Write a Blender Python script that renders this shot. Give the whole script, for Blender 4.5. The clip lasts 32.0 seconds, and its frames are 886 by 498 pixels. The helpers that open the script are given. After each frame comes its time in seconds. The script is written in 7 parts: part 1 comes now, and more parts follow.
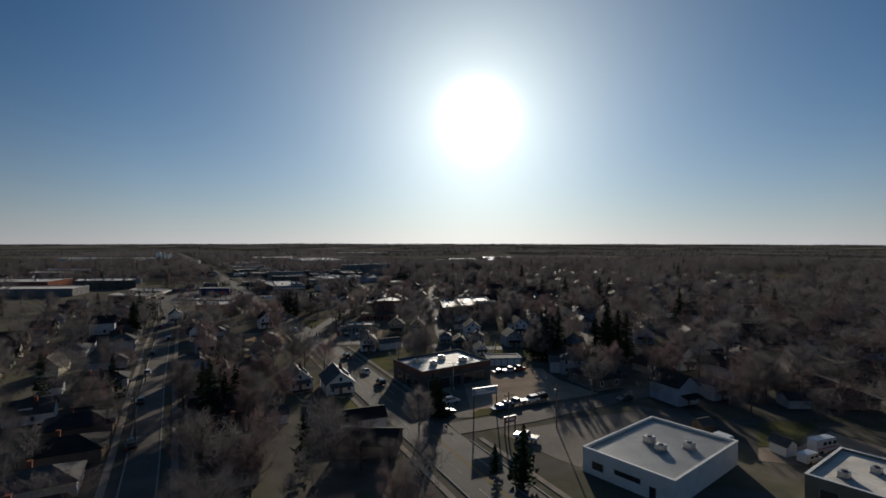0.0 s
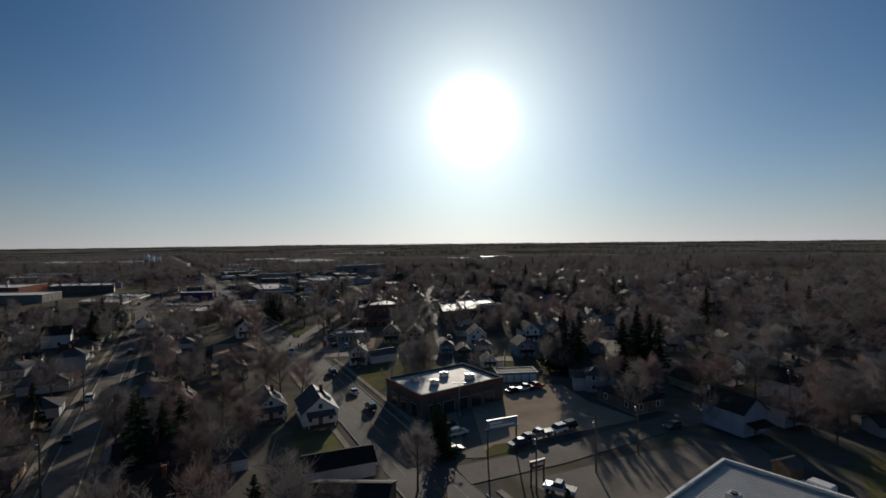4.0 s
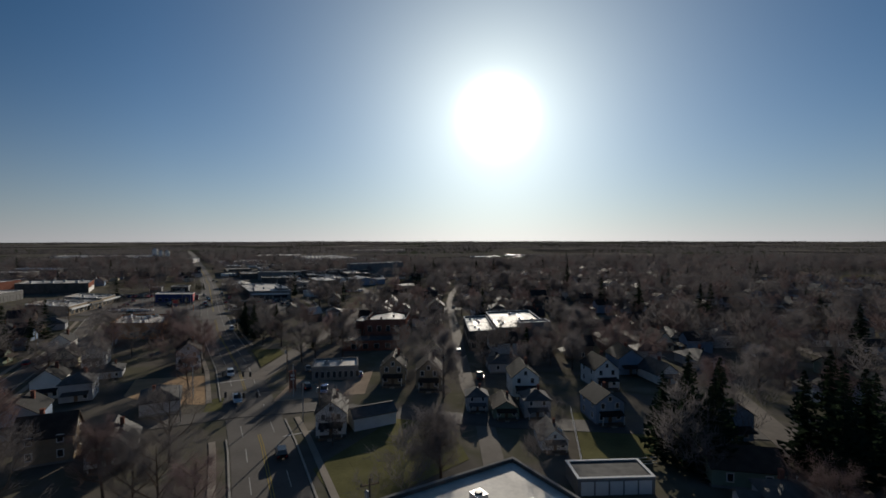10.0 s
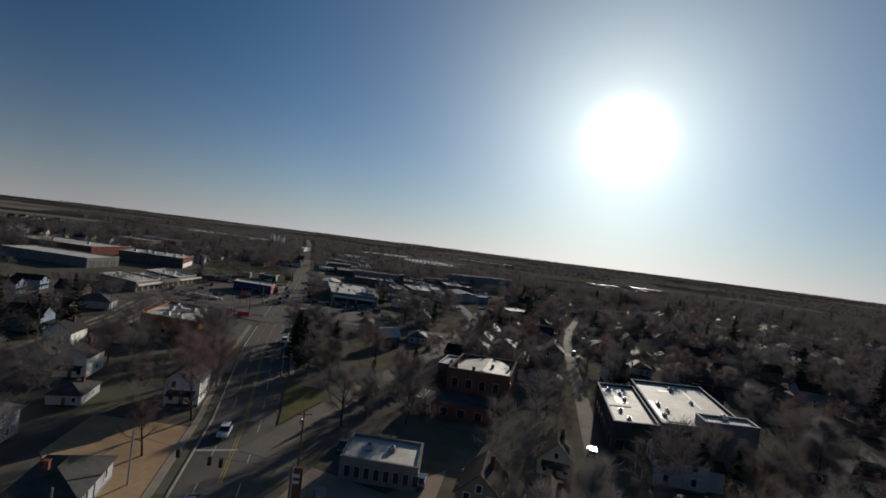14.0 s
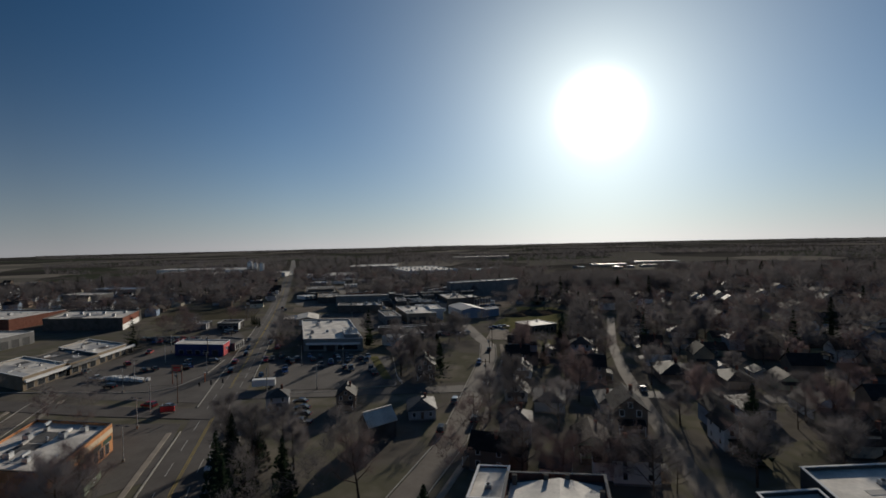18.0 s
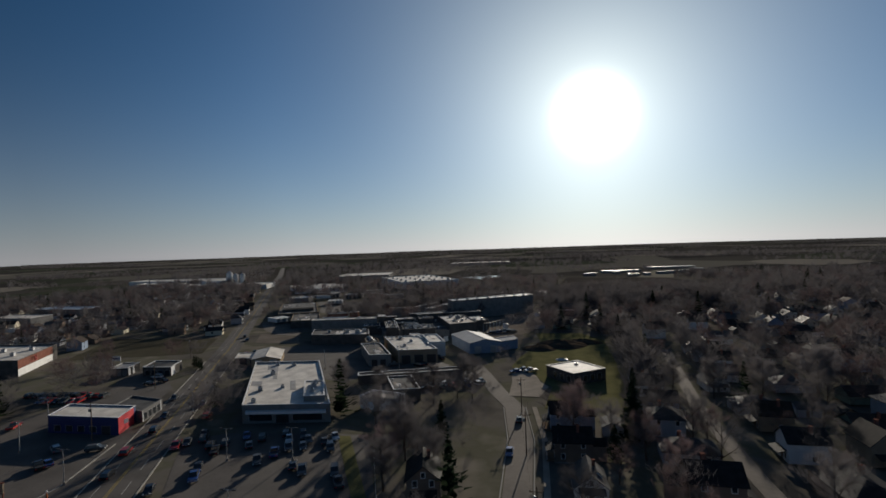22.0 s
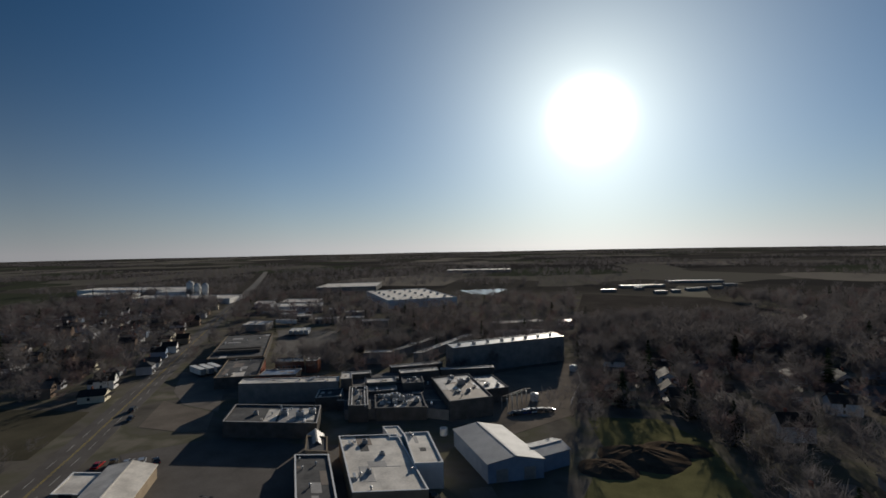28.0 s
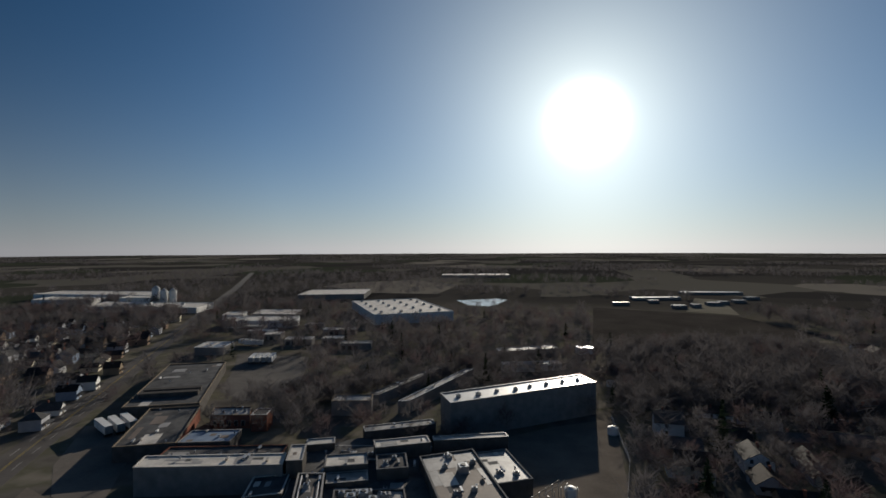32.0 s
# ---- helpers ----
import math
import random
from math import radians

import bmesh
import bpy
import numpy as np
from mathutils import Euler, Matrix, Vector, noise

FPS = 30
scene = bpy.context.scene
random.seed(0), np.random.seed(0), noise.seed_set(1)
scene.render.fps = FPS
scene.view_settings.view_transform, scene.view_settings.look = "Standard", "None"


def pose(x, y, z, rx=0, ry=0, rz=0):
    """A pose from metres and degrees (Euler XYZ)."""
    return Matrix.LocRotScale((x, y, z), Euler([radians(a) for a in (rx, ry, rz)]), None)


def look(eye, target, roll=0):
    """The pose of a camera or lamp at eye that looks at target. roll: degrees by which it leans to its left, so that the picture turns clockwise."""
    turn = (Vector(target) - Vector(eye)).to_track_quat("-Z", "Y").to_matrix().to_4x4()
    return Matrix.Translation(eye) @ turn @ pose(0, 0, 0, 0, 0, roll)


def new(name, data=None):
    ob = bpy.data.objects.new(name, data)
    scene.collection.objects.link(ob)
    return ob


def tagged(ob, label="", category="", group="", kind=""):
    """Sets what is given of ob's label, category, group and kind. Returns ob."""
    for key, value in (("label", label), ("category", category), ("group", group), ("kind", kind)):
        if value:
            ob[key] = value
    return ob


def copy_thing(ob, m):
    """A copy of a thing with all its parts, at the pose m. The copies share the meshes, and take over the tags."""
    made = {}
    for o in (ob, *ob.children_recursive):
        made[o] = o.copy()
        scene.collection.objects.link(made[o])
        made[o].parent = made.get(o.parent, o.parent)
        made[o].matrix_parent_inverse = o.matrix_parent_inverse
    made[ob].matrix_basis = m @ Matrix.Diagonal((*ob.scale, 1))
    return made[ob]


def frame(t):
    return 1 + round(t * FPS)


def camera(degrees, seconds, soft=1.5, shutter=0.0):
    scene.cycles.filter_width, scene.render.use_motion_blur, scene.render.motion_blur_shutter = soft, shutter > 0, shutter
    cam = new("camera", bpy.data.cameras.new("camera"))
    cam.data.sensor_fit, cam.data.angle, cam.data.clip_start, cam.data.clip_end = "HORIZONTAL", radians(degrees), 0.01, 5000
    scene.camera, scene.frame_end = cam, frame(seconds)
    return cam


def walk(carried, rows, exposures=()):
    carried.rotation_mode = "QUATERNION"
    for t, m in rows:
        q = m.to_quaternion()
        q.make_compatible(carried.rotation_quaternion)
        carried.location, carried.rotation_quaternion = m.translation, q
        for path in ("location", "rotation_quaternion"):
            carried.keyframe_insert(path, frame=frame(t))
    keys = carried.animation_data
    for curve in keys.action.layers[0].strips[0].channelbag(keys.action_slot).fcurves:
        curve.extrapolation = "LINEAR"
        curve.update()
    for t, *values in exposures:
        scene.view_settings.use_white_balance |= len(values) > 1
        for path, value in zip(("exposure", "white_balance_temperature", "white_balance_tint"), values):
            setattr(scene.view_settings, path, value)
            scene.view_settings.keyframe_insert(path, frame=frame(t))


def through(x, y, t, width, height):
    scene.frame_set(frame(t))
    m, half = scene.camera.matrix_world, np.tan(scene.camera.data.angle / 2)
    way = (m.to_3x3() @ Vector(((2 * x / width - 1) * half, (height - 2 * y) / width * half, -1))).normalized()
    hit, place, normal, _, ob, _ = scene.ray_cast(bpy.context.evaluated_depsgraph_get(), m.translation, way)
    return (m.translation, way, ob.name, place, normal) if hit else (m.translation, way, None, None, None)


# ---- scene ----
# The flight: seconds, place, and yaw, pitch and roll in degrees
ROWS = [
    (0, 0.05, 1.23, 43.53, 0.24, -0.99, 0.04), (0.5, -0.37, 4.46, 43.32, 0.11, -1.08, 0.20),
    (1, -0.58, 7.50, 43.10, -0.01, -1.02, -0.21), (1.5, -0.69, 10.65, 42.87, -0.04, -0.95, -0.39),
    (2, -0.90, 13.81, 42.60, -0.10, -0.87, -0.50), (2.5, -1.21, 17.08, 42.65, -0.22, -1.03, -0.47),
    (3, -1.50, 20.02, 42.62, -0.25, -1.04, -0.54), (3.5, -1.36, 23.30, 42.21, -0.22, -0.97, -0.58),
    (5.5, -0.87, 40.72, 41.15, 0.51, -1.03, -0.56), (6, -0.71, 44.81, 40.83, 0.69, -1.02, -0.55),
    (6.5, -0.56, 48.54, 40.64, 0.82, -1.11, -0.78), (7, -0.83, 52.79, 40.37, 0.91, -1.11, -0.60),
    (7.5, -0.87, 58.44, 40.25, 1.20, -1.07, -0.74), (8, -1.31, 64.34, 40.21, 1.81, -1.06, -0.50),
    (8.5, -1.45, 71.13, 40.09, 2.22, -1.15, -0.55), (9, -1.77, 78.40, 39.95, 2.43, -1.18, -0.32),
    (9.5, -2.29, 85.91, 39.90, 2.47, -1.22, -0.17), (10, -2.88, 93.91, 39.87, 2.52, -1.24, -0.08),
    (10.5, -2.95, 101.32, 40.18, 2.71, -1.26, 0.42), (11, -3.25, 108.54, 40.12, 3.01, -1.26, 0.58),
    (11.5, -3.77, 115.67, 40.01, 3.27, -1.23, 0.76), (12, -4.61, 123.73, 39.58, 4.85, -1.16, 2.53),
    (12.5, -6.66, 132.62, 39.33, 7.84, -1.10, 5.35), (13, -8.92, 140.98, 39.02, 10.46, -1.08, 6.33),
    (13.5, -10.96, 149.00, 39.03, 13.16, -0.91, 7.25), (14, -13.07, 155.56, 39.54, 15.33, -0.45, 7.09),
    (14.5, -15.21, 162.08, 41.02, 16.72, -0.09, 6.09), (16.5, -23.38, 193.26, 43.66, 14.71, -0.41, -0.68),
    (17, -26.09, 199.97, 44.90, 14.43, -0.62, -0.96), (17.5, -28.30, 207.34, 45.89, 14.40, -0.76, -1.17),
    (18, -30.81, 214.60, 46.60, 14.23, -0.77, -1.34), (18.5, -34.58, 222.30, 46.52, 13.95, -0.61, -1.43),
    (19, -37.81, 230.34, 46.57, 13.76, -0.52, -1.39), (19.5, -40.06, 238.75, 46.84, 13.68, -0.68, -1.74),
    (20, -41.89, 247.94, 47.26, 13.81, -0.51, -1.57), (20.5, -43.72, 256.49, 47.91, 13.74, -0.46, -1.82),
    (21, -45.80, 265.10, 48.69, 13.81, -0.49, -1.94), (21.5, -47.93, 273.36, 49.57, 13.76, -0.50, -2.10),
    (22, -50.20, 281.19, 50.51, 13.77, -0.30, -1.91), (22.5, -52.10, 289.09, 51.66, 13.88, -0.05, -1.84),
    (23, -54.10, 296.80, 52.98, 13.92, 0.19, -1.69), (23.5, -56.41, 304.82, 54.08, 13.83, 0.10, -1.82),
    (24, -59.16, 312.62, 55.08, 13.69, 0.03, -1.67), (24.5, -61.41, 320.47, 55.93, 13.61, -0.17, -1.69),
    (25, -63.24, 328.79, 56.44, 13.59, 0.30, -1.51), (25.5, -64.75, 337.80, 56.88, 13.58, 1.09, -1.47),
    (27.5, -73.27, 371.78, 60.56, 13.30, -0.05, -0.91), (28, -75.01, 379.48, 61.07, 13.19, -0.21, -1.11),
    (28.5, -76.57, 387.61, 61.56, 13.23, -0.35, -0.81), (29, -78.37, 395.21, 62.21, 13.12, -0.39, -0.83),
    (29.5, -79.92, 402.67, 63.05, 13.07, -0.31, -0.72), (30, -81.62, 410.28, 63.78, 13.00, -0.35, -0.64),
    (30.5, -83.46, 417.87, 64.48, 12.95, -0.39, -0.57), (31, -85.37, 425.32, 65.26, 12.82, -0.36, -0.54),
    (31.5, -87.38, 432.29, 66.10, 12.69, -0.11, -0.34), (32, -89.51, 439.96, 67.01, 12.60, -0.14, -0.23),
]
SUN_YAW, SUN_EL = -3.87, 13.9


def aim(x, y, z, yaw, pitch, roll):
    a, b = radians(yaw), radians(pitch)
    way = Vector((-math.sin(a) * math.cos(b), math.cos(a) * math.cos(b), math.sin(b)))
    eye = Vector((x, y, z))
    return look(eye, eye + way * 100, roll)


cam = camera(84.66, 32.0, soft=1.6, shutter=0.3)
walk(cam, [(t, aim(*r)) for t, *r in ROWS], exposures=[(0, -0.15, 6250, 8), (11, -0.15, 6250, 8), (14.5, -0.2, 6250, 8), (32, -0.2, 6250, 8)])

# ---- world and sun ----
SUN = Vector((-math.sin(radians(SUN_YAW)) * math.cos(radians(SUN_EL)), math.cos(radians(SUN_YAW)) * math.cos(radians(SUN_EL)), math.sin(radians(SUN_EL))))
world = bpy.data.worlds.new("sky")
scene.world = world
world.use_nodes = True
wn, wl = world.node_tree.nodes, world.node_tree.links
sky = wn.new("ShaderNodeTexSky")
sky.sky_type, sky.sun_disc = "NISHITA", False
sky.sun_elevation, sky.sun_rotation = radians(SUN_EL), radians(-SUN_YAW)
sky.altitude, sky.air_density, sky.dust_density, sky.ozone_density = 300, 1.0, 0.0, 3.0


def wmath(op, a, b=None, c=None):
    n = wn.new("ShaderNodeMath")
    n.operation = op
    for i, v in enumerate((a, b, c)):
        if v is None:
            continue
        if isinstance(v, (int, float)):
            n.inputs[i].default_value = v
        else:
            wl.new(v, n.inputs[i])
    return n.outputs[0]


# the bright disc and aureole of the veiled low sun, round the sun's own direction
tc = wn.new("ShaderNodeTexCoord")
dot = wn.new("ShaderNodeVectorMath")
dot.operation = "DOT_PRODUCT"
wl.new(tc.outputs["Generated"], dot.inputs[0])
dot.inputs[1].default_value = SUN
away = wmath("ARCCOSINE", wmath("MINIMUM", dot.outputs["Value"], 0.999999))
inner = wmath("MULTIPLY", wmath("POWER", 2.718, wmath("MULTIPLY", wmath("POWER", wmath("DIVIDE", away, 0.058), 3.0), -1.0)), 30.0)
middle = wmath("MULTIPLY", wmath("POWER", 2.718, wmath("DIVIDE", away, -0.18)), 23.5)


def wmix(kind, fac, a, b):
    n = wn.new("ShaderNodeMix")
    n.data_type, n.blend_type, n.clamp_factor = "RGBA", kind, True
    for key, v in (("Factor", fac), ("A", a), ("B", b)):
        if isinstance(v, (int, float)):
            n.inputs[key].default_value = v
        elif isinstance(v, tuple):
            n.inputs[key].default_value = (*v, 1)
        else:
            wl.new(v, n.inputs[key])
    return n.outputs["Result"]


def tinted(colour, strength):
    n = wn.new("ShaderNodeVectorMath")
    n.operation = "SCALE"
    n.inputs[0].default_value = colour
    wl.new(strength, n.inputs["Scale"])
    return n.outputs[0]


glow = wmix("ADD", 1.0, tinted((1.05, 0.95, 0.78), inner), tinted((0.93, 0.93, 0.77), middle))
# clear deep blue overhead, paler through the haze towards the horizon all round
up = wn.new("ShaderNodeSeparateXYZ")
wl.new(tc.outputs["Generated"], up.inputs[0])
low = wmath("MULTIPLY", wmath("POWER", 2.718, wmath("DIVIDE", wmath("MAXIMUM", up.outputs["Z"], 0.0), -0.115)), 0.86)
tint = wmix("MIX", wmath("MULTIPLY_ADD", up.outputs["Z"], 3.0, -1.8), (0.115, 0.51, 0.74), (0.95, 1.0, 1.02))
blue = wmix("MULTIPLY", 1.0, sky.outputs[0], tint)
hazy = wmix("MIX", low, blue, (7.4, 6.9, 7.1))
# the sky deepens away from the sun
deep = wmath("MINIMUM", wmath("MAXIMUM", wmath("MULTIPLY_ADD", away, -0.75, 1.47), 0.72), 1.0)
hazy = wmix("MULTIPLY", 1.0, hazy, deep)
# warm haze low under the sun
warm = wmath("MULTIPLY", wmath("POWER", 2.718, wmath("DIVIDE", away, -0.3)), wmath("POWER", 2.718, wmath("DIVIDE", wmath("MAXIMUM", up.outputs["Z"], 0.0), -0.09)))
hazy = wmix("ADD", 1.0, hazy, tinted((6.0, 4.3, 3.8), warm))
back = wn["Background"] if "Background" in wn else wn.new("ShaderNodeBackground")
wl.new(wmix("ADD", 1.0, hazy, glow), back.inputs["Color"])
back.inputs["Strength"].default_value = 0.07
lamp = new("sun", bpy.data.lights.new("sun", "SUN"))
lamp.data.energy, lamp.data.angle, lamp.data.color = 5.0, radians(0.55), (1.0, 0.88, 0.73)
lamp.matrix_world = look(SUN * 1000, (0, 0, 0))

# ---- materials ----
def mat(name, low, high, scale=0.6, rough=0.85, fine=8.0, bump=0.0, metal=0.0, spread=0.0, spec=0.0, through=0.0):
    """Two colours mixed by a broad and a fine noise in world space; spread shifts the brightness from object to object."""
    m = bpy.data.materials.new(name)
    m.use_nodes = True
    n, l = m.node_tree.nodes, m.node_tree.links
    b = n["Principled BSDF"]
    geo = n.new("ShaderNodeNewGeometry")
    big, small = n.new("ShaderNodeTexNoise"), n.new("ShaderNodeTexNoise")
    for t, s, d in ((big, scale, 4.0), (small, fine, 3.0)):
        t.inputs["Scale"].default_value, t.inputs["Detail"].default_value = s, d
        l.new(geo.outputs["Position"], t.inputs["Vector"])
    mix = n.new("ShaderNodeMath")
    mix.operation = "MULTIPLY_ADD"
    l.new(small.outputs["Fac"], mix.inputs[0])
    mix.inputs[1].default_value = 0.6
    half = n.new("ShaderNodeMath")
    half.operation = "MULTIPLY_ADD"
    l.new(big.outputs["Fac"], half.inputs[0])
    half.inputs[1].default_value, half.inputs[2].default_value = 1.6, -0.6
    l.new(half.outputs[0], mix.inputs[2])
    ramp = n.new("ShaderNodeMix")
    ramp.data_type = "RGBA"
    ramp.inputs["A"].default_value, ramp.inputs["B"].default_value = (*low, 1), (*high, 1)
    l.new(mix.outputs[0], ramp.inputs["Factor"])
    colour = ramp.outputs["Result"]
    if spread:
        info, hsv, add = n.new("ShaderNodeObjectInfo"), n.new("ShaderNodeHueSaturation"), n.new("ShaderNodeMath")
        add.operation = "MULTIPLY_ADD"
        l.new(info.outputs["Random"], add.inputs[0])
        add.inputs[1].default_value, add.inputs[2].default_value = 2 * spread, 1 - spread
        l.new(add.outputs[0], hsv.inputs["Value"])
        l.new(colour, hsv.inputs["Color"])
        colour = hsv.outputs["Color"]
    l.new(colour, b.inputs["Base Color"])
    b.inputs["Roughness"].default_value, b.inputs["Metallic"].default_value = rough, metal
    b.inputs["Specular IOR Level"].default_value = spec
    if through:
        thin, both = n.new("ShaderNodeBsdfTranslucent"), n.new("ShaderNodeMixShader")
        l.new(colour, thin.inputs["Color"])
        both.inputs["Fac"].default_value = through
        l.new(b.outputs[0], both.inputs[1])
        l.new(thin.outputs[0], both.inputs[2])
        l.new(both.outputs[0], n["Material Output"].inputs["Surface"])
    if bump:
        bp = n.new("ShaderNodeBump")
        bp.inputs["Strength"].default_value, bp.inputs["Distance"].default_value = bump, 0.05
        l.new(small.outputs["Fac"], bp.inputs["Height"])
        l.new(bp.outputs["Normal"], b.inputs["Normal"])
    return m


M = {}
M["asphalt"] = mat("asphalt", (0.075, 0.067, 0.061), (0.14, 0.125, 0.112), 0.12, 0.85, 1.5, 0.2, spec=0.1)
M["old_asphalt"] = mat("old_asphalt", (0.115, 0.101, 0.087), (0.21, 0.184, 0.158), 0.09, 0.9, 0.9, 0.2, spec=0.05)
M["yard"] = mat("worn_yard", (0.125, 0.108, 0.09), (0.225, 0.193, 0.16), 0.1, 0.92, 1.2, 0.3)
M["concrete"] = mat("concrete", (0.24, 0.21, 0.175), (0.38, 0.335, 0.28), 0.3, 0.85, 3.0, 0.1)
M["kerb"] = mat("kerb_concrete", (0.28, 0.26, 0.23), (0.42, 0.4, 0.36), 0.5, 0.85, 4.0)
M["paint_white"] = mat("road_paint", (0.28, 0.27, 0.25), (0.55, 0.53, 0.5), 1.5, 0.7, 9.0)
M["paint_yellow"] = mat("road_paint_yellow", (0.28, 0.21, 0.07), (0.45, 0.34, 0.11), 1.5, 0.7, 9.0)
M["grass"] = mat("lawn", (0.085, 0.083, 0.04), (0.185, 0.172, 0.082), 0.15, 0.95, 2.0, 0.4)
M["dirt"] = mat("bare_dirt", (0.26, 0.18, 0.11), (0.5, 0.35, 0.215), 0.12, 0.95, 1.2, 0.4)
M["gravel"] = mat("gravel", (0.24, 0.19, 0.145), (0.42, 0.335, 0.26), 0.15, 0.95, 2.5, 0.4)
M["roof_white"] = mat("white_roof_membrane", (0.4, 0.365, 0.32), (0.84, 0.78, 0.69), 0.22, 0.7, 1.6, 0.08, spec=0.14)
M["roof_grey"] = mat("grey_roof_membrane", (0.2, 0.186, 0.17), (0.46, 0.43, 0.395), 0.18, 0.55, 1.0, 0.1, spec=0.4)
M["roof_dark"] = mat("dark_flat_roof", (0.04, 0.04, 0.042), (0.15, 0.145, 0.14), 0.18, 0.85, 1.0, 0.1, spec=0.1)
M["roof_shed"] = mat("dull_shed_roof", (0.3, 0.3, 0.3), (0.46, 0.455, 0.45), 0.2, 0.7, 1.5, 0.05, spec=0.2)
M["roof_brown"] = mat("brown_flat_roof", (0.13, 0.1, 0.08), (0.24, 0.19, 0.15), 0.12, 0.7, 0.6, 0.1, spec=0.3)
M["roof_metal"] = mat("painted_metal_roof", (0.4, 0.385, 0.36), (0.54, 0.52, 0.485), 0.3, 0.42, 2.0, 0.03, 0.25, spec=0.4)
M["wall_white"] = mat("white_painted_wall", (0.62, 0.61, 0.58), (0.8, 0.79, 0.76), 0.4, 0.8, 3.0)
M["wall_grey"] = mat("grey_block_wall", (0.17, 0.165, 0.16), (0.28, 0.27, 0.255), 0.4, 0.85, 3.0)
M["wall_tan"] = mat("tan_wall", (0.22, 0.175, 0.125), (0.34, 0.275, 0.2), 0.4, 0.85, 3.0)
# dark walls; shade on walls turned from the sun is in this colour too
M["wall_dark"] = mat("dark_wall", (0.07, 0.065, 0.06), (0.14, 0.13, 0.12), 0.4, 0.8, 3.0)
M["brick_red"] = mat("red_brick", (0.14, 0.066, 0.05), (0.25, 0.115, 0.085), 0.6, 0.9, 5.0, 0.2)
M["brick_orange"] = mat("orange_brick", (0.38, 0.17, 0.08), (0.55, 0.28, 0.14), 0.6, 0.9, 5.0, 0.2)
M["red"] = mat("red_panel", (0.45, 0.02, 0.03), (0.6, 0.05, 0.06), 0.5, 0.5, 4.0, spec=0.4)
M["blue"] = mat("blue_panel", (0.01, 0.022, 0.1), (0.02, 0.035, 0.15), 0.5, 0.55, 4.0, spec=0.4)
M["bluegrey"] = mat("blue_grey_siding", (0.2, 0.25, 0.33), (0.3, 0.36, 0.45), 0.4, 0.8, 3.0)
M["metal"] = mat("galvanised_metal", (0.32, 0.33, 0.34), (0.5, 0.51, 0.52), 1.0, 0.45, 6.0, 0.0, 0.7, spec=0.4)
M["dark_metal"] = mat("dark_metal", (0.03, 0.03, 0.032), (0.06, 0.06, 0.062), 1.0, 0.5, 6.0, 0.0, 0.4, spec=0.4)
M["green"] = mat("green_awning", (0.05, 0.075, 0.06), (0.08, 0.11, 0.085), 0.5, 0.8, 4.0)
M["wall_cream2"] = mat("cream_fascia_board", (0.5, 0.4, 0.28), (0.62, 0.5, 0.36), 0.5, 0.8, 4.0)
M["glass"] = mat("window_glass", (0.02, 0.025, 0.03), (0.04, 0.045, 0.05), 0.5, 0.08, 3.0, spec=0.6)
M["trim"] = mat("white_trim", (0.68, 0.67, 0.65), (0.8, 0.79, 0.77), 1.0, 0.6, 6.0)
M["wood"] = mat("weathered_wood", (0.12, 0.085, 0.06), (0.24, 0.18, 0.13), 1.0, 0.9, 9.0, 0.2)
M["bark"] = mat("bark", (0.06, 0.045, 0.035), (0.13, 0.1, 0.08), 1.0, 0.95, 6.0, 0.3)
M["twig"] = mat("bare_twigs", (0.124, 0.114, 0.114), (0.2, 0.182, 0.18), 0.5, 0.95, 3.0, spread=0.3, through=0.3)
M["twig_red"] = mat("budding_twigs", (0.135, 0.101, 0.1), (0.215, 0.16, 0.157), 0.5, 0.95, 3.0, spread=0.3, through=0.3)
M["needle"] = mat("conifer_needles", (0.012, 0.022, 0.014), (0.035, 0.05, 0.028), 0.8, 0.9, 4.0, spread=0.25)


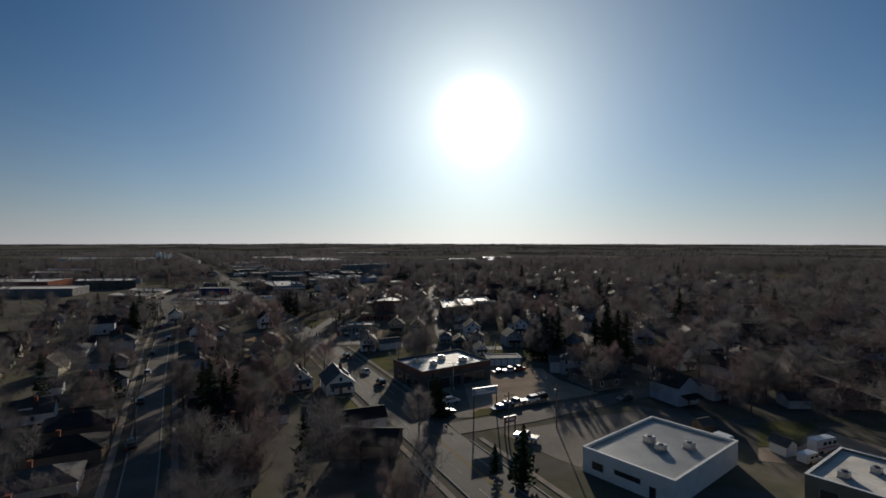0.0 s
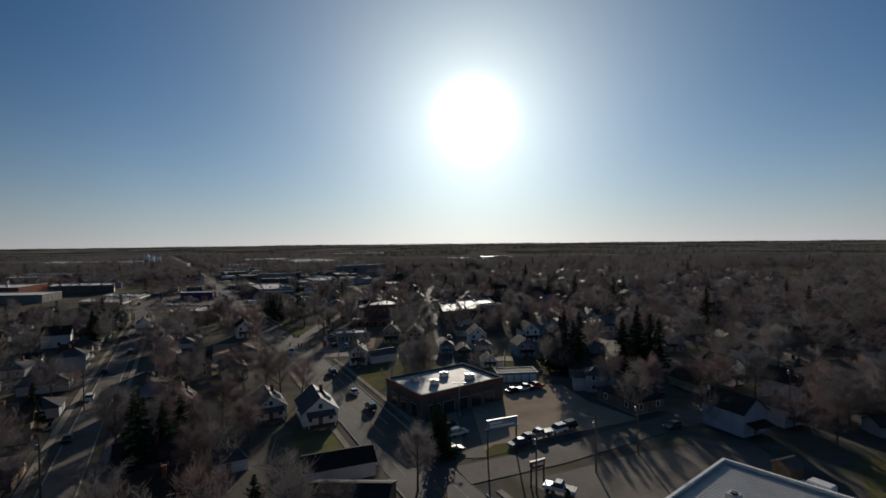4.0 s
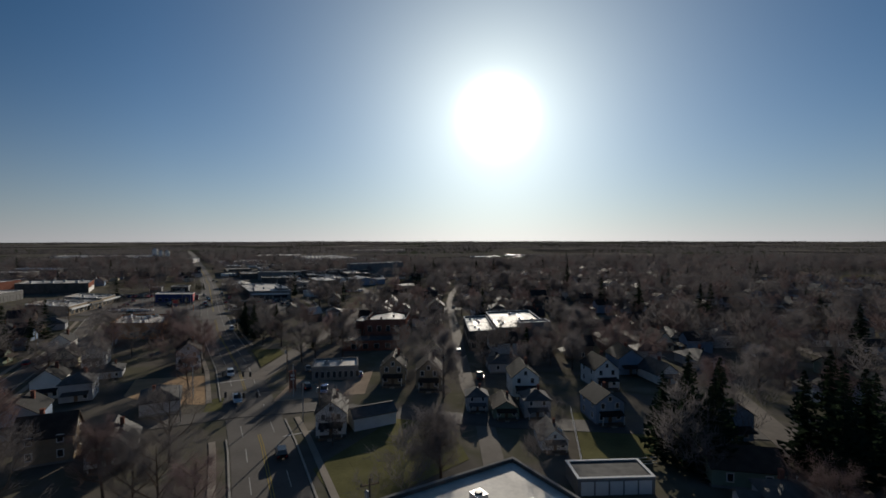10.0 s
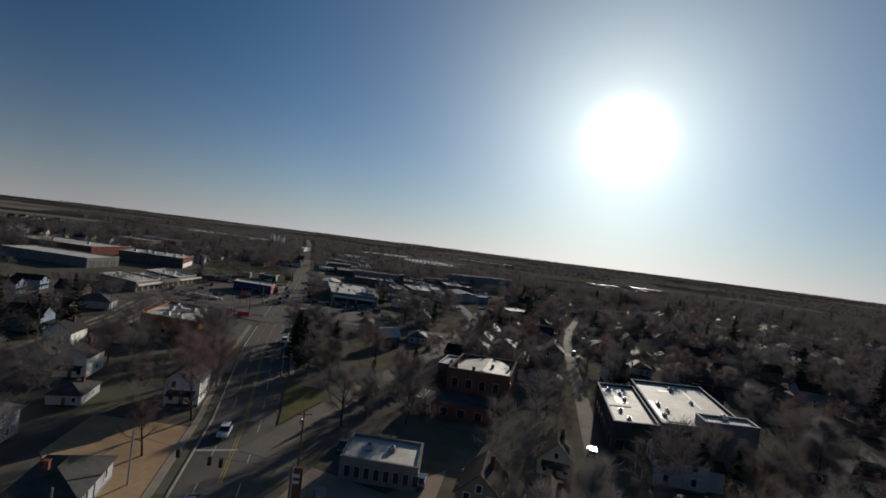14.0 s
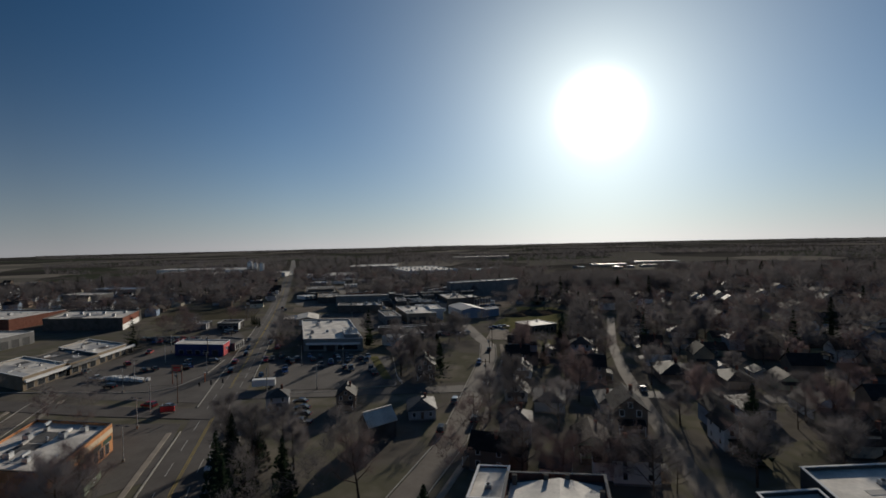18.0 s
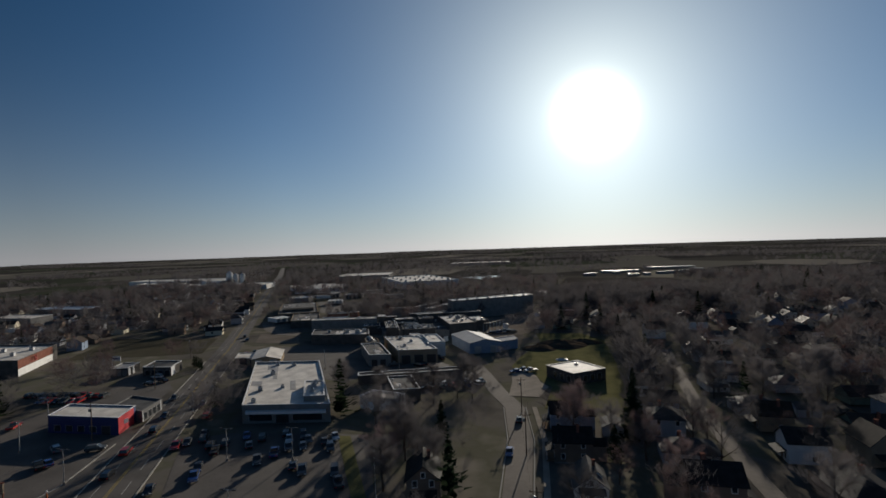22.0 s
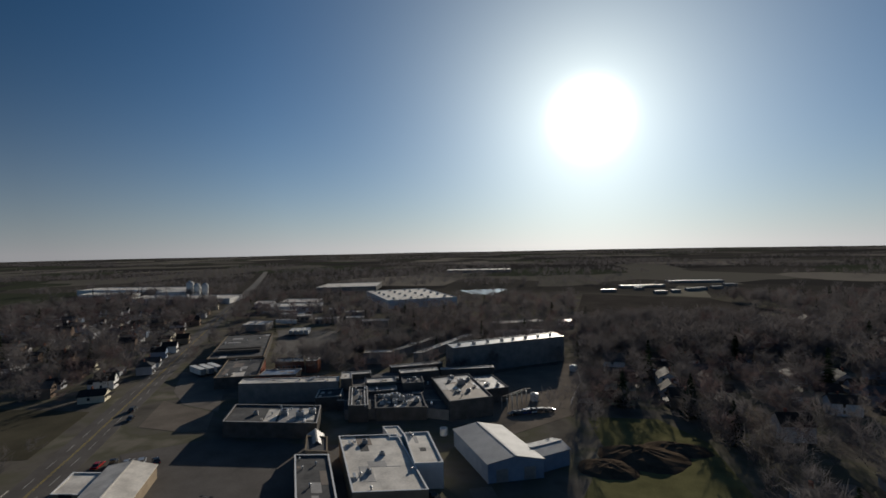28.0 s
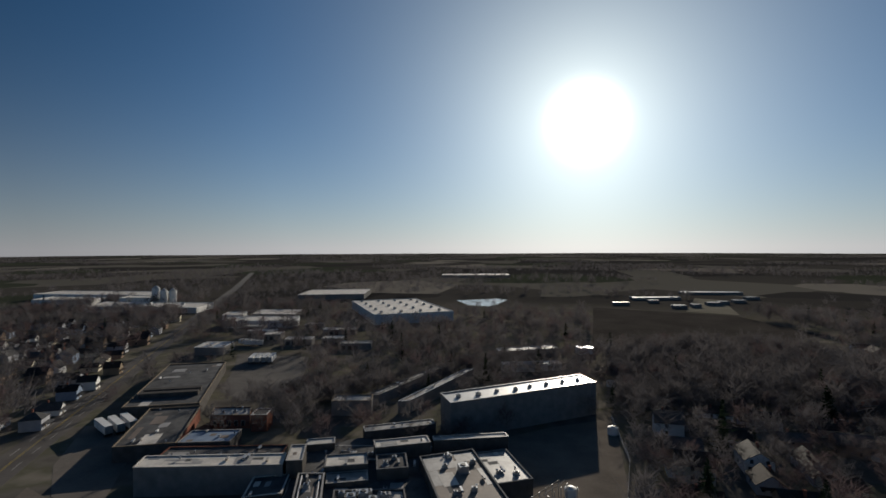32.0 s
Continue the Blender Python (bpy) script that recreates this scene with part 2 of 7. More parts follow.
def ground_material():
    m = bpy.data.materials.new("open_ground")
    m.use_nodes = True
    n, l = m.node_tree.nodes, m.node_tree.links
    b = n["Principled BSDF"]
    geo = n.new("ShaderNodeNewGeometry")

    def noise_at(scale, detail=4.0):
        t = n.new("ShaderNodeTexNoise")
        t.inputs["Scale"].default_value, t.inputs["Detail"].default_value = scale, detail
        l.new(geo.outputs["Position"], t.inputs["Vector"])
        return t.outputs["Fac"]

    def ramp_of(fac, stops):
        r = n.new("ShaderNodeValToRGB")
        while len(r.color_ramp.elements) < len(stops):
            r.color_ramp.elements.new(0.5)
        for e, (p, c) in zip(r.color_ramp.elements, stops):
            e.position, e.color = p, (*c, 1)
        l.new(fac, r.inputs["Fac"])
        return r.outputs["Color"]

    town = ramp_of(noise_at(0.05, 8.0), ((0.3, (0.082, 0.075, 0.066)), (0.45, (0.142, 0.127, 0.107)), (0.55, (0.116, 0.11, 0.077)), (0.7, (0.22, 0.193, 0.159))))
    cell = n.new("ShaderNodeTexVoronoi")
    cell.inputs["Scale"].default_value = 0.0042
    cell.distance = "MANHATTAN"
    l.new(geo.outputs["Position"], cell.inputs["Vector"])
    sep = n.new("ShaderNodeSeparateColor")
    l.new(cell.outputs["Color"], sep.inputs["Color"])
    fields = ramp_of(sep.outputs["Red"], ((0.0, (0.045, 0.042, 0.039)), (0.25, (0.07, 0.064, 0.056)), (0.42, (0.2, 0.18, 0.15)), (0.52, (0.052, 0.057, 0.04)), (0.68, (0.13, 0.12, 0.1)), (0.85, (0.058, 0.053, 0.047))))
    fields.node.color_ramp.interpolation = "CONSTANT"
    length = n.new("ShaderNodeVectorMath")
    length.operation = "DISTANCE"
    l.new(geo.outputs["Position"], length.inputs[0])
    length.inputs[1].default_value = (-80, 300, 0)
    far = n.new("ShaderNodeMapRange")
    far.inputs["From Min"].default_value, far.inputs["From Max"].default_value = 620, 760
    l.new(length.outputs["Value"], far.inputs["Value"])
    mix = n.new("ShaderNodeMix")
    mix.data_type = "RGBA"
    l.new(far.outputs[0], mix.inputs["Factor"])
    l.new(town, mix.inputs["A"])
    l.new(fields, mix.inputs["B"])
    l.new(mix.outputs["Result"], b.inputs["Base Color"])
    b.inputs["Roughness"].default_value = 0.95
    b.inputs["Specular IOR Level"].default_value = 0.0
    return m


M["ground"] = ground_material()


# ---- small mesh kit ----
def joined(*geos):
    verts, faces = [], []
    for v, f in geos:
        k = len(verts)
        verts += v
        faces += [tuple(i + k for i in q) for q in f]
    return verts, faces


def box(x0, y0, z0, x1, y1, z1):
    v = [(x, y, z) for z in (z0, z1) for x, y in ((x0, y0), (x1, y0), (x1, y1), (x0, y1))]
    return v, [(3, 2, 1, 0), (4, 5, 6, 7), (0, 1, 5, 4), (1, 2, 6, 5), (2, 3, 7, 6), (3, 0, 4, 7)]


def prism(poly, z0, z1):
    n = len(poly)
    v = [(x, y, z0) for x, y in poly] + [(x, y, z1) for x, y in poly]
    return v, [tuple(range(n - 1, -1, -1)), tuple(range(n, 2 * n))] + [(i, (i + 1) % n, n + (i + 1) % n, n + i) for i in range(n)]


def tube(p, q, r0, r1, n=6):
    """A tapered tube from p to q."""
    p, q = Vector(p), Vector(q)
    d = (q - p).normalized()
    a = d.orthogonal().normalized()
    b = d.cross(a)
    v = []
    for c, r in ((p, r0), (q, r1)):
        v += [tuple(c + (a * math.cos(2 * math.pi * i / n) + b * math.sin(2 * math.pi * i / n)) * r) for i in range(n)]
    return v, [(i, (i + 1) % n, n + (i + 1) % n, n + i) for i in range(n)] + [tuple(range(n - 1, -1, -1)), tuple(range(n, 2 * n))]


def polytube(points, r, n=3):
    """One unbroken thin tube along a line of points."""
    v, f = [], []
    for i, p in enumerate(points):
        d = (points[min(i + 1, len(points) - 1)] - points[max(i - 1, 0)]).normalized()
        a = d.orthogonal().normalized()
        b = d.cross(a)
        v += [tuple(p + (a * math.cos(2 * math.pi * k / n) + b * math.sin(2 * math.pi * k / n)) * r) for k in range(n)]
        if i:
            q = n * i
            f += [(q - n + k, q - n + (k + 1) % n, q + (k + 1) % n, q + k) for k in range(n)]
    return v, f + [tuple(range(n - 1, -1, -1)), tuple(range(len(v) - n, len(v)))]


def lathe(profile, n=12, centre=(0, 0, 0)):
    """A closed turned shape from (radius, height) pairs."""
    v, f = [], []
    for r, z in profile:
        v += [(centre[0] + r * math.cos(2 * math.pi * i / n), centre[1] + r * math.sin(2 * math.pi * i / n), centre[2] + z) for i in range(n)]
    for k in range(len(profile) - 1):
        f += [(k * n + i, k * n + (i + 1) % n, (k + 1) * n + (i + 1) % n, (k + 1) * n + i) for i in range(n)]
    f += [tuple(range(n - 1, -1, -1)), tuple(range(len(v) - n, len(v)))]
    return v, f


def shifted(geo, x=0, y=0, z=0, turn=0.0):
    c, s = math.cos(turn), math.sin(turn)
    return [(x + a * c - b * s, y + a * s + b * c, z + h) for a, b, h in geo[0]], geo[1]


def mesh_of(name, geo, *materials):
    me = bpy.data.meshes.new(name)
    me.from_pydata(geo[0], [], geo[1])
    me.update()
    for m in materials:
        me.materials.append(m)
    return me


def part(name, geo, material, parent=None, label="", m=None):
    """One mesh object under a thing or a part; geo is verts and faces, or a finished mesh."""
    me = geo if isinstance(geo, bpy.types.Mesh) else mesh_of(name, geo, material)
    ob = new(name, me)
    ob.parent = parent
    if m is not None:
        ob.matrix_basis = m
    if label:
        ob["label"] = label
    return ob


def thing(name, label, category, m=None, group="", kind=""):
    ob = new(name)
    if m is not None:
        ob.matrix_basis = m
    return tagged(ob, label, category, group, kind)


def ribbon(line, half, z, half2=None):
    """A flat strip along a line of points, with mitred corners."""
    left, right = [], []
    n = len(line)
    for i, p in enumerate(line):
        a, b = Vector(line[max(i - 1, 0)]), Vector(line[min(i + 1, n - 1)])
        d = (b - a).normalized()
        side = Vector((d.y, -d.x))
        right.append(Vector(p) + side * (half if half2 is None else half2))
        left.append(Vector(p) - side * half)
    return left, right


def strip(name, line, width, material, z=0.03, thick=0.03, offset=0.0, label="", category="road", kind="structure"):
    left, right = ribbon(line, width / 2 - offset, 0, width / 2 + offset)
    v, f = [], []
    for a, b in zip(left, right):
        v += [(a.x, a.y, z), (b.x, b.y, z), (a.x, a.y, z - thick), (b.x, b.y, z - thick)]
    for i in range(len(left) - 1):
        k, j = 4 * i, 4 * i + 4
        f += [(k, k + 1, j + 1, j), (k + 1, k + 3, j + 3, j + 1), (k + 2, k, j, j + 2)]
    f += [(0, 2, 3, 1), (4 * len(left) - 4, 4 * len(left) - 3, 4 * len(left) - 1, 4 * len(left) - 2)]
    ob = new(name, mesh_of(name, (v, f), material))
    return tagged(ob, label, category, "", kind)


def area(name, poly, material, z=0.03, thick=0.03, label="", category="ground", kind="structure"):
    ob = new(name, mesh_of(name, prism(poly, z - thick, z), material))
    return tagged(ob, label, category, "", kind)


# ---- ground ----
def ground_height(x, y):
    r = math.hypot(x + 60, y - 260)
    if r < 1500:
        return 0.0
    k = min((r - 1500) / 3000, 1.0)
    return 7 * k * k * (3 - 2 * k) + 4 * k * noise.noise((x / 900, y / 900, 3.0))


def make_ground():
    rings = [0, 200, 500, 900, 1300, 1600, 1900, 2200, 2500, 2800, 3100, 3400, 3700, 4000, 4300, 4600, 4900, 5400]
    n = 96
    v, f = [(-60, 260, 0)], []
    for r in rings[1:]:
        for i in range(n):
            a = 2 * math.pi * i / n
            x, y = -60 + r * math.cos(a), 260 + r * math.sin(a)
            v.append((x, y, ground_height(x, y)))
    f += [(0, 1 + i, 1 + (i + 1) % n) for i in range(n)]
    for k in range(len(rings) - 2):
        a, b = 1 + k * n, 1 + (k + 1) * n
        f += [(a + i, b + i, b + (i + 1) % n, a + (i + 1) % n) for i in range(n)]
    tagged(new("ground", mesh_of("ground", (v, f), M["ground"])), "open ground of dull winter grass, earth and far fields", "ground", "", "structure")


make_ground()

# ---- roads ----
HWY = [(54, 0), (-14, 131), (-41.6, 184.8), (-72.5, 240), (-105.5, 292), (-131, 337), (-221, 500), (-287, 613), (-427, 850), (-620, 1180), (-900, 1640)]
ELM = [(-2, -10), (-60, 97), (-88, 147), (-120.5, 207), (-165, 292), (-196, 340)]
BRANCH = [(-62, 228), (-62, 258), (-61, 290), (-57.5, 325), (-60.6, 380), (-62, 407), (-66, 432), (-73, 447), (-82, 470), (-95, 501)]
SCHOOL_ST = [(5, 120), (1.5, 198), (-2, 225), (-4.5, 264), (-6.5, 302), (-9.5, 345), (-12, 392), (-12.2, 440), (-6, 520)]
CROSS_A = [(2, 113), (20, 120.5), (41, 132), (70, 147), (130, 170)]
CROSS_N = [(-140, 168), (-80, 190), (-55, 202), (-38, 207), (-16, 203), (5, 199), (120, 190)]
CROSS_M = [(-131, 346), (-104, 353), (-84, 359), (-60, 366), (60, 372)]
CROSS_L = [(-126, 330), (-160, 326), (-230, 322), (-330, 318)]
EAST_ST = [(52, 150), (60, 190), (68, 236), (64, 300), (56, 380), (48, 460)]
FAR_ST = [(118, 120), (120, 240), (112, 360), (104, 480)]
ROADS = ((HWY, 11.5, "asphalt", "four-lane asphalt highway with worn lane paint"), (ELM, 5.5, "old_asphalt", "residential street of pale worn asphalt"),
         (BRANCH, 6.0, "old_asphalt", "narrow pale town street with patched surface"), (SCHOOL_ST, 4.0, "old_asphalt", "narrow pale street beside the school"),
         (CROSS_A, 7.0, "old_asphalt", "pale side street joining the highway"), (CROSS_N, 6.5, "asphalt", "asphalt cross street at the traffic lights"),
         (CROSS_M, 7.0, "asphalt", "asphalt cross street beside the store lot"), (CROSS_L, 8.0, "asphalt", "asphalt cross street along the strip mall lot"),
         (EAST_ST, 6.0, "old_asphalt", "narrow residential street of worn asphalt"), (FAR_ST, 6.0, "old_asphalt", "distant residential street of worn asphalt"))
for k, (line, width, surface, label) in enumerate(ROADS):
    strip("road", line, width, M[surface], 0.05 + 0.012 * k, 0.06, label=label)


def edge_line(line, off):
    left, right = ribbon(line, 0, 0, off)
    return [tuple(p) for p in right]


def cut(line, y0, y1):
    """The stretch of a line between two values of y."""
    out = []
    for a, b in zip(line, line[1:]):
        n = max(int(math.dist(a, b) // 6), 1)
        out += [(a[0] + (b[0] - a[0]) * i / n, a[1] + (b[1] - a[1]) * i / n) for i in range(n)]
    return [p for p in out if y0 <= p[1] <= y1]


for y0, y1, off in ((40, 118, -6.1), (120, 194, -6.1), (210, 324, -6.1), (336, 480, -6.1), (40, 108, 6.1), (122, 200, 6.1), (262, 336, 6.1), (356, 480, 6.1)):
    piece = edge_line(cut(HWY, y0, y1), off)
    strip("kerb", piece, 0.35, M["kerb"], 0.17, 0.2, label="raised concrete kerb beside the highway", category="kerb")
    if y1 < 340:
        strip("pavement", edge_line(cut(HWY, y0, y1), off * 1.42), 1.2, M["concrete"], 0.13, 0.1, label="narrow concrete pavement beside the highway", category="pavement")
for side in (-1, 1):
    strip("kerb", edge_line(cut(ELM, 10, 330), side * 2.9), 0.3, M["kerb"], 0.16, 0.2, label="raised concrete kerb beside the street", category="kerb")
    strip("pavement", edge_line(cut(ELM, 10, 330), side * 5.6), 1.3, M["concrete"], 0.12, 0.1, label="concrete pavement along the street", category="pavement")
    strip("kerb", edge_line(cut(BRANCH, 296, 432), side * 3.4), 0.3, M["kerb"], 0.16, 0.2, label="raised concrete kerb beside the street", category="kerb")
strip("pavement", edge_line(cut(BRANCH, 296, 432), 6.0), 1.4, M["concrete"], 0.12, 0.1, label="concrete pavement along the street", category="pavement")
for y0, y1 in ((60, 112), (126, 192), (214, 336), (352, 900)):
    for off in (-0.22, 0.22):
        strip("road_marking", edge_line(cut(HWY, y0, y1), off), 0.16, M["paint_yellow"], 0.062, 0.008, label="worn yellow centre line", category="marking")
for off in (-3.0, 3.0):
    line = cut(HWY, 60, 640)
    for i in range(0, len(line) - 1, 2):
        strip("road_marking", edge_line(line[i:i + 2], off)[:2], 0.16, M["paint_white"], 0.062, 0.008, label="worn white lane dash", category="marking")


def quad_strip(name, a, b, w, material, label, z=0.066):
    strip(name, [a, b], w, material, z, 0.01, label=label, category="marking")


quad_strip("road_marking", (-70.5, 224.6), (-64.6, 228.4), 0.6, M["paint_white"], "white stop line at the traffic lights")
quad_strip("road_marking", (-39.4, 189.5), (-34.3, 192.6), 0.6, M["paint_white"], "white stop line at the traffic lights")

# ---- lots and open plots ----
area("parking_lot", [(-9, 127), (3, 121.5), (44, 139), (36, 152), (33, 166), (16, 168), (8, 156), (-4, 141)], M["gravel"], 0.036, label="sunlit pale worn asphalt lot beside the store", category="parking lot")
area("parking_lot", [(13, 110.5), (37, 121.5), (62, 128), (60, 104), (46, 110), (26, 94), (22, 98)], M["old_asphalt"], 0.04, label="pale asphalt yard beside the metal-roofed workshop", category="parking lot")
area("lawn", [(-29, 176), (-20, 162), (-2, 181), (-6, 196), (-18, 201)], M["grass"], 0.05, label="mown green lawn beside the store", category="lawn")
area("lawn", [(4, 119), (14.5, 123.4), (17, 128), (9, 126)], M["grass"], 0.06, label="small lawn under the roadside sign", category="lawn")
area("lawn", [(18, 178), (29, 180), (36, 192), (25, 206), (21, 205)], M["grass"], 0.05, label="sunlit back-garden lawn behind the garages", category="lawn")
area("lawn", [(-33, 121), (-17.5, 121), (-26.4, 137), (-34, 134)], M["grass"], 0.05, label="small green lawn beside the white house", category="lawn")
area("lawn", [(-69.4, 247.5), (-65.8, 241), (-65.4, 258), (-69.5, 266), (-79.2, 264)], M["grass"], 0.2, label="triangular grass plot between two roads", category="lawn")
area("lawn", [(-57.5, 198.5), (-63, 212.5), (-66.5, 211), (-61, 198)], M["grass"], 0.055, label="small lawn on the corner by the lights", category="lawn")
area("dirt_lot", [(-65, 207.2), (-77.8, 231.6), (-96, 227), (-89, 212.5), (-79, 207.5)], M["dirt"], 0.05, label="bare orange-brown dirt lot beside the highway", category="dirt lot")
area("parking_lot", [(-50, 210), (-28.5, 217), (-30.5, 240), (-37, 227), (-51, 229)], M["gravel"], 0.05, label="pale gravel forecourt of the corner shop", category="parking lot")
area("parking_lot", [(-124, 352), (-85, 365), (-103, 404), (-122, 402), (-143, 399), (-152, 392)], M["asphalt"], 0.045, label="dark asphalt customer lot in front of the large store", category="parking lot")
area("parking_lot", [(-135, 338), (-176, 334), (-222, 342), (-218, 420), (-205, 428), (-168, 391)], M["asphalt"], 0.04, label="wide dark asphalt lot of the strip mall", category="parking lot")
area("parking_lot", [(-113, 294), (-131, 322), (-150, 318), (-134, 300), (-118, 286)], M["asphalt"], 0.04, label="asphalt lot beside the orange brick store", category="parking lot")
area("factory_yard", [(-165, 468), (-98, 470), (-98, 482), (-140, 520), (-150, 518), (-186, 516), (-205, 500)], M["asphalt"], 0.04, label="wide dark asphalt factory yard", category="yard")
area("factory_yard", [(-120, 545), (-92, 535), (-70, 560), (-66, 640), (-90, 625), (-120, 600)], M["yard"], 0.045, label="pale worn factory yard behind the plant", category="yard")
area("church_drive", [(-69, 443), (-59, 443), (-56.2, 455), (-59.4, 460.5), (-61, 468), (-66, 479), (-71, 472), (-69.5, 460)], M["concrete"], 0.13, label="pale concrete drive and parking beside the hall", category="drive")
area("lawn", [(-57, 432), (-31, 436), (-30, 500), (-31, 541), (-42, 560), (-66, 558), (-62, 530), (-70, 500), (-72, 482), (-60, 464), (-55, 455)], M["grass"], 0.055, label="broad green lawn round the hall", category="lawn")
area("parking_lot", [(-100, 480), (-82, 470), (-98, 440), (-118, 446), (-122, 470)], M["asphalt"], 0.05, label="crowded asphalt lot behind the workshops", category="parking lot")
area("forecourt", [(-178, 400), (-196, 436), (-226, 462), (-236, 452), (-214, 424), (-196, 404)], M["asphalt"], 0.042, label="asphalt forecourt of the filling station", category="forecourt")
area("forecourt", [(-202, 540), (-225, 575), (-250, 595), (-262, 590), (-240, 560), (-222, 545)], M["old_asphalt"], 0.042, label="pale asphalt forecourt of the long dark-roofed hall", category="forecourt")
area("dark_field", [(-64, 770), (46, 800), (110, 860), (84, 960), (-45, 1003)], mat("ploughed_field", (0.045, 0.04, 0.035), (0.085, 0.075, 0.065), 0.03, 0.95, 0.4), 0.05, label="wide dark ploughed field", category="field")
area("field", [(46, 985), (90, 968), (118, 1110), (92, 1130)], mat("stubble_field", (0.17, 0.155, 0.12), (0.27, 0.245, 0.19), 0.03, 0.95, 0.4), 0.05, label="pale stubble field beyond the dark field", category="field")
area("field", [(330, 560), (420, 575), (450, 640), (350, 625)], M["grass"], 0.05, label="open green playing field among the trees", category="field")
area("lawn", [(-111, 402), (-107.5, 402.6), (-90, 372), (-92.8, 371)], M["grass"], 0.07, label="narrow grass strip along the store lot", category="lawn")
area("factory_yard", [(-168, 462), (-132, 452), (-127, 462), (-100, 476), (-100, 484), (-166, 470)], M["asphalt"], 0.036, label="dark asphalt yard behind the large store", category="yard")
area("pond", [(-208, 1047), (-156, 1080), (-144, 1064), (-156, 992), (-184, 1000)], mat("pond_water", (0.3, 0.31, 0.3), (0.42, 0.42, 0.4), 0.02, 0.12, 0.2, spec=0.5), 0.08, label="still pale pond", category="pond")

area("lawn", [(-230, 492), (-252, 531), (-320, 524), (-292, 470)], mat("dry_verge", (0.055, 0.05, 0.036), (0.105, 0.094, 0.066), 0.08, 0.95, 1.5, 0.3), 0.05, label="wide dull winter verge beside the highway", category="lawn")
area("lawn", [(-219, 520.5), (-200, 519.5), (-193, 523), (-203, 539), (-219, 543), (-234, 548)], M["yard"], 0.06, label="bare earthen island between two drives", category="lawn")
strip("kerb", [(-123, 351.4), (-116, 351), (-104, 354.6), (-91, 362.6), (-86, 364), (-87, 368)], 0.35, M["kerb"], 0.2, 0.2, label="raised concrete kerb along the store lot", category="kerb")
strip("kerb", [(-215, 334), (-191, 338.6), (-170, 342), (-161.5, 345), (-159, 350), (-160, 365), (-169, 387)], 0.35, M["kerb"], 0.2, 0.2, label="raised concrete kerb round the strip mall lot", category="kerb")
area("lawn", [(66, 103.5), (74, 104.5), (87, 114), (87.5, 117), (76, 118)], M["grass"], 0.05, label="sunlit yellow-green back lawn beside the workshop", category="lawn")
area("lawn", [(88, 150), (98, 152), (104, 172), (94, 174)], M["grass"], 0.05, label="sunlit garden lawn between the houses", category="lawn")
area("dirt_lot", [(62, 97), (66, 103), (75, 103.6), (88, 112), (94, 100), (80, 92)], M["gravel"], 0.045, label="worn gravel yard behind the workshop", category="yard")
area("parking_lot", [(-243, 641), (-222, 628), (-202, 640), (-236, 715), (-284, 712), (-262, 678)], M["asphalt"], 0.04, label="wide dark asphalt lot behind the long hall", category="parking lot")
# ---- flat-roofed buildings ----
def ring(x0, y0, x1, y1, k, z0, z1):
    """One closed band of wall round a rectangle."""
    v = [(x, y, z) for z in (z0, z1) for a, b, c, d in ((x0, y0, x1, y1), (x0 + k, y0 + k, x1 - k, y1 - k)) for x, y in ((a, b), (c, b), (c, d), (a, d))]
    f = []
    for i in range(4):
        j = (i + 1) % 4
        f += [(i, j, 8 + j, 8 + i), (4 + j, 4 + i, 12 + i, 12 + j), (8 + i, 8 + j, 12 + j, 12 + i), (j, i, 4 + i, 4 + j)]
    return v, f


CLUTTERED = ("old_factory", "workshop_hall", "brick_factory", "storage_shed", "long_hall", "strip_mall", "discount_store", "low_workshop", "long_shed", "brick_store")


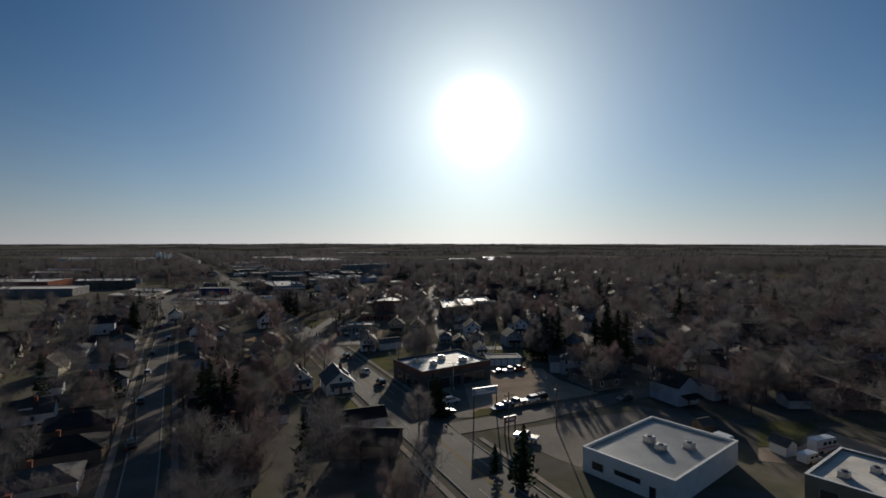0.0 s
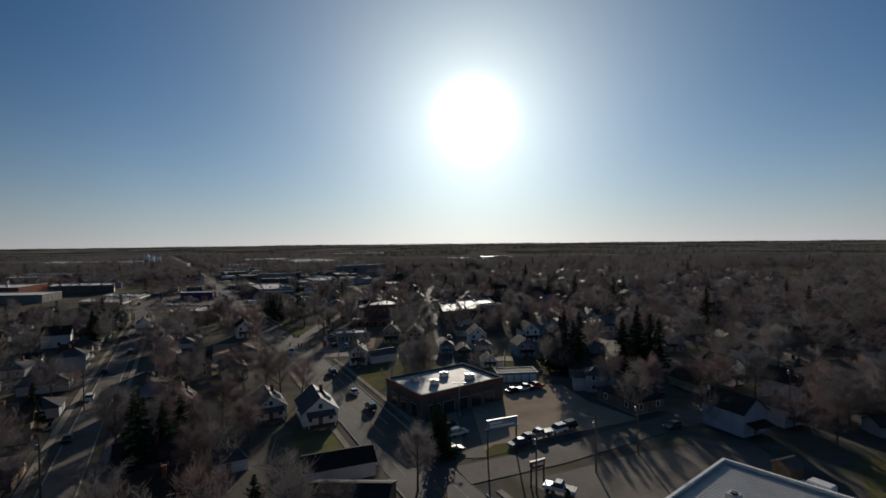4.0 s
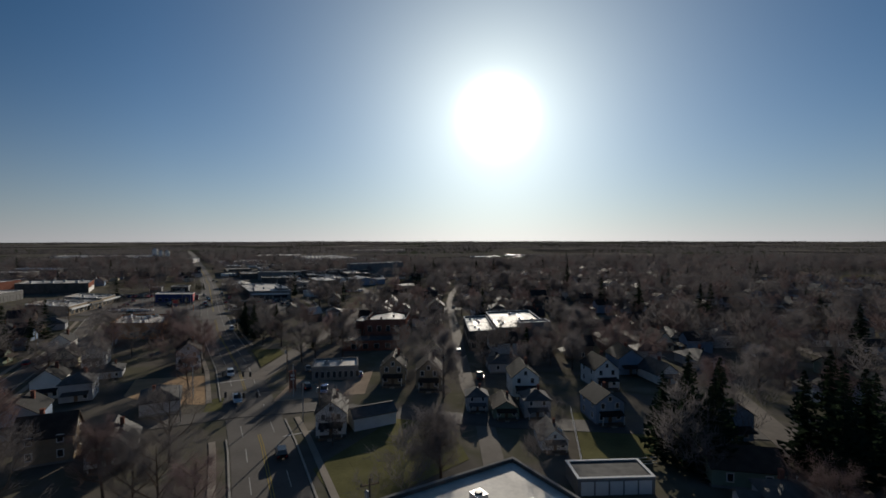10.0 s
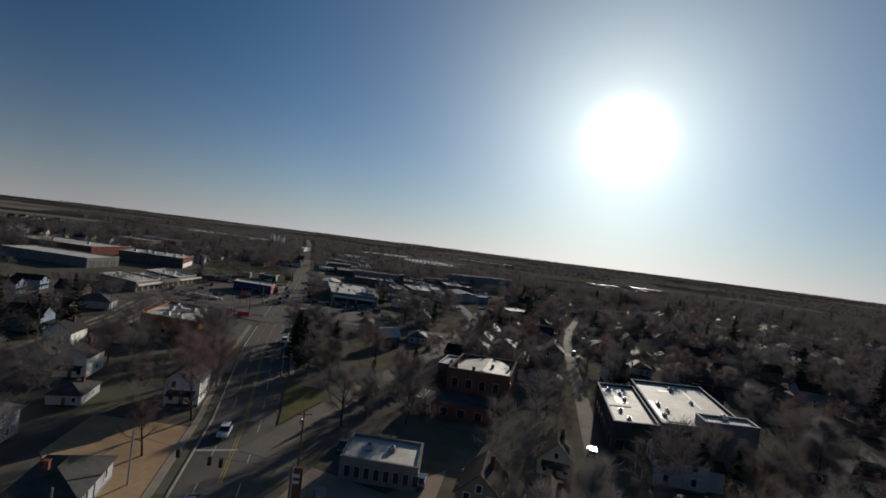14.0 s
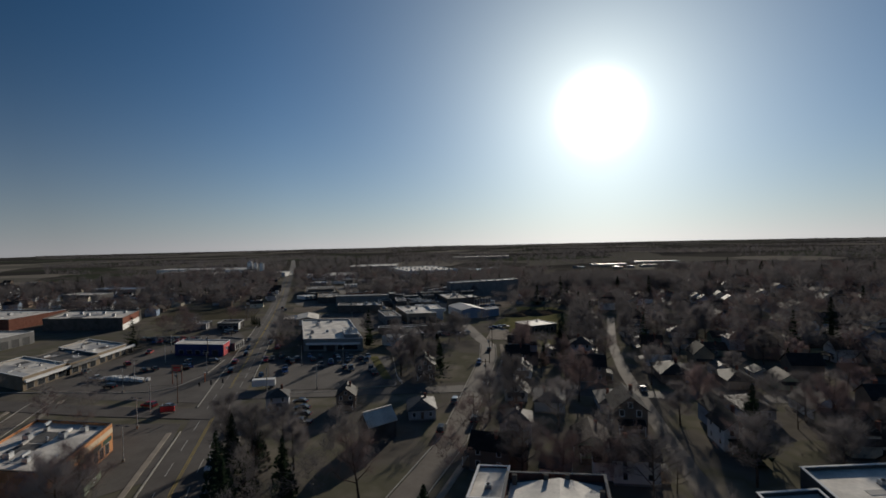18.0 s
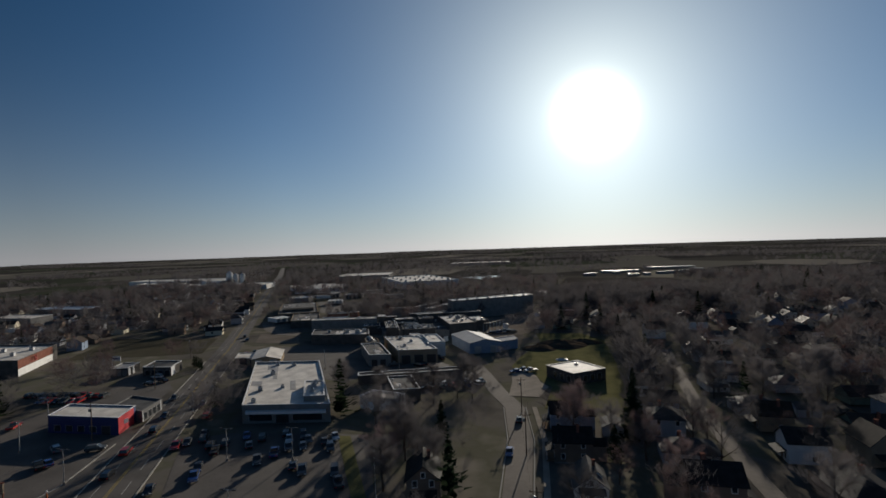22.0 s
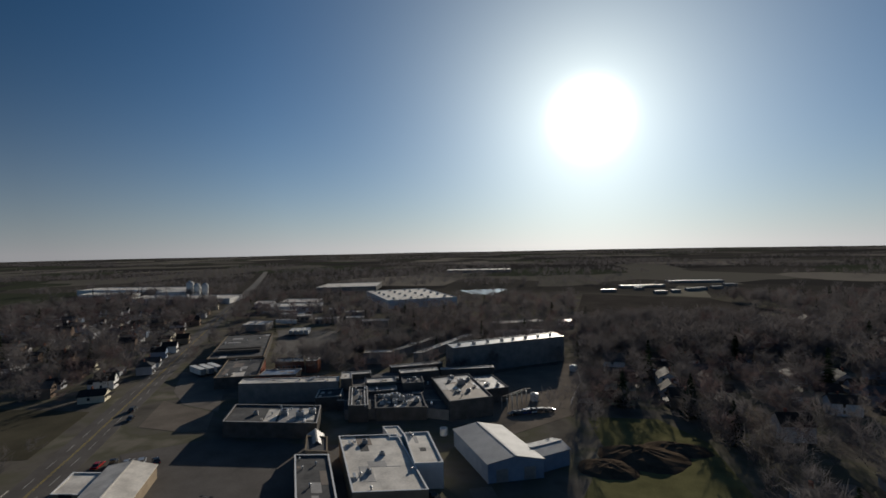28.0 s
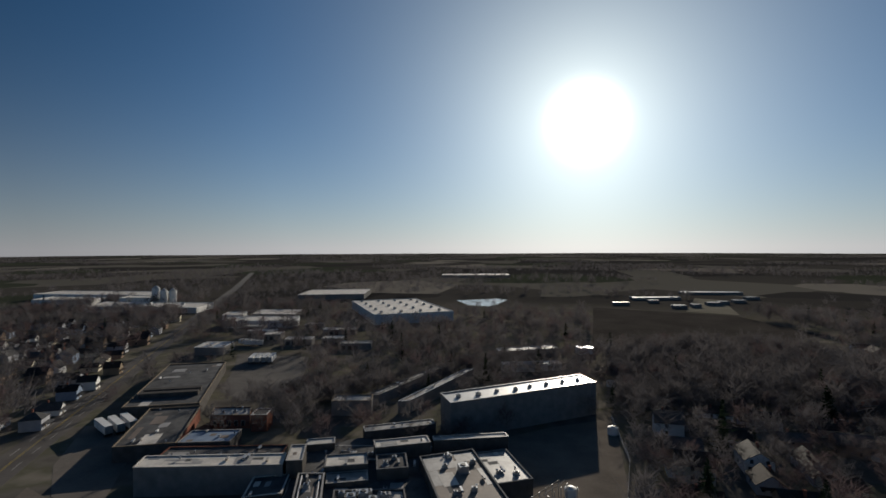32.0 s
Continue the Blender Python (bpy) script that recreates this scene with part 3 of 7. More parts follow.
def flat_building(name, label, category, nl, nr, fl, h, wall, roof, parapet=0.5, cap="trim", base=0.0, fascia="", openings=(), units=(), ribs=0, roof_parts=()):
    """A flat-roofed block on three ground corners: near left, near right, far left. openings: (side, from, to, low, high, kind), units: (u, v, size)."""
    o = Vector((*nl, base))
    e1, e2 = Vector((nr[0] - nl[0], nr[1] - nl[1], 0)), Vector((fl[0] - nl[0], fl[1] - nl[1], 0))
    w, d = e1.length, e2.length
    n1, n2 = e1 / w, e2 / d

    def lay(geo):
        return [tuple(n1 * x + n2 * y + Vector((0, 0, z))) for x, y, z in geo[0]], geo[1]

    t = thing(name, label, category, Matrix.Translation(o))
    k = 0.3
    part("wall", lay(ring(0, 0, w, d, k, 0, h)), M[wall], t)
    deck = part("roof", lay(box(k, k, h - parapet - 0.25, w - k, d - k, h - parapet)), M[roof], t)
    for u0, v0, u1, v1, kind in roof_parts:
        part("roof_patch", lay(box(k + u0 * (w - 2 * k), k + v0 * (d - 2 * k), h - parapet, k + u1 * (w - 2 * k), k + v1 * (d - 2 * k), h - parapet + 0.05)), M[kind], deck)
    if ribs:
        n = int(d / ribs)
        v, f = [], []
        for i in range(1, n):
            g = lay(box(k, i * d / n - 0.04, h - parapet, w - k, i * d / n + 0.04, h - parapet + 0.07))
            q = len(v)
            v += g[0]
            f += [tuple(a + q for a in s) for s in g[1]]
        part("roof_seam", (v, f), M[roof], deck)
    if parapet > 0:
        c = 0.08
        part("coping", lay(ring(-c, -c, w + c, d + c, k + 2 * c, h, h + 0.12)), M[cap], t)
    if fascia:
        part("fascia", lay(joined(box(-0.12, -0.12, h - 1.1, w + 0.12, -0.003, h - 0.1), box(-0.12, 0, h - 1.1, -0.003, d, h - 0.1), box(w + 0.003, 0, h - 1.1, w + 0.12, d, h - 0.1))), M[fascia], t)
    for side, a, b, z0, z1, kind in openings:
        fr = 0.1

        def face(s0, s1, y0, y1, p0, p1):
            if side == 0:
                return lay(box(s0, -p1, y0, s1, -p0, y1))
            if side == 1:
                return lay(box(w + p0, s0, y0, w + p1, s1, y1))
            return lay(box(-p1, s0, y0, -p0, s1, y1))

        if kind == "band":
            part("canopy", face(a, b, z0, z1, 0.003, 1.4), M[cap], t)
            continue
        if kind in M:
            part("panel", face(a, b, z0, z1, 0.003, 0.09), M[kind], t)
            continue
        frame_geo = joined(face(a, b, z1 - fr, z1, 0.003, 0.07), face(a, a + fr, z0, z1 - fr, 0.003, 0.07), face(b - fr, b, z0, z1 - fr, 0.003, 0.07))
        ob = part(kind, face(a + fr, b - fr, z0, z1 - fr, 0.003, 0.03), M["glass"] if kind == "window" else M["dark_metal"] if kind == "door" else M["wall_grey"], t)
        part("frame", frame_geo, M["metal"] if kind == "window" else M["wall_grey"], ob)
    if name in CLUTTERED:
        # worn patches, vents and short ducts, as old flat roofs have
        r = random.Random(label)
        for i in range(min(int(w * d / 45), 7)):
            a, b = r.uniform(1.0, w * 0.3), r.uniform(1.0, d * 0.3)
            x, y = r.uniform(k + 0.1, max(w - k - a - 0.1, k + 0.2)), r.uniform(k + 0.1, max(d - k - b - 0.1, k + 0.2))
            part("roof_patch", lay(box(x, y, h - parapet, min(x + a, w - k), min(y + b, d - k), h - parapet + 0.02 + 0.004 * i)), M[r.choice(("roof_dark", "roof_grey", "roof_grey", "roof_white", "roof_brown"))], deck)
        for i in range(min(int(w * d / 55), 6)):
            x, y, z = r.uniform(1, w - 1), r.uniform(1, d - 1), h - parapet
            if r.random() < 0.5:
                part("roof_vent", lay(lathe(((0.22, 0), (0.22, 0.5), (0.4, 0.55), (0.36, 0.75), (0.05, 0.9)), 8, (x, y, z))), M["metal"], deck)
            else:
                q = r.uniform(1.2, 3.0)
                part("duct", lay(box(x - 0.3, max(y - q / 2, k), z + 0.25, x + 0.3, min(y + q / 2, d - k), z + 0.75)), M[r.choice(("metal", "trim", "roof_grey"))], deck)
    for u, v, s in units:
        x, y, z = u * w, v * d, h - parapet
        ob = part("rooftop_unit", lay(box(x - s / 2, y - s / 2, z, x + s / 2, y + s / 2, z + s * 0.75)), M["metal"], t)
        part("fan_guard", lay(lathe(((s * 0.32, 0), (s * 0.32, 0.14), (s * 0.26, 0.18)), 10, (x, y, z + s * 0.75))), M["dark_metal"], ob)
        part("curb_frame", lay(box(x - s / 2 - 0.12, y - s / 2 - 0.12, z - 0.02, x + s / 2 + 0.12, y + s / 2 + 0.12, z + 0.16)), M["roof_grey"], ob)
    return t


def row(side, start, step, count, width, z0, z1, kind):
    return [(side, start + i * step, start + i * step + width, z0, z1, kind) for i in range(count)]


flat_building("workshop", "single-storey workshop with white ribbed roof and pale walls", "workshop", (26.1, 92.6), (37.3, 79.4), (45.8, 108.5), 4.6, "wall_white", "roof_metal", 0.45, ribs=0.7,
              openings=[(0, 2, 4.4, 1.2, 2.7, "window"), (0, 6.5, 11.5, 1.8, 2.8, "window"), (0, 13, 14.2, 0.1, 2.2, "door"), (2, 3, 6.5, 1.2, 2.8, "window"), (2, 9, 13, 1.2, 2.8, "window"), (2, 16, 19, 0.1, 3.0, "door")],
              units=[(0.36, 0.5, 1.7), (0.55, 0.42, 1.6), (0.72, 0.62, 1.6)])
flat_building("shop", "low shop with worn pale flat roof beside the workshop", "shop", (60.5, 82.5), (78, 62), (75, 93), 4.4, "wall_tan", "roof_white", 0.4,
              units=[(0.15, 0.25, 1.5), (0.25, 0.6, 1.4), (0.5, 0.4, 1.6)], openings=row(0, 2, 5, 4, 2.6, 0.8, 2.8, "window"))
flat_building("store", "flat-roofed store with white roof and dark red fascia", "store", (-16.2, 154.6), (-6.4, 139.6), (4.6, 169.0), 5.9, "wall_dark", "roof_white", 0.55, fascia="brick_red", cap="wall_grey",
              units=[(0.35, 0.2, 1.7), (0.62, 0.32, 1.7), (0.38, 0.55, 1.8), (0.7, 0.72, 1.9)],
              openings=row(1, 2, 4.2, 5, 3.4, 0.3, 3.2, "window") + row(0, 3, 5, 3, 3, 0.3, 3.2, "window"))
brick_hall = flat_building("brick_hall", "two-storey brick hall with a shallow pale roof behind its parapet", "hall", (-40.3, 274), (-25, 276), (-40.8, 292.5), 9.4, "brick_red", "roof_dark", 1.1, cap="wall_grey",
              openings=row(0, 1.2, 3.4, 4, 1.6, 1.2, 3.4, "window") + row(0, 1.2, 3.4, 4, 1.6, 5.0, 7.2, "window") + row(1, 1.5, 4.2, 4, 1.6, 5.0, 7.2, "window"))
# its two low roof slopes, the vents on the ridge and the stacks on the parapet
for x0, z0, x1, z1 in ((0.7, 8.35, 8.3, 9.5), (8.3, 9.5, 14.7, 8.35)):
    quad = [(x0, 1.0, z0), (x1, 1.0, z1), (x1, 16.6, z1), (x0, 16.6, z0)]
    solid = [(x, y, z) for x, y, z in quad] + [(x, y, z + 0.1) for x, y, z in quad]
    part("roof_slope", ([(0.9916 * x - 0.027 * y, 0.1296 * x + 0.9996 * y, z) for x, y, z in solid], box(0, 0, 0, 1, 1, 1)[1]), M["roof_white"], brick_hall)
for x, y in ((1.2, 3.5), (1.4, 16.2), (6.2, 16.6), (9.4, 16.8), (10.0, 7.0), (14.2, 12.0), (6.0, 1.4)):
    part("roof_vent", box(x - 0.35 - 0.027 * y, 0.13 * x + y - 0.35, 8.3, x + 0.35 - 0.027 * y, 0.13 * x + y + 0.35, 10.1), M["wall_dark"], brick_hall)
flat_building("hall_annexe", "low brick annexe with pale flat roof beside the hall", "annexe", (-46.8, 288.8), (-41.2, 289.5), (-46.9, 300.3), 6.4, "brick_red", "roof_white", 0.3, openings=row(0, 0.6, 2.4, 2, 1.5, 1, 3, "window"), units=[(0.5, 0.35, 0.9)])
flat_building("hall_porch", "low dark-roofed front wing of the brick hall with one pale strip", "annexe", (-45.9, 263.5), (-27, 266), (-46.2, 273), 3.6, "brick_red", "roof_dark", 0.2, cap="wall_dark", openings=row(0, 3, 4, 4, 1.8, 0.8, 2.6, "window"), roof_parts=[(0.0, 0.1, 0.12, 0.98, "roof_white")])
# the school's dark walls hold the shade of its near sides in their colour
flat_building("school", "low school building with stained cream flat roof", "school", (8.8, 269.2), (28.4, 275), (6.4, 307.5), 7.6, "wall_dark", "roof_white", 0.6, cap="wall_white",
              openings=row(0, 1, 3.6, 5, 2.2, 1, 3.2, "window") + row(0, 1, 3.6, 5, 2.2, 4.4, 6.4, "window"), units=[(0.12, 0.2, 0.9), (0.2, 0.3, 0.8), (0.14, 0.42, 0.9), (0.5, 0.85, 1.1), (0.62, 0.55, 0.8)],
              roof_parts=[(0.02, 0.1, 0.1, 0.5, "roof_grey"), (0.66, 0.4, 0.7, 0.86, "roof_grey"), (0.3, 0.78, 0.5, 0.82, "roof_grey"), (0.08, 0.06, 0.3, 0.09, "roof_dark")])
flat_building("school_wing", "lower school wing with stained white flat roof", "school", (-1.2, 265.6), (8.4, 268.8), (-3.2, 298.2), 7.0, "wall_dark", "roof_white", 0.6, cap="wall_white",
              openings=row(0, 0.8, 3, 3, 2, 1, 3.2, "window") + row(2, 2, 5, 6, 2.6, 1, 3.2, "window"), units=[(0.4, 0.12, 0.9), (0.3, 0.3, 0.8), (0.55, 0.6, 0.9), (0.5, 0.75, 0.8), (0.25, 0.86, 0.8)],
              roof_parts=[(0.05, 0.4, 0.62, 0.43, "roof_dark"), (0.3, 0.5, 0.6, 0.9, "roof_grey")])
flat_building("school_hall", "raised grey plant block on the school front", "school", (17.4, 270.2), (28.7, 273.6), (16.6, 276), 9.3, "wall_grey", "roof_white", 0.4, units=[(0.5, 0.8, 1.3)])
flat_building("brick_store", "orange brick store with pale grey flat roof and green awnings", "store", (-143.6, 280), (-122.6, 281.6), (-155, 303), 6.4, "brick_orange", "roof_white", 0.6, cap="wall_dark",
              units=[(0.35, 0.25, 1.6), (0.6, 0.2, 1.3), (0.25, 0.6, 1.7), (0.62, 0.68, 1.6), (0.75, 0.85, 1.4), (0.3, 0.82, 1.1)],
              openings=[(1, 11, 15, 2.9, 3.9, "green"), (1, 16, 20, 2.9, 3.9, "green"), (1, 21, 25, 2.9, 3.9, "green")] + row(1, 11.4, 2.6, 5, 2.0, 0.4, 2.8, "window") + [(1, 7, 25.6, 4.4, 5.5, "wall_cream2")] + row(0, 3, 5, 3, 1.4, 1.4, 2.6, "window"))
flat_building("shop_building", "low shop with red end wall, blue front and white roof", "shop", (-197.5, 391), (-174, 392.6), (-201.8, 401), 5.0, "blue", "roof_white", 0.25,
              openings=[(1, 0.05, 9.4, 0.1, 4.9, "red"), (0, 18, 21, 0.1, 2.6, "door")] + row(0, 2, 4, 4, 2.4, 0.6, 2.4, "window"))
flat_building("strip_mall", "long low strip mall with pale flat roof and dark canopy", "strip mall", (-238, 343.4), (-208, 337), (-243, 362), 4.8, "wall_tan", "roof_white", 0.35,
              openings=[(1, 0.5, 25, 2.9, 3.7, "band")] + row(1, 1.5, 4.6, 5, 3.2, 0.3, 2.7, "window"), roof_parts=[(0.0, 0.0, 1.0, 0.22, "roof_shed")], units=[(0.4, 0.5, 1.0), (0.7, 0.7, 1.0)])
flat_building("strip_mall", "low strip mall wing with pale flat roof", "strip mall", (-246, 378), (-216.5, 371), (-251, 396), 4.8, "wall_tan", "roof_white", 0.35,
              openings=[(1, 0.5, 24, 2.9, 3.7, "band")] + row(1, 1.5, 4.6, 5, 3.2, 0.3, 2.7, "window"), units=[(0.4, 0.3, 1.5), (0.5, 0.7, 1.4)])
flat_building("strip_mall", "covered middle of the strip mall with dark flat roof", "strip mall", (-239.5, 362.4), (-212.6, 356.6), (-243, 377), 4.4, "wall_tan", "roof_dark", 0.2, cap="wall_grey",
              openings=[(1, 0.2, 14, 2.9, 3.7, "band")] + row(1, 1, 4.6, 3, 3.2, 0.3, 2.7, "window"))
flat_building("discount_store", "large brown store with red end wall and white roof", "store", (-330, 433), (-281, 441.5), (-352, 467), 7.2, "wall_dark", "roof_white", 0.7, cap="wall_grey",
              openings=[(1, 0.1, 35, 3.4, 7.1, "brick_red"), (1, 0.1, 35, 0.1, 3.3, "wall_white"), (1, 10, 18, 3.9, 6.4, "red")], units=[(0.15, 0.4, 2), (0.3, 0.6, 2), (0.45, 0.4, 2), (0.6, 0.6, 2), (0.8, 0.35, 2), (0.85, 0.7, 2)])
flat_building("brick_factory", "dark red brick factory with pale roof", "factory", (-420, 420), (-352, 430), (-430, 462), 7.0, "brick_red", "roof_white", 0.6, units=[(0.3, 0.4, 2), (0.7, 0.5, 2)])
flat_building("warehouse", "white metal warehouse with pale flat roof", "warehouse", (-352, 372), (-290, 378), (-358, 398), 6.0, "wall_grey", "roof_white", 0.4, openings=row(1, 2, 6, 4, 4, 0.1, 4, "door"))
flat_building("repair_shop", "small white repair shop with shallow pale roof", "shop", (-195.6, 472), (-186, 473.6), (-201.4, 482.6), 3.0, "wall_tan", "roof_white", 0.15, openings=row(0, 2, 5, 3, 3.6, 0.1, 3.2, "door"))
# the old factory beyond the store
flat_building("workshop_hall", "workshop hall with patched white roof", "workshop", (-121, 481.4), (-104.4, 486), (-138.6, 511.6), 6.0, "wall_tan", "roof_white", 0.3, units=[(0.3, 0.3, 1.2), (0.6, 0.6, 1.2), (0.4, 0.85, 1.4)], openings=row(0, 1.5, 5.5, 3, 4, 0.1, 3.8, "door"))
flat_building("workshop_hall", "raised end of the workshop with white roof", "workshop", (-111, 497), (-104, 499), (-120, 516), 6.6, "wall_white", "roof_white", 0.3)
flat_building("storage_shed", "low shed with dark patched flat roof", "shed", (-132.2, 476), (-123, 478), (-146, 499.4), 5.0, "wall_grey", "roof_dark", 0.3, openings=row(0, 1, 3.6, 2, 2.6, 0.1, 3, "door"))
flat_building("low_workshop", "dark low workshop with black flat roof", "workshop", (-105.5, 432), (-97, 434.6), (-113.5, 447.4), 4.0, "wall_dark", "roof_dark", 0.3)
flat_building("long_shed", "long low shed with dark flat roof and blank wall", "shed", (-125.6, 449), (-88, 462.6), (-127.4, 453.6), 3.4, "wall_dark", "roof_dark", 0.25)
flat_building("old_factory", "low factory block with patched roof", "factory", (-183, 518), (-151.3, 522.2), (-190, 534.5), 5.2, "wall_dark", "roof_dark", 0.4, cap="roof_grey", roof_parts=[(0.42, 0.1, 0.55, 0.8, "roof_white"), (0.58, 0.05, 0.76, 0.95, "roof_grey"), (0.8, 0.2, 0.96, 0.9, "roof_white")], units=[(0.62, 0.5, 2.4), (0.8, 0.4, 2.6), (0.92, 0.6, 2.2), (0.3, 0.5, 1.5)])
flat_building("long_factory", "long dark factory with pale shallow roof", "factory", (-124, 605.5), (-72.3, 643.6), (-130, 616), 13.0, "wall_grey", "roof_metal", 0.3, cap="roof_metal",
              units=[(0.08, 0.5, 1.4), (0.2, 0.4, 1.6), (0.33, 0.5, 1.2), (0.45, 0.4, 1.4), (0.56, 0.5, 1.2), (0.68, 0.5, 1.4), (0.8, 0.5, 1.3), (0.92, 0.5, 1.3)])
flat_building("skylit_plant", "wide white-roofed plant dotted with dark roof vents", "factory", (-305, 942), (-240.5, 840), (-242, 979), 9.0, "wall_white", "roof_white", 0.4,
              units=[(0.1 + 0.2 * i, 0.12 + 0.25 * j, 2.4) for i in range(5) for j in range(4)])
flat_building("warehouse", "distant warehouse with white roof and grey walls", "warehouse", (-410, 1012), (-330, 1040), (-430, 1090), 7.0, "wall_grey", "roof_white", 0.4)
flat_building("dairy_plant", "far white factory hall beside the highway", "factory", (-760, 950), (-590, 965), (-770, 1000), 8.0, "wall_white", "roof_white", 0.4)
flat_building("garage_row", "long low garage row with pale doors", "garage", (14.6, 169), (26.8, 170.2), (14, 175.2), 2.7, "wall_grey", "roof_dark", 0.08, openings=row(0, 0.5, 2.3, 5, 2.0, 0.1, 2.2, "trim"))
flat_building("corner_shop", "corner shop with pale front, dark windows and worn flat roof", "shop", (-45.6, 227.6), (-33, 230), (-47.8, 237.2), 3.8, "wall_grey", "roof_white", 0.4, cap="wall_grey",
              openings=row(0, 0.8, 1.6, 8, 1.1, 0.8, 2.6, "window"), units=[(0.3, 0.5, 1.2), (0.6, 0.6, 1.0)])
flat_building("small_workshop", "small workshop with sunlit white roof", "workshop", (-114, 424.4), (-101.8, 422), (-112.5, 431), 4.0, "wall_white", "roof_white", 0.2)
flat_building("long_shed", "far low shed with pale roof", "shed", (-120, 730), (-86, 747), (-123, 739), 5.0, "wall_grey", "roof_grey", 0.2)
flat_building("long_shed", "far low shed with light roof edge", "shed", (-115, 702), (-84.5, 711), (-117, 708), 4.0, "wall_white", "roof_white", 0.2)
flat_building("warehouse", "far low warehouse with pale roof", "warehouse", (-360, 800), (-300, 815), (-372, 826), 6.0, "wall_white", "roof_white", 0.2)
flat_building("warehouse", "far white warehouse among fields", "warehouse", (-330, 1500), (-180, 1530), (-340, 1560), 6.0, "wall_grey", "roof_white", 0.3)
flat_building("farm_sheds", "far low pale farm sheds", "shed", (10, 1090), (70, 1105), (8, 1104), 3.2, "wall_grey", "roof_grey", 0.2)
flat_building("farm_sheds", "far low bright farm sheds", "shed", (90, 1180), (170, 1190), (88, 1198), 3.2, "wall_grey", "roof_metal", 0.2)

flat_building("old_factory", "long grey factory block with white sunlit roof strip", "factory", (-200, 549.6), (-161.5, 559.8), (-202.8, 556.5), 8.0, "wall_grey", "roof_white", 0.15, cap="roof_white", roof_parts=[(0.66, 0.1, 0.78, 0.9, "roof_grey")])
# shade of the near factory walls is put into their dark colour
flat_building("old_factory", "low dark roof crowded with pipes behind the long block", "factory", (-203.5, 557.2), (-168, 566.6), (-207, 570.5), 4.6, "wall_dark", "roof_dark", 0.3, cap="brick_red", units=[(0.1 + 0.13 * i, 0.55, 0.8) for i in range(7)])
flat_building("old_factory", "narrow block with blue-grey roof and white edge", "factory", (-206.6, 573), (-190.8, 577.6), (-209.4, 583), 5.0, "wall_dark", "bluegrey", 0.2, cap="roof_grey")
flat_building("brick_factory", "low brick works with pale cluttered roof", "factory", (-213.8, 597.5), (-199.6, 601), (-218.6, 606), 5.0, "brick_red", "roof_grey", 0.3, cap="wall_tan", units=[(0.3, 0.4, 1.0), (0.6, 0.5, 1.2), (0.85, 0.5, 1.0)], openings=row(0, 1, 2.6, 5, 1.4, 1, 3, "window"))
flat_building("brick_factory", "small brown brick tower block", "factory", (-197, 598), (-191.5, 599.4), (-199, 605), 6.2, "brick_red", "roof_dark", 0.3)
hall = flat_building("long_hall", "long hall with wide dark flat roof and two raised dark bands", "hall", (-254, 598), (-228, 609.4), (-290, 662.6), 5.0, "wall_dark", "roof_dark", 0.3, cap="wall_tan", openings=row(2, 3, 7, 9, 3.4, 0.6, 3, "window"))
for a in (12.5, 18.5):
    solid = box(2.5, a, 4.72, 25.5, a + 3.2, 6.4)
    part("roof_monitor", ([tuple(Vector((0.916, 0.402, 0)) * x + Vector((-0.487, 0.874, 0)) * y + Vector((0, 0, z))) for x, y, z in solid[0]], solid[1]), M["wall_dark"], hall)
flat_building("long_hall", "dark-roofed front hall with red brick end wall", "hall", (-224, 565.6), (-207, 573), (-242, 599.2), 5.0, "wall_dark", "roof_dark", 0.4, cap="wall_tan", openings=row(2, 3, 6, 5, 3, 0.6, 3, "window") + [(1, 0.2, 36, 0.1, 4.5, "brick_red")])
flat_building("old_factory", "low linking roofs between the factory blocks", "factory", (-157, 549), (-113, 557), (-165, 583), 3.8, "wall_dark", "roof_grey", 0.1, cap="roof_grey", roof_parts=[(0.02, 0.05, 0.3, 0.5, "roof_dark"), (0.35, 0.3, 0.6, 0.7, "roof_brown"), (0.62, 0.55, 0.9, 0.95, "roof_dark")], units=[(0.2, 0.7, 1.2), (0.45, 0.8, 1.4), (0.6, 0.2, 1.0)])
flat_building("old_factory", "low step of the factory with white front edge", "factory", (-165, 547), (-156.5, 551), (-168.6, 557.2), 5.0, "wall_dark", "roof_dark", 0.3, cap="roof_white")
flat_building("old_factory", "small tall factory block with pale sunlit face", "factory", (-160.8, 560.4), (-156.6, 561.8), (-165, 570.5), 8.8, "wall_dark", "roof_white", 0.2, cap="roof_grey")
narrow = flat_building("old_factory", "narrow dark factory roof with white pipes along its edges", "factory", (-147.5, 538), (-140.6, 539.6), (-156.8, 560), 6.0, "wall_dark", "roof_dark", 0.4, cap="roof_grey", units=[(0.5, 0.15, 1.2), (0.6, 0.4, 1.2), (0.4, 0.7, 1.4)])
for dx in (0.9, 6.0):
    part("pipe", joined(tube((dx, 0.8, 6.0), (dx - 8.6, 21, 6.0), 0.16, 0.16, 6), *[tube((dx - 8.6 * i / 5, 0.8 + 20.2 * i / 5, 5.5), (dx - 8.6 * i / 5, 0.8 + 20.2 * i / 5, 6.0), 0.1, 0.1, 6) for i in range(6)]), M["trim"], narrow)
flat_building("old_factory", "small factory block with cream sunlit roof", "factory", (-151, 563.6), (-140, 568), (-154, 570.8), 6.6, "wall_dark", "roof_white", 0.2, cap="wall_grey")
flat_building("old_factory", "low grey lean-to roof of the factory", "factory", (-147.6, 557.6), (-137.4, 561.8), (-150, 563.2), 5.2, "wall_dark", "roof_grey", 0.2, cap="roof_grey")
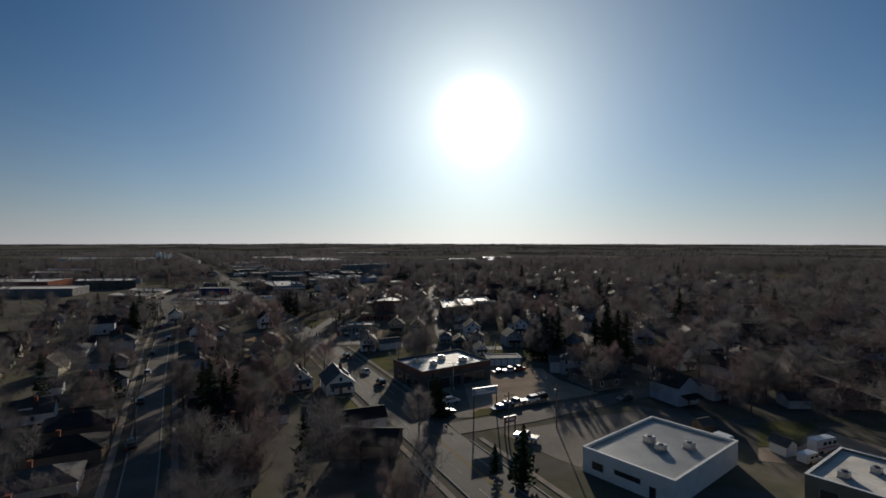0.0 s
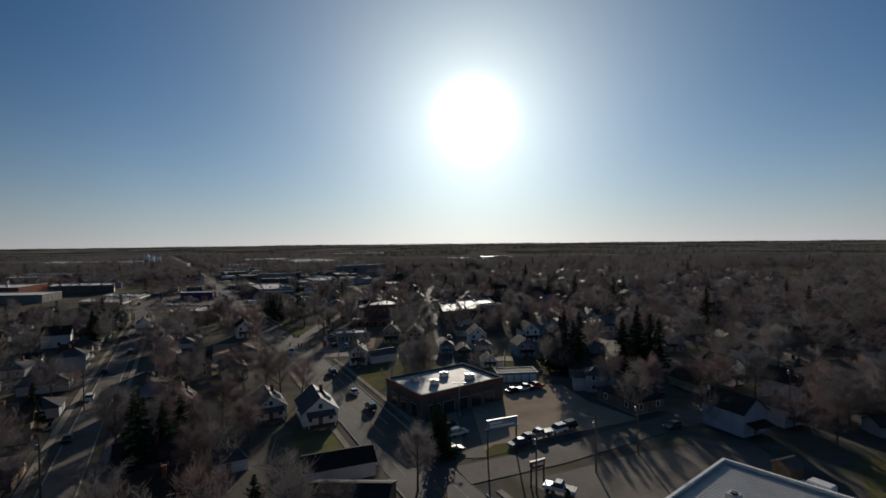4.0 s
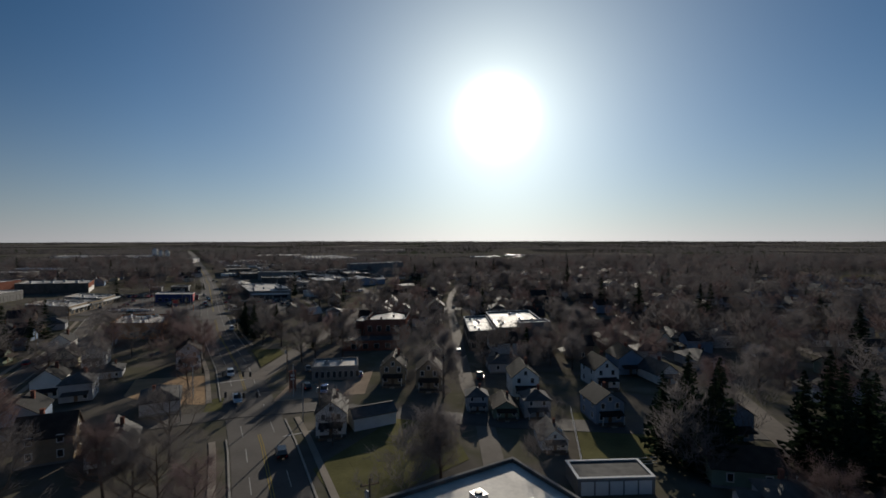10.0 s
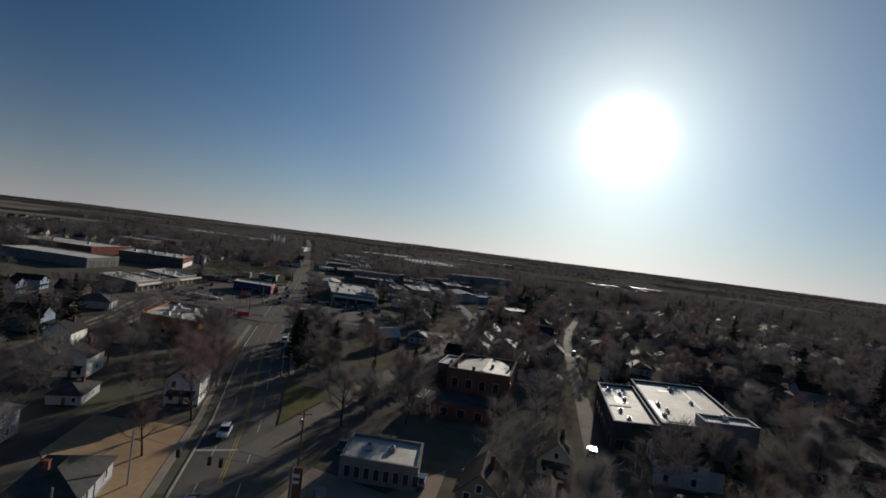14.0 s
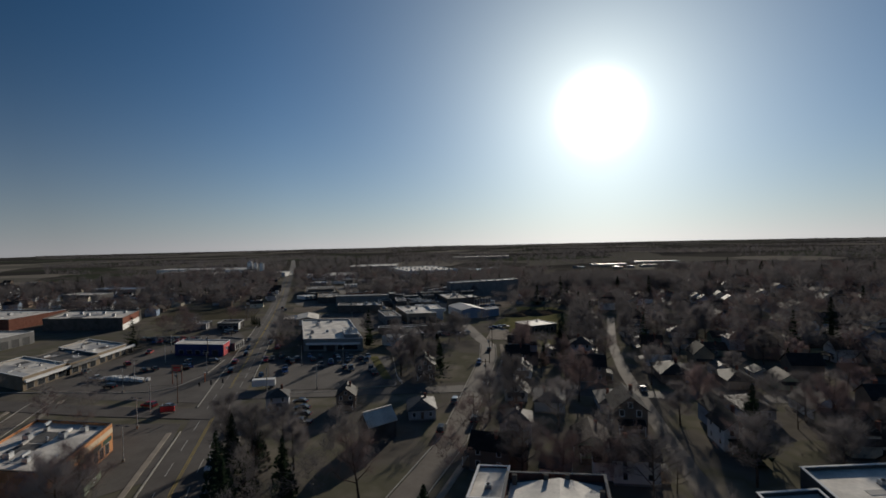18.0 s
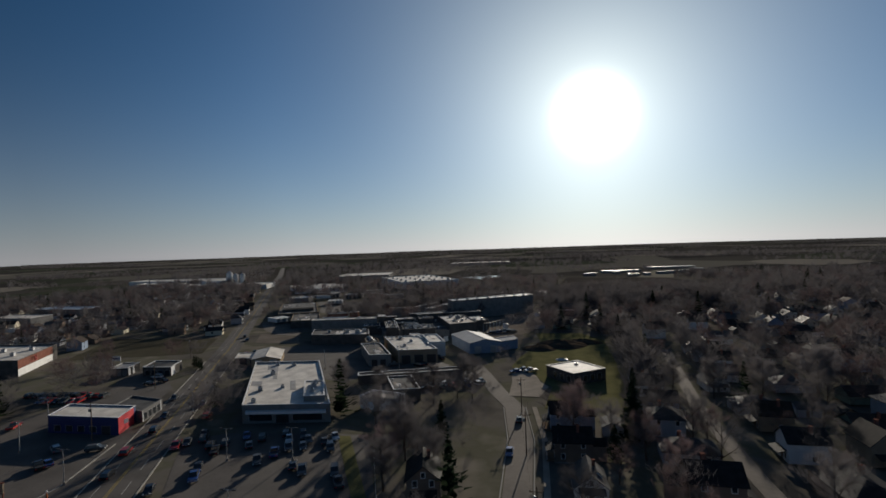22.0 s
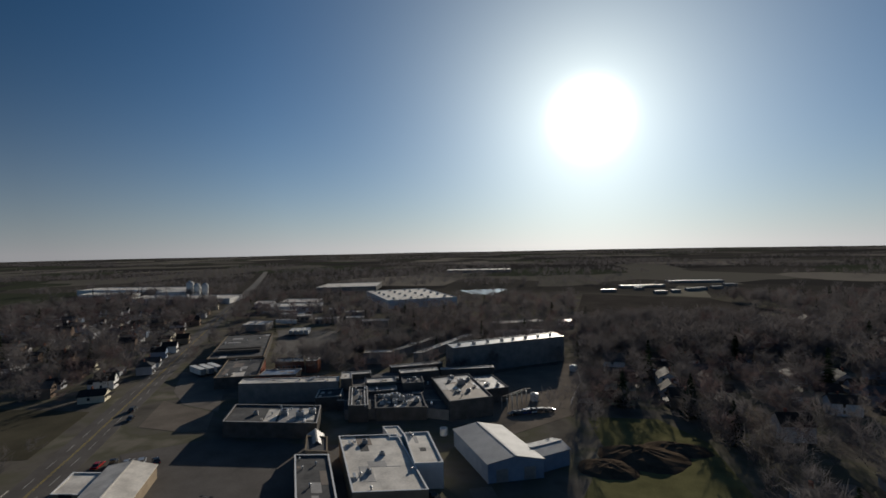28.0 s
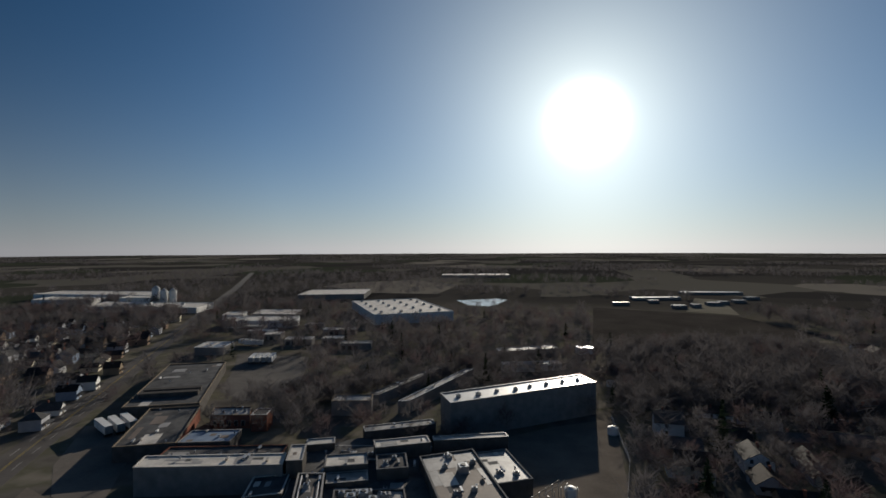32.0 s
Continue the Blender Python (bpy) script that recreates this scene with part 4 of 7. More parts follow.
flat_building("old_factory", "low factory block crowded with ducts and plant", "factory", (-138.6, 541), (-121, 545.6), (-144.6, 556), 4.6, "wall_dark", "roof_dark", 0.4, cap="wall_grey",
              units=[(0.12, 0.85, 1.6), (0.25, 0.7, 2.2), (0.3, 0.9, 1.4), (0.42, 0.78, 2.4), (0.55, 0.62, 2.0), (0.5, 0.9, 1.5), (0.2, 0.45, 1.6), (0.7, 0.8, 1.4), (0.85, 0.5, 1.8), (0.4, 0.4, 1.8), (0.6, 0.3, 1.4)], roof_parts=[(0.62, 0.5, 0.98, 0.97, "roof_grey")])
flat_building("old_factory", "dark-roofed middle block of the factory", "factory", (-136, 564.4), (-128, 567.6), (-139.4, 573.2), 7.0, "wall_dark", "roof_dark", 0.3, cap="wall_grey", units=[(0.3, 0.4, 1.2), (0.6, 0.7, 1.2)])
flat_building("old_factory", "long raised roof with white sunlit surface", "factory", (-140.5, 575.6), (-125.6, 583), (-143, 580.6), 8.0, "wall_dark", "roof_white", 0.15, cap="roof_grey", roof_parts=[(0.1, 0.2, 0.4, 0.8, "roof_grey")])
flat_building("old_factory", "thin white roof strip behind the factory", "factory", (-125.2, 585.4), (-103, 593.4), (-126.4, 588.6), 7.6, "wall_dark", "roof_white", 0.15, cap="roof_grey")
flat_building("old_factory", "wide factory block with brown patched roof", "factory", (-112.6, 545.4), (-98.5, 553.8), (-126.8, 574.8), 7.0, "wall_dark", "roof_brown", 0.3, cap="wall_grey", units=[(0.3, 0.3, 1.0), (0.6, 0.3, 1.3), (0.6, 0.62, 2.6), (0.35, 0.75, 1.2), (0.5, 0.9, 1.4), (0.85, 0.75, 1.3)],
              roof_parts=[(0.02, 0.72, 0.55, 0.98, "roof_grey"), (0.6, 0.8, 0.98, 0.98, "roof_grey")])
flat_building("old_factory", "low grey-roofed side block of the factory", "factory", (-103.6, 566), (-94.5, 571), (-112.4, 583.6), 5.6, "wall_dark", "roof_grey", 0.2, cap="wall_grey", units=[(0.3, 0.3, 1.0), (0.7, 0.2, 1.2)])
flat_building("old_factory", "long grey shed roof in front of the tall factory", "factory", (-150.2, 591.8), (-128.8, 603.6), (-152.8, 596.4), 6.0, "wall_dark", "roof_grey", 0.15, cap="roof_grey")
flat_building("old_factory", "small white-roofed factory shed", "factory", (-164, 577.5), (-156, 581), (-166, 582), 6.0, "wall_dark", "roof_white", 0.15, cap="roof_grey")
flat_building("long_shed", "long narrow pale shed running back from the plant", "shed", (-150.5, 628), (-146, 629.4), (-133.2, 684.6), 5.0, "wall_grey", "roof_grey", 0.15)
flat_building("long_shed", "long narrow dark shed running back from the plant", "shed", (-167, 634), (-161.5, 635.4), (-149.5, 688), 4.6, "wall_grey", "roof_dark", 0.15, cap="wall_grey")
flat_building("plant_room", "small dark plant room behind the factory", "plant room", (-175.6, 619.7), (-160, 623.4), (-178, 627.6), 6.0, "wall_grey", "roof_grey", 0.3, cap="wall_tan")
flat_building("long_shed", "low sheds with blue-grey and white roof bays", "shed", (-309, 704), (-291, 708), (-314, 722), 5.0, "wall_grey", "bluegrey", 0.15, roof_parts=[(0.02, 0.1, 0.2, 0.95, "roof_white"), (0.4, 0.1, 0.55, 0.95, "roof_white")])
flat_building("dairy_plant", "long white processing plant far off", "factory", (-578, 862), (-449, 876), (-592, 906), 6.0, "wall_white", "roof_white", 0.4, units=[(0.2, 0.4, 3), (0.5, 0.5, 4), (0.8, 0.5, 3)])
flat_building("dairy_plant", "white hall of the far processing plant", "factory", (-592, 921), (-556, 929), (-602, 948), 9.0, "wall_white", "roof_white", 0.4)
flat_building("dairy_plant", "low white wing of the far processing plant", "factory", (-705, 906), (-632, 920), (-720, 946), 6.0, "wall_white", "roof_white", 0.4)
flat_building("small_shed", "small shed with bright sunlit roof beyond the plant", "shed", (-73, 754), (-63, 757), (-75, 762), 4.0, "wall_white", "roof_metal", 0.1)
flat_building("long_shed", "far low white-roofed shed row", "shed", (-390, 838), (-371, 842), (-400, 860), 5.0, "wall_white", "roof_white", 0.15)
flat_building("warehouse", "far low white warehouse with long front", "warehouse", (-368, 851), (-326, 856), (-378, 884), 5.0, "wall_grey", "roof_white", 0.15)
flat_building("warehouse", "distant warehouse with white flat roof", "warehouse", (-486, 566), (-447, 567), (-490, 586), 6.0, "wall_grey", "roof_white", 0.3)
flat_building("warehouse", "distant warehouse with dark blue-grey roof", "warehouse", (-516, 618), (-458, 618), (-520, 641), 6.0, "wall_grey", "bluegrey", 0.2)

flat_building("large_store", "large store with stained white roof and dark front", "store", (-143.7, 406.3), (-117.8, 411.5), (-174, 456.6), 5.5, "wall_grey", "roof_white", 0.5, cap="trim",
              roof_parts=[(0.02, 0.4, 0.16, 0.5, "roof_grey"), (0.3, 0.55, 0.36, 0.9, "roof_grey"), (0.55, 0.3, 0.62, 0.5, "roof_grey"), (0.2, 0.8, 0.3, 0.95, "roof_grey")],
              units=[(0.17, 0.3, 1.6), (0.3, 0.68, 1.7), (0.6, 0.9, 1.6), (0.35, 0.92, 1.3), (0.12, 0.08, 1.4), (0.45, 0.35, 1.2)],
              # the last entry lays a darker sheet over most of the left side wall
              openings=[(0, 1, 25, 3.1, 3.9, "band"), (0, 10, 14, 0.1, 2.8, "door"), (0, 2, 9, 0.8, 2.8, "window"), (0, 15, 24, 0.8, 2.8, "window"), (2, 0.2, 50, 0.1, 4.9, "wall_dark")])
flat_building("roof_block", "raised white block with plant on the large store", "roof plant", (-127.5, 413.4), (-121.4, 415), (-136, 429), 1.7, "wall_grey", "roof_white", 0.2, base=5.0, units=[(0.4, 0.3, 1.4), (0.5, 0.6, 1.6), (0.6, 0.85, 1.4)])
flat_building("filling_station", "low filling-station building with dark flat roof and white edge", "filling station", (-223.6, 449.7), (-210.8, 451.1), (-228, 461), 3.8, "wall_dark", "roof_dark", 0.3, openings=row(0, 1, 3, 4, 2.4, 0.6, 2.6, "window") + [(1, 0.3, 4, 0.2, 3.6, "trim")])
flat_building("car_wash", "small grey car wash with white door frames", "car wash", (-238, 447), (-230.6, 449), (-242, 457), 3.4, "wall_dark", "roof_grey", 0.3, openings=row(0, 0.6, 2.4, 3, 1.9, 0.1, 2.6, "shutter") + [(1, 0.4, 2.2, 0.1, 3, "trim"), (1, 4, 5.6, 0.1, 3, "trim")])
flat_building("showroom", "long low showroom with dark flat roof and white end frame", "showroom", (-190, 404.6), (-176, 402.6), (-193.5, 416), 3.4, "wall_grey", "roof_dark", 0.3, cap="wall_grey", openings=row(1, 0.8, 2.6, 4, 2, 0.5, 2.6, "window") + [(1, 0.2, 0.6, 0.1, 3.3, "trim"), (1, 10.6, 11, 0.1, 3.3, "trim")])
flat_building("hall", "modern hall with bright sunlit flat roof above a lawn", "hall", (-47.7, 457.5), (-36.2, 466.6), (-57.4, 468.6), 4.3, "wall_dark", "roof_white", 0.12, cap="roof_white", openings=row(0, 1, 3.2, 4, 2, 1, 3, "window") + row(2, 1.5, 3.6, 3, 2, 1, 3, "window"), units=[(0.7, 0.7, 0.8)])
flat_building("small_shed", "small pale hut behind the workshop", "shed", (-123.4, 513.4), (-118.8, 514.8), (-128.4, 521), 6.0, "wall_white", "roof_white", 0.15)
flat_building("small_shed", "small tan box shed behind the dark-roofed shed", "shed", (-144.6, 502.6), (-138, 503), (-149.6, 512.6), 5.0, "wall_tan", "roof_dark", 0.2, cap="wall_tan")

for x, y, w, d in ((40, 1010, 14, 8), (62, 1024, 10, 7), (84, 1046, 16, 8), (100, 1060, 12, 9), (-20, 1030, 18, 6), (24, 1062, 12, 6), (122, 1078, 14, 8), (150, 1120, 16, 9)):
    flat_building("small_shed", "small far farm building with a pale roof", "shed", (x, y), (x + w, y + 0.2 * w), (x - 0.2 * d, y + d), 3.4, "wall_grey", "roof_metal", 0.1, cap="roof_grey")

# small works and stores between the long hall and the skylit plant
for x, y, w, d, roof in ((-352, 812, 22, 12, "roof_white"), (-333, 788, 16, 9, "roof_grey"), (-316, 768, 20, 10, "roof_white"), (-296, 758, 12, 12, "roof_white"), (-270, 744, 18, 9, "roof_grey"), (-246, 752, 14, 10, "roof_white"), (-226, 738, 20, 8, "roof_grey"), (-262, 786, 24, 10, "roof_white"), (-288, 806, 14, 10, "roof_white")):
    flat_building("small_works", "small far works building with pale flat roof", "workshop", (x, y), (x + w, y + 0.25 * w), (x - 0.25 * d, y + d), 4.2, "wall_grey", roof, 0.2, openings=row(0, 1, 4, 3, 2.6, 0.1, 2.8, "door"))


# ---- houses ----
def gable(w, l, h, rise, over=0.4, thick=0.16):
    """A gabled roof with its ridge along y and real thickness."""
    a, b, y0, y1 = -w / 2 - over, w / 2 + over, -l / 2 - over, l / 2 + over
    dz = rise * over / (w / 2)
    v = []
    for z in (0, thick):
        v += [(a, y0, h - dz + z), (0, y0, h + rise + z), (b, y0, h - dz + z), (a, y1, h - dz + z), (0, y1, h + rise + z), (b, y1, h - dz + z)]
    return v, [(0, 3, 4, 1), (1, 4, 5, 2), (6, 7, 10, 9), (7, 8, 11, 10), (0, 1, 7, 6), (1, 2, 8, 7), (4, 3, 9, 10), (5, 4, 10, 11), (3, 0, 6, 9), (2, 5, 11, 8)]


def hip(w, l, h, rise, over=0.45, thick=0.14):
    a, b = w / 2 + over, l / 2 + over
    r = max(b - a, 0.01)
    dz = rise * over / (w / 2)
    v = [(-a, -b, h - dz), (a, -b, h - dz), (a, b, h - dz), (-a, b, h - dz), (-a, -b, h - dz + thick), (a, -b, h - dz + thick), (a, b, h - dz + thick), (-a, b, h - dz + thick),
         (0, -r, h + rise), (0, r, h + rise)]
    return v, [(3, 2, 1, 0), (0, 1, 5, 4), (1, 2, 6, 5), (2, 3, 7, 6), (3, 0, 4, 7), (4, 5, 8), (5, 6, 9, 8), (6, 7, 9), (7, 4, 8, 9)]


def gable_walls(w, l, h, rise):
    v = [(-w / 2, -l / 2, 0), (w / 2, -l / 2, 0), (w / 2, l / 2, 0), (-w / 2, l / 2, 0), (-w / 2, -l / 2, h), (w / 2, -l / 2, h), (w / 2, l / 2, h), (-w / 2, l / 2, h), (0, -l / 2, h + rise), (0, l / 2, h + rise)]
    return v, [(0, 1, 5, 8, 4), (1, 2, 6, 5), (2, 3, 7, 9, 6), (3, 0, 4, 7), (3, 2, 1, 0), (4, 8, 9, 7), (8, 5, 6, 9)]


def window_on(t, x, y, z, w, h, face):
    """A framed pane on a wall; face 0: towards -y, 1: towards +x, 2: towards -x, 3: towards +y."""
    def lay(s0, s1, z0, z1, p0, p1):
        return {0: box(x + s0, y - p1, z + z0, x + s1, y - p0, z + z1), 3: box(x + s0, y + p0, z + z0, x + s1, y + p1, z + z1),
                1: box(x + p0, y + s0, z + z0, x + p1, y + s1, z + z1), 2: box(x - p1, y + s0, z + z0, x - p0, y + s1, z + z1)}[face]
    f = 0.12
    v = []
    for s0, s1, z0, z1, p in ((-w / 2 - f, w / 2 + f, -f, h + f, 0.004), (-w / 2 - f, w / 2 + f, -f, h + f, 0.08), (-w / 2, w / 2, 0, h, 0.08), (-w / 2, w / 2, 0, h, 0.03)):
        q = lay(s0, s1, z0, z1, p, p + 0.001)[0]
        far = {0: lambda a: a[1] > y - p - 0.0005, 3: lambda a: a[1] < y + p + 0.0005, 1: lambda a: a[0] < x + p + 0.0005, 2: lambda a: a[0] > x - p - 0.0005}[face]
        v += sorted((a for a in q if far(a)), key=lambda a: math.atan2(a[2] - z - h / 2, (a[0] - x) if face in (0, 3) else (a[1] - y)))
    me = mesh_of("window", (v, [(k + i, k + (i + 1) % 4, k + 4 + (i + 1) % 4, k + 4 + i) for k in (0, 4, 8) for i in range(4)] + [(12, 13, 14, 15)]), M["trim"], M["glass"])
    me.polygons[12].material_index = 1
    part("window", me, None, t)


def make_house(label, wall, roof, w=7.5, l=10.0, h=3.0, rise=3.2, storeys=1, shape="gable", porch=True, wing=True, chimney=True, dormer=False, plain=False):
    """A small timber house, front towards -y, standing on the origin."""
    t = thing("house", label, "house")
    if not plain:
        part("foundation", box(-w / 2 - 0.05, -l / 2 - 0.05, -0.2, w / 2 + 0.05, l / 2 + 0.05, 0.45), M["wall_grey"], t)
    part("wall", shifted(gable_walls(w, l, h, rise) if shape == "gable" else box(-w / 2, -l / 2, 0, w / 2, l / 2, h), 0, 0, 0.45), M[wall], t)
    rf = part("roof", shifted(gable(w, l, h, rise) if shape == "gable" else hip(w, l, h, rise), 0, 0, 0.45), M[roof], t)
    if chimney:
        part("chimney", joined(box(w * 0.12, l * 0.1, h + rise * 0.4, w * 0.12 + 0.7, l * 0.1 + 0.7, h + rise + 1.2), box(w * 0.12 - 0.06, l * 0.1 - 0.06, h + rise + 1.2, w * 0.12 + 0.76, l * 0.1 + 0.76, h + rise + 1.32)), M["brick_red"], rf)
    if dormer:
        part("dormer", shifted(joined(gable_walls(2.4, 3.0, 1.3, 0.9)), w * 0.22, -l * 0.05, h + rise * 0.25), M[wall], rf)
        part("dormer_roof", shifted(gable(2.4, 3.0, 1.3, 0.9, 0.2, 0.1), w * 0.22, -l * 0.05, h + rise * 0.25), M[roof], rf)
    if porch:
        p = part("porch_roof", joined(shifted(([(-w * 0.4, -2.2, 2.5), (w * 0.4, -2.2, 2.5), (w * 0.4, 0, 3.1), (-w * 0.4, 0, 3.1), (-w * 0.4, -2.2, 2.62), (w * 0.4, -2.2, 2.62), (w * 0.4, 0, 3.22), (-w * 0.4, 0, 3.22)], box(0, 0, 0, 1, 1, 1)[1]), 0, -l / 2 - 0.01, 0.2)), M[roof], t)
        if not plain:
            part("porch_floor", box(-w * 0.4, -l / 2 - 2.1, 0.0, w * 0.4, -l / 2 - 0.06, 0.5), M["wood"], t)
        for x in () if plain else (-w * 0.37, w * 0.37):
            part("porch_post", box(x - 0.07, -l / 2 - 2.05, 0.5, x + 0.07, -l / 2 - 1.91, 2.7), M["trim"], p)
        if not plain:
            part("porch_step", joined(box(-0.7, -l / 2 - 2.7, 0, 0.7, -l / 2 - 2.12, 0.18), box(-0.7, -l / 2 - 2.4, 0.18, 0.7, -l / 2 - 2.12, 0.34)), M["concrete"], t)
    part("door", joined(box(-0.45, -l / 2 - 0.05, 0.5, 0.45, -l / 2 - 0.004, 2.55)), M["wood"], t)
    for k in range(1 if plain else storeys):
        z = 1.25 + 2.8 * k
        for x in (w * 0.28,) if plain else ((-w * 0.3, w * 0.3) if k == 0 else (-w * 0.25, w * 0.25)):
            window_on(t, x, -l / 2, z, 0.9, 1.3, 0)
        for y in (0.1 * l,) if plain else (-l * 0.28, l * 0.25):
            window_on(t, w / 2, y, z, 0.9, 1.3, 1)
            if not plain:
                window_on(t, -w / 2, y, z, 0.9, 1.3, 2)
    if shape == "gable" and rise > 2.4 and not plain:
        window_on(t, 0, -l / 2, h + 0.9, 0.8, 1.1, 0)
    if wing and not plain:
        part("rear_wing", shifted(gable_walls(w * 0.55, 3.6, h * 0.8, 1.2), 0, l / 2 + 1.79, 0.1), M[wall], t)
        part("wing_roof", shifted(gable(w * 0.55, 3.6, h * 0.8, 1.2, 0.25), 0, l / 2 + 1.85, 0.1), M[roof], t)
    return t


M["shingle_dark"] = mat("dark_shingles", (0.022, 0.021, 0.021), (0.045, 0.043, 0.042), 0.7, 0.68, 6.0, 0.15, spread=0.25, spec=0.04)
M["shingle_grey"] = mat("grey_shingles", (0.062, 0.06, 0.059), (0.12, 0.116, 0.113), 0.7, 0.6, 6.0, 0.15, spread=0.25, spec=0.04)
M["shingle_brown"] = mat("brown_shingles", (0.04, 0.031, 0.026), (0.075, 0.058, 0.047), 0.7, 0.68, 6.0, 0.15, spread=0.25, spec=0.04)
M["wall_cream"] = mat("cream_siding", (0.55, 0.5, 0.38), (0.72, 0.66, 0.52), 0.4, 0.8, 3.0)
M["siding_grey"] = mat("grey_siding", (0.3, 0.31, 0.33), (0.45, 0.46, 0.48), 0.4, 0.8, 3.0)
M["siding_green"] = mat("green_siding", (0.17, 0.2, 0.15), (0.26, 0.3, 0.23), 0.4, 0.8, 3.0)

M["siding_brown"] = mat("brown_siding", (0.16, 0.12, 0.09), (0.25, 0.19, 0.15), 0.4, 0.8, 3.0)
HOUSE_KINDS = (
    ("white two-storey timber house with dark gabled roof and porch", "wall_white", "shingle_dark", 7, 9.5, 5.2, 2.8, 2, "gable", True, True, True, False),
    ("white single-storey house with grey gabled roof and porch", "wall_white", "shingle_grey", 7.5, 10.5, 2.9, 2.9, 1, "gable", True, True, True, True),
    ("tan timber house with steep brown gabled roof", "wall_tan", "shingle_brown", 7, 9, 4.8, 3.2, 2, "gable", True, False, True, False),
    ("blue-grey timber house with dark gabled roof", "bluegrey", "shingle_dark", 7.5, 9.5, 5.0, 2.6, 2, "gable", True, True, True, False),
    ("low grey house with shallow pale hipped roof", "siding_grey", "shingle_grey", 8.5, 12, 2.9, 2.0, 1, "hip", False, False, True, False),
    ("grey house with square hipped roof and porch", "siding_grey", "shingle_grey", 8, 8.6, 5.3, 2.3, 2, "hip", True, True, True, False),
    ("green-grey bungalow with brown gabled roof", "siding_green", "shingle_brown", 8, 11, 2.9, 2.4, 1, "gable", True, False, True, False),
    ("cream house with light weathered roof and rear wing", "wall_cream", "shingle_brown", 7, 11, 3.2, 3.6, 1, "gable", True, True, True, True),
    ("brown low house with broad dark hipped roof", "siding_brown", "shingle_dark", 9, 13, 2.8, 1.9, 1, "hip", False, False, True, False),
    ("brown two-storey house with dark gabled roof", "siding_brown", "shingle_dark", 7, 9.5, 5.0, 2.8, 2, "gable", True, True, True, False),
)
HOUSES = [make_house(*spec) for spec in HOUSE_KINDS]
PLAIN = [make_house(*spec, plain=True) for spec in HOUSE_KINDS]


def make_garage(label, wall, roof):
    t = thing("garage", label, "garage")
    part("wall", gable_walls(5.4, 6.4, 2.5, 1.4), M[wall], t)
    part("roof", gable(5.4, 6.4, 2.5, 1.4, 0.3), M[roof], t)
    part("garage_door", joined(*[box(-1.4, -3.26, 0.06 + 0.5 * i, 1.4, -3.204, 0.52 + 0.5 * i) for i in range(4)]), M["trim"], t)
    part("side_door", box(2.704, -1, 0.05, 2.75, -0.1, 2.05), M["wood"], t)
    return t


GARAGES = [make_garage("small white timber garage with grey gabled roof", "wall_white", "shingle_grey"), make_garage("small grey timber garage with pale roof", "siding_grey", "shingle_grey"),
           make_garage("small tan timber garage with dark roof", "wall_tan", "shingle_dark")]
SPARE = HOUSES + PLAIN + GARAGES

TAKEN = []


def free(x, y, r):
    return all((x - a) ** 2 + (y - b) ** 2 > (r + c) ** 2 for a, b, c in TAKEN)


def take(x, y, r):
    TAKEN.append((x, y, r))


def near_line(line, x, y):
    best = 1e9
    for (ax, ay), (bx, by) in zip(line, line[1:]):
        dx, dy = bx - ax, by - ay
        s = max(0, min(1, ((x - ax) * dx + (y - ay) * dy) / (dx * dx + dy * dy)))
        best = min(best, math.hypot(x - ax - s * dx, y - ay - s * dy))
    return best


def inside(poly, x, y):
    hit = False
    for (ax, ay), (bx, by) in zip(poly, poly[1:] + poly[:1]):
        if (ay > y) != (by > y) and x < (bx - ax) * (y - ay) / (by - ay) + ax:
            hit = not hit
    return hit


CLEAR = [[(18, 50), (66, 50), (90, 96), (62, 128), (14, 112)], [(-12, 120), (-36, 120), (-46, 146), (-24, 146)]]
# ground that carries no houses or trees of its own: the flat-roofed blocks, lots, lawns and yards
FACTORY = [(-150, 540), (-121, 547), (-113, 546), (-127, 575), (-104, 590), (-126, 590), (-152, 592), (-166, 578), (-160, 561)]
OPEN = CLEAR[:1] + [FACTORY, [(-236, 512), (-150, 516), (-150, 565), (-200, 592), (-222, 560)], [(3, 204), (58, 212), (82, 234), (78, 246), (30, 232), (4, 222)], [(-30, 95), (-6, 94), (-11, 118), (-30, 118)], [(-122, 312), (-112, 296), (-90, 312), (-66, 318), (-70, 346), (-88, 366), (-126, 350)], [(-38, 108), (-12, 108), (-14, 128), (-36, 150)], [(-52, 208), (-23, 210), (-25, 248), (-52, 246)], [(-205, 465), (-130, 440), (-98, 470), (-60, 486), (-66, 530), (-95, 548), (-150, 548), (-215, 520)], [(-360, 335), (-222, 335), (-255, 470), (-360, 480)], [(-97, 494), (-66, 500), (-66, 524), (-100, 536), (-114, 524)], [(-200, 474), (-170, 472), (-190, 504), (-204, 500)]]
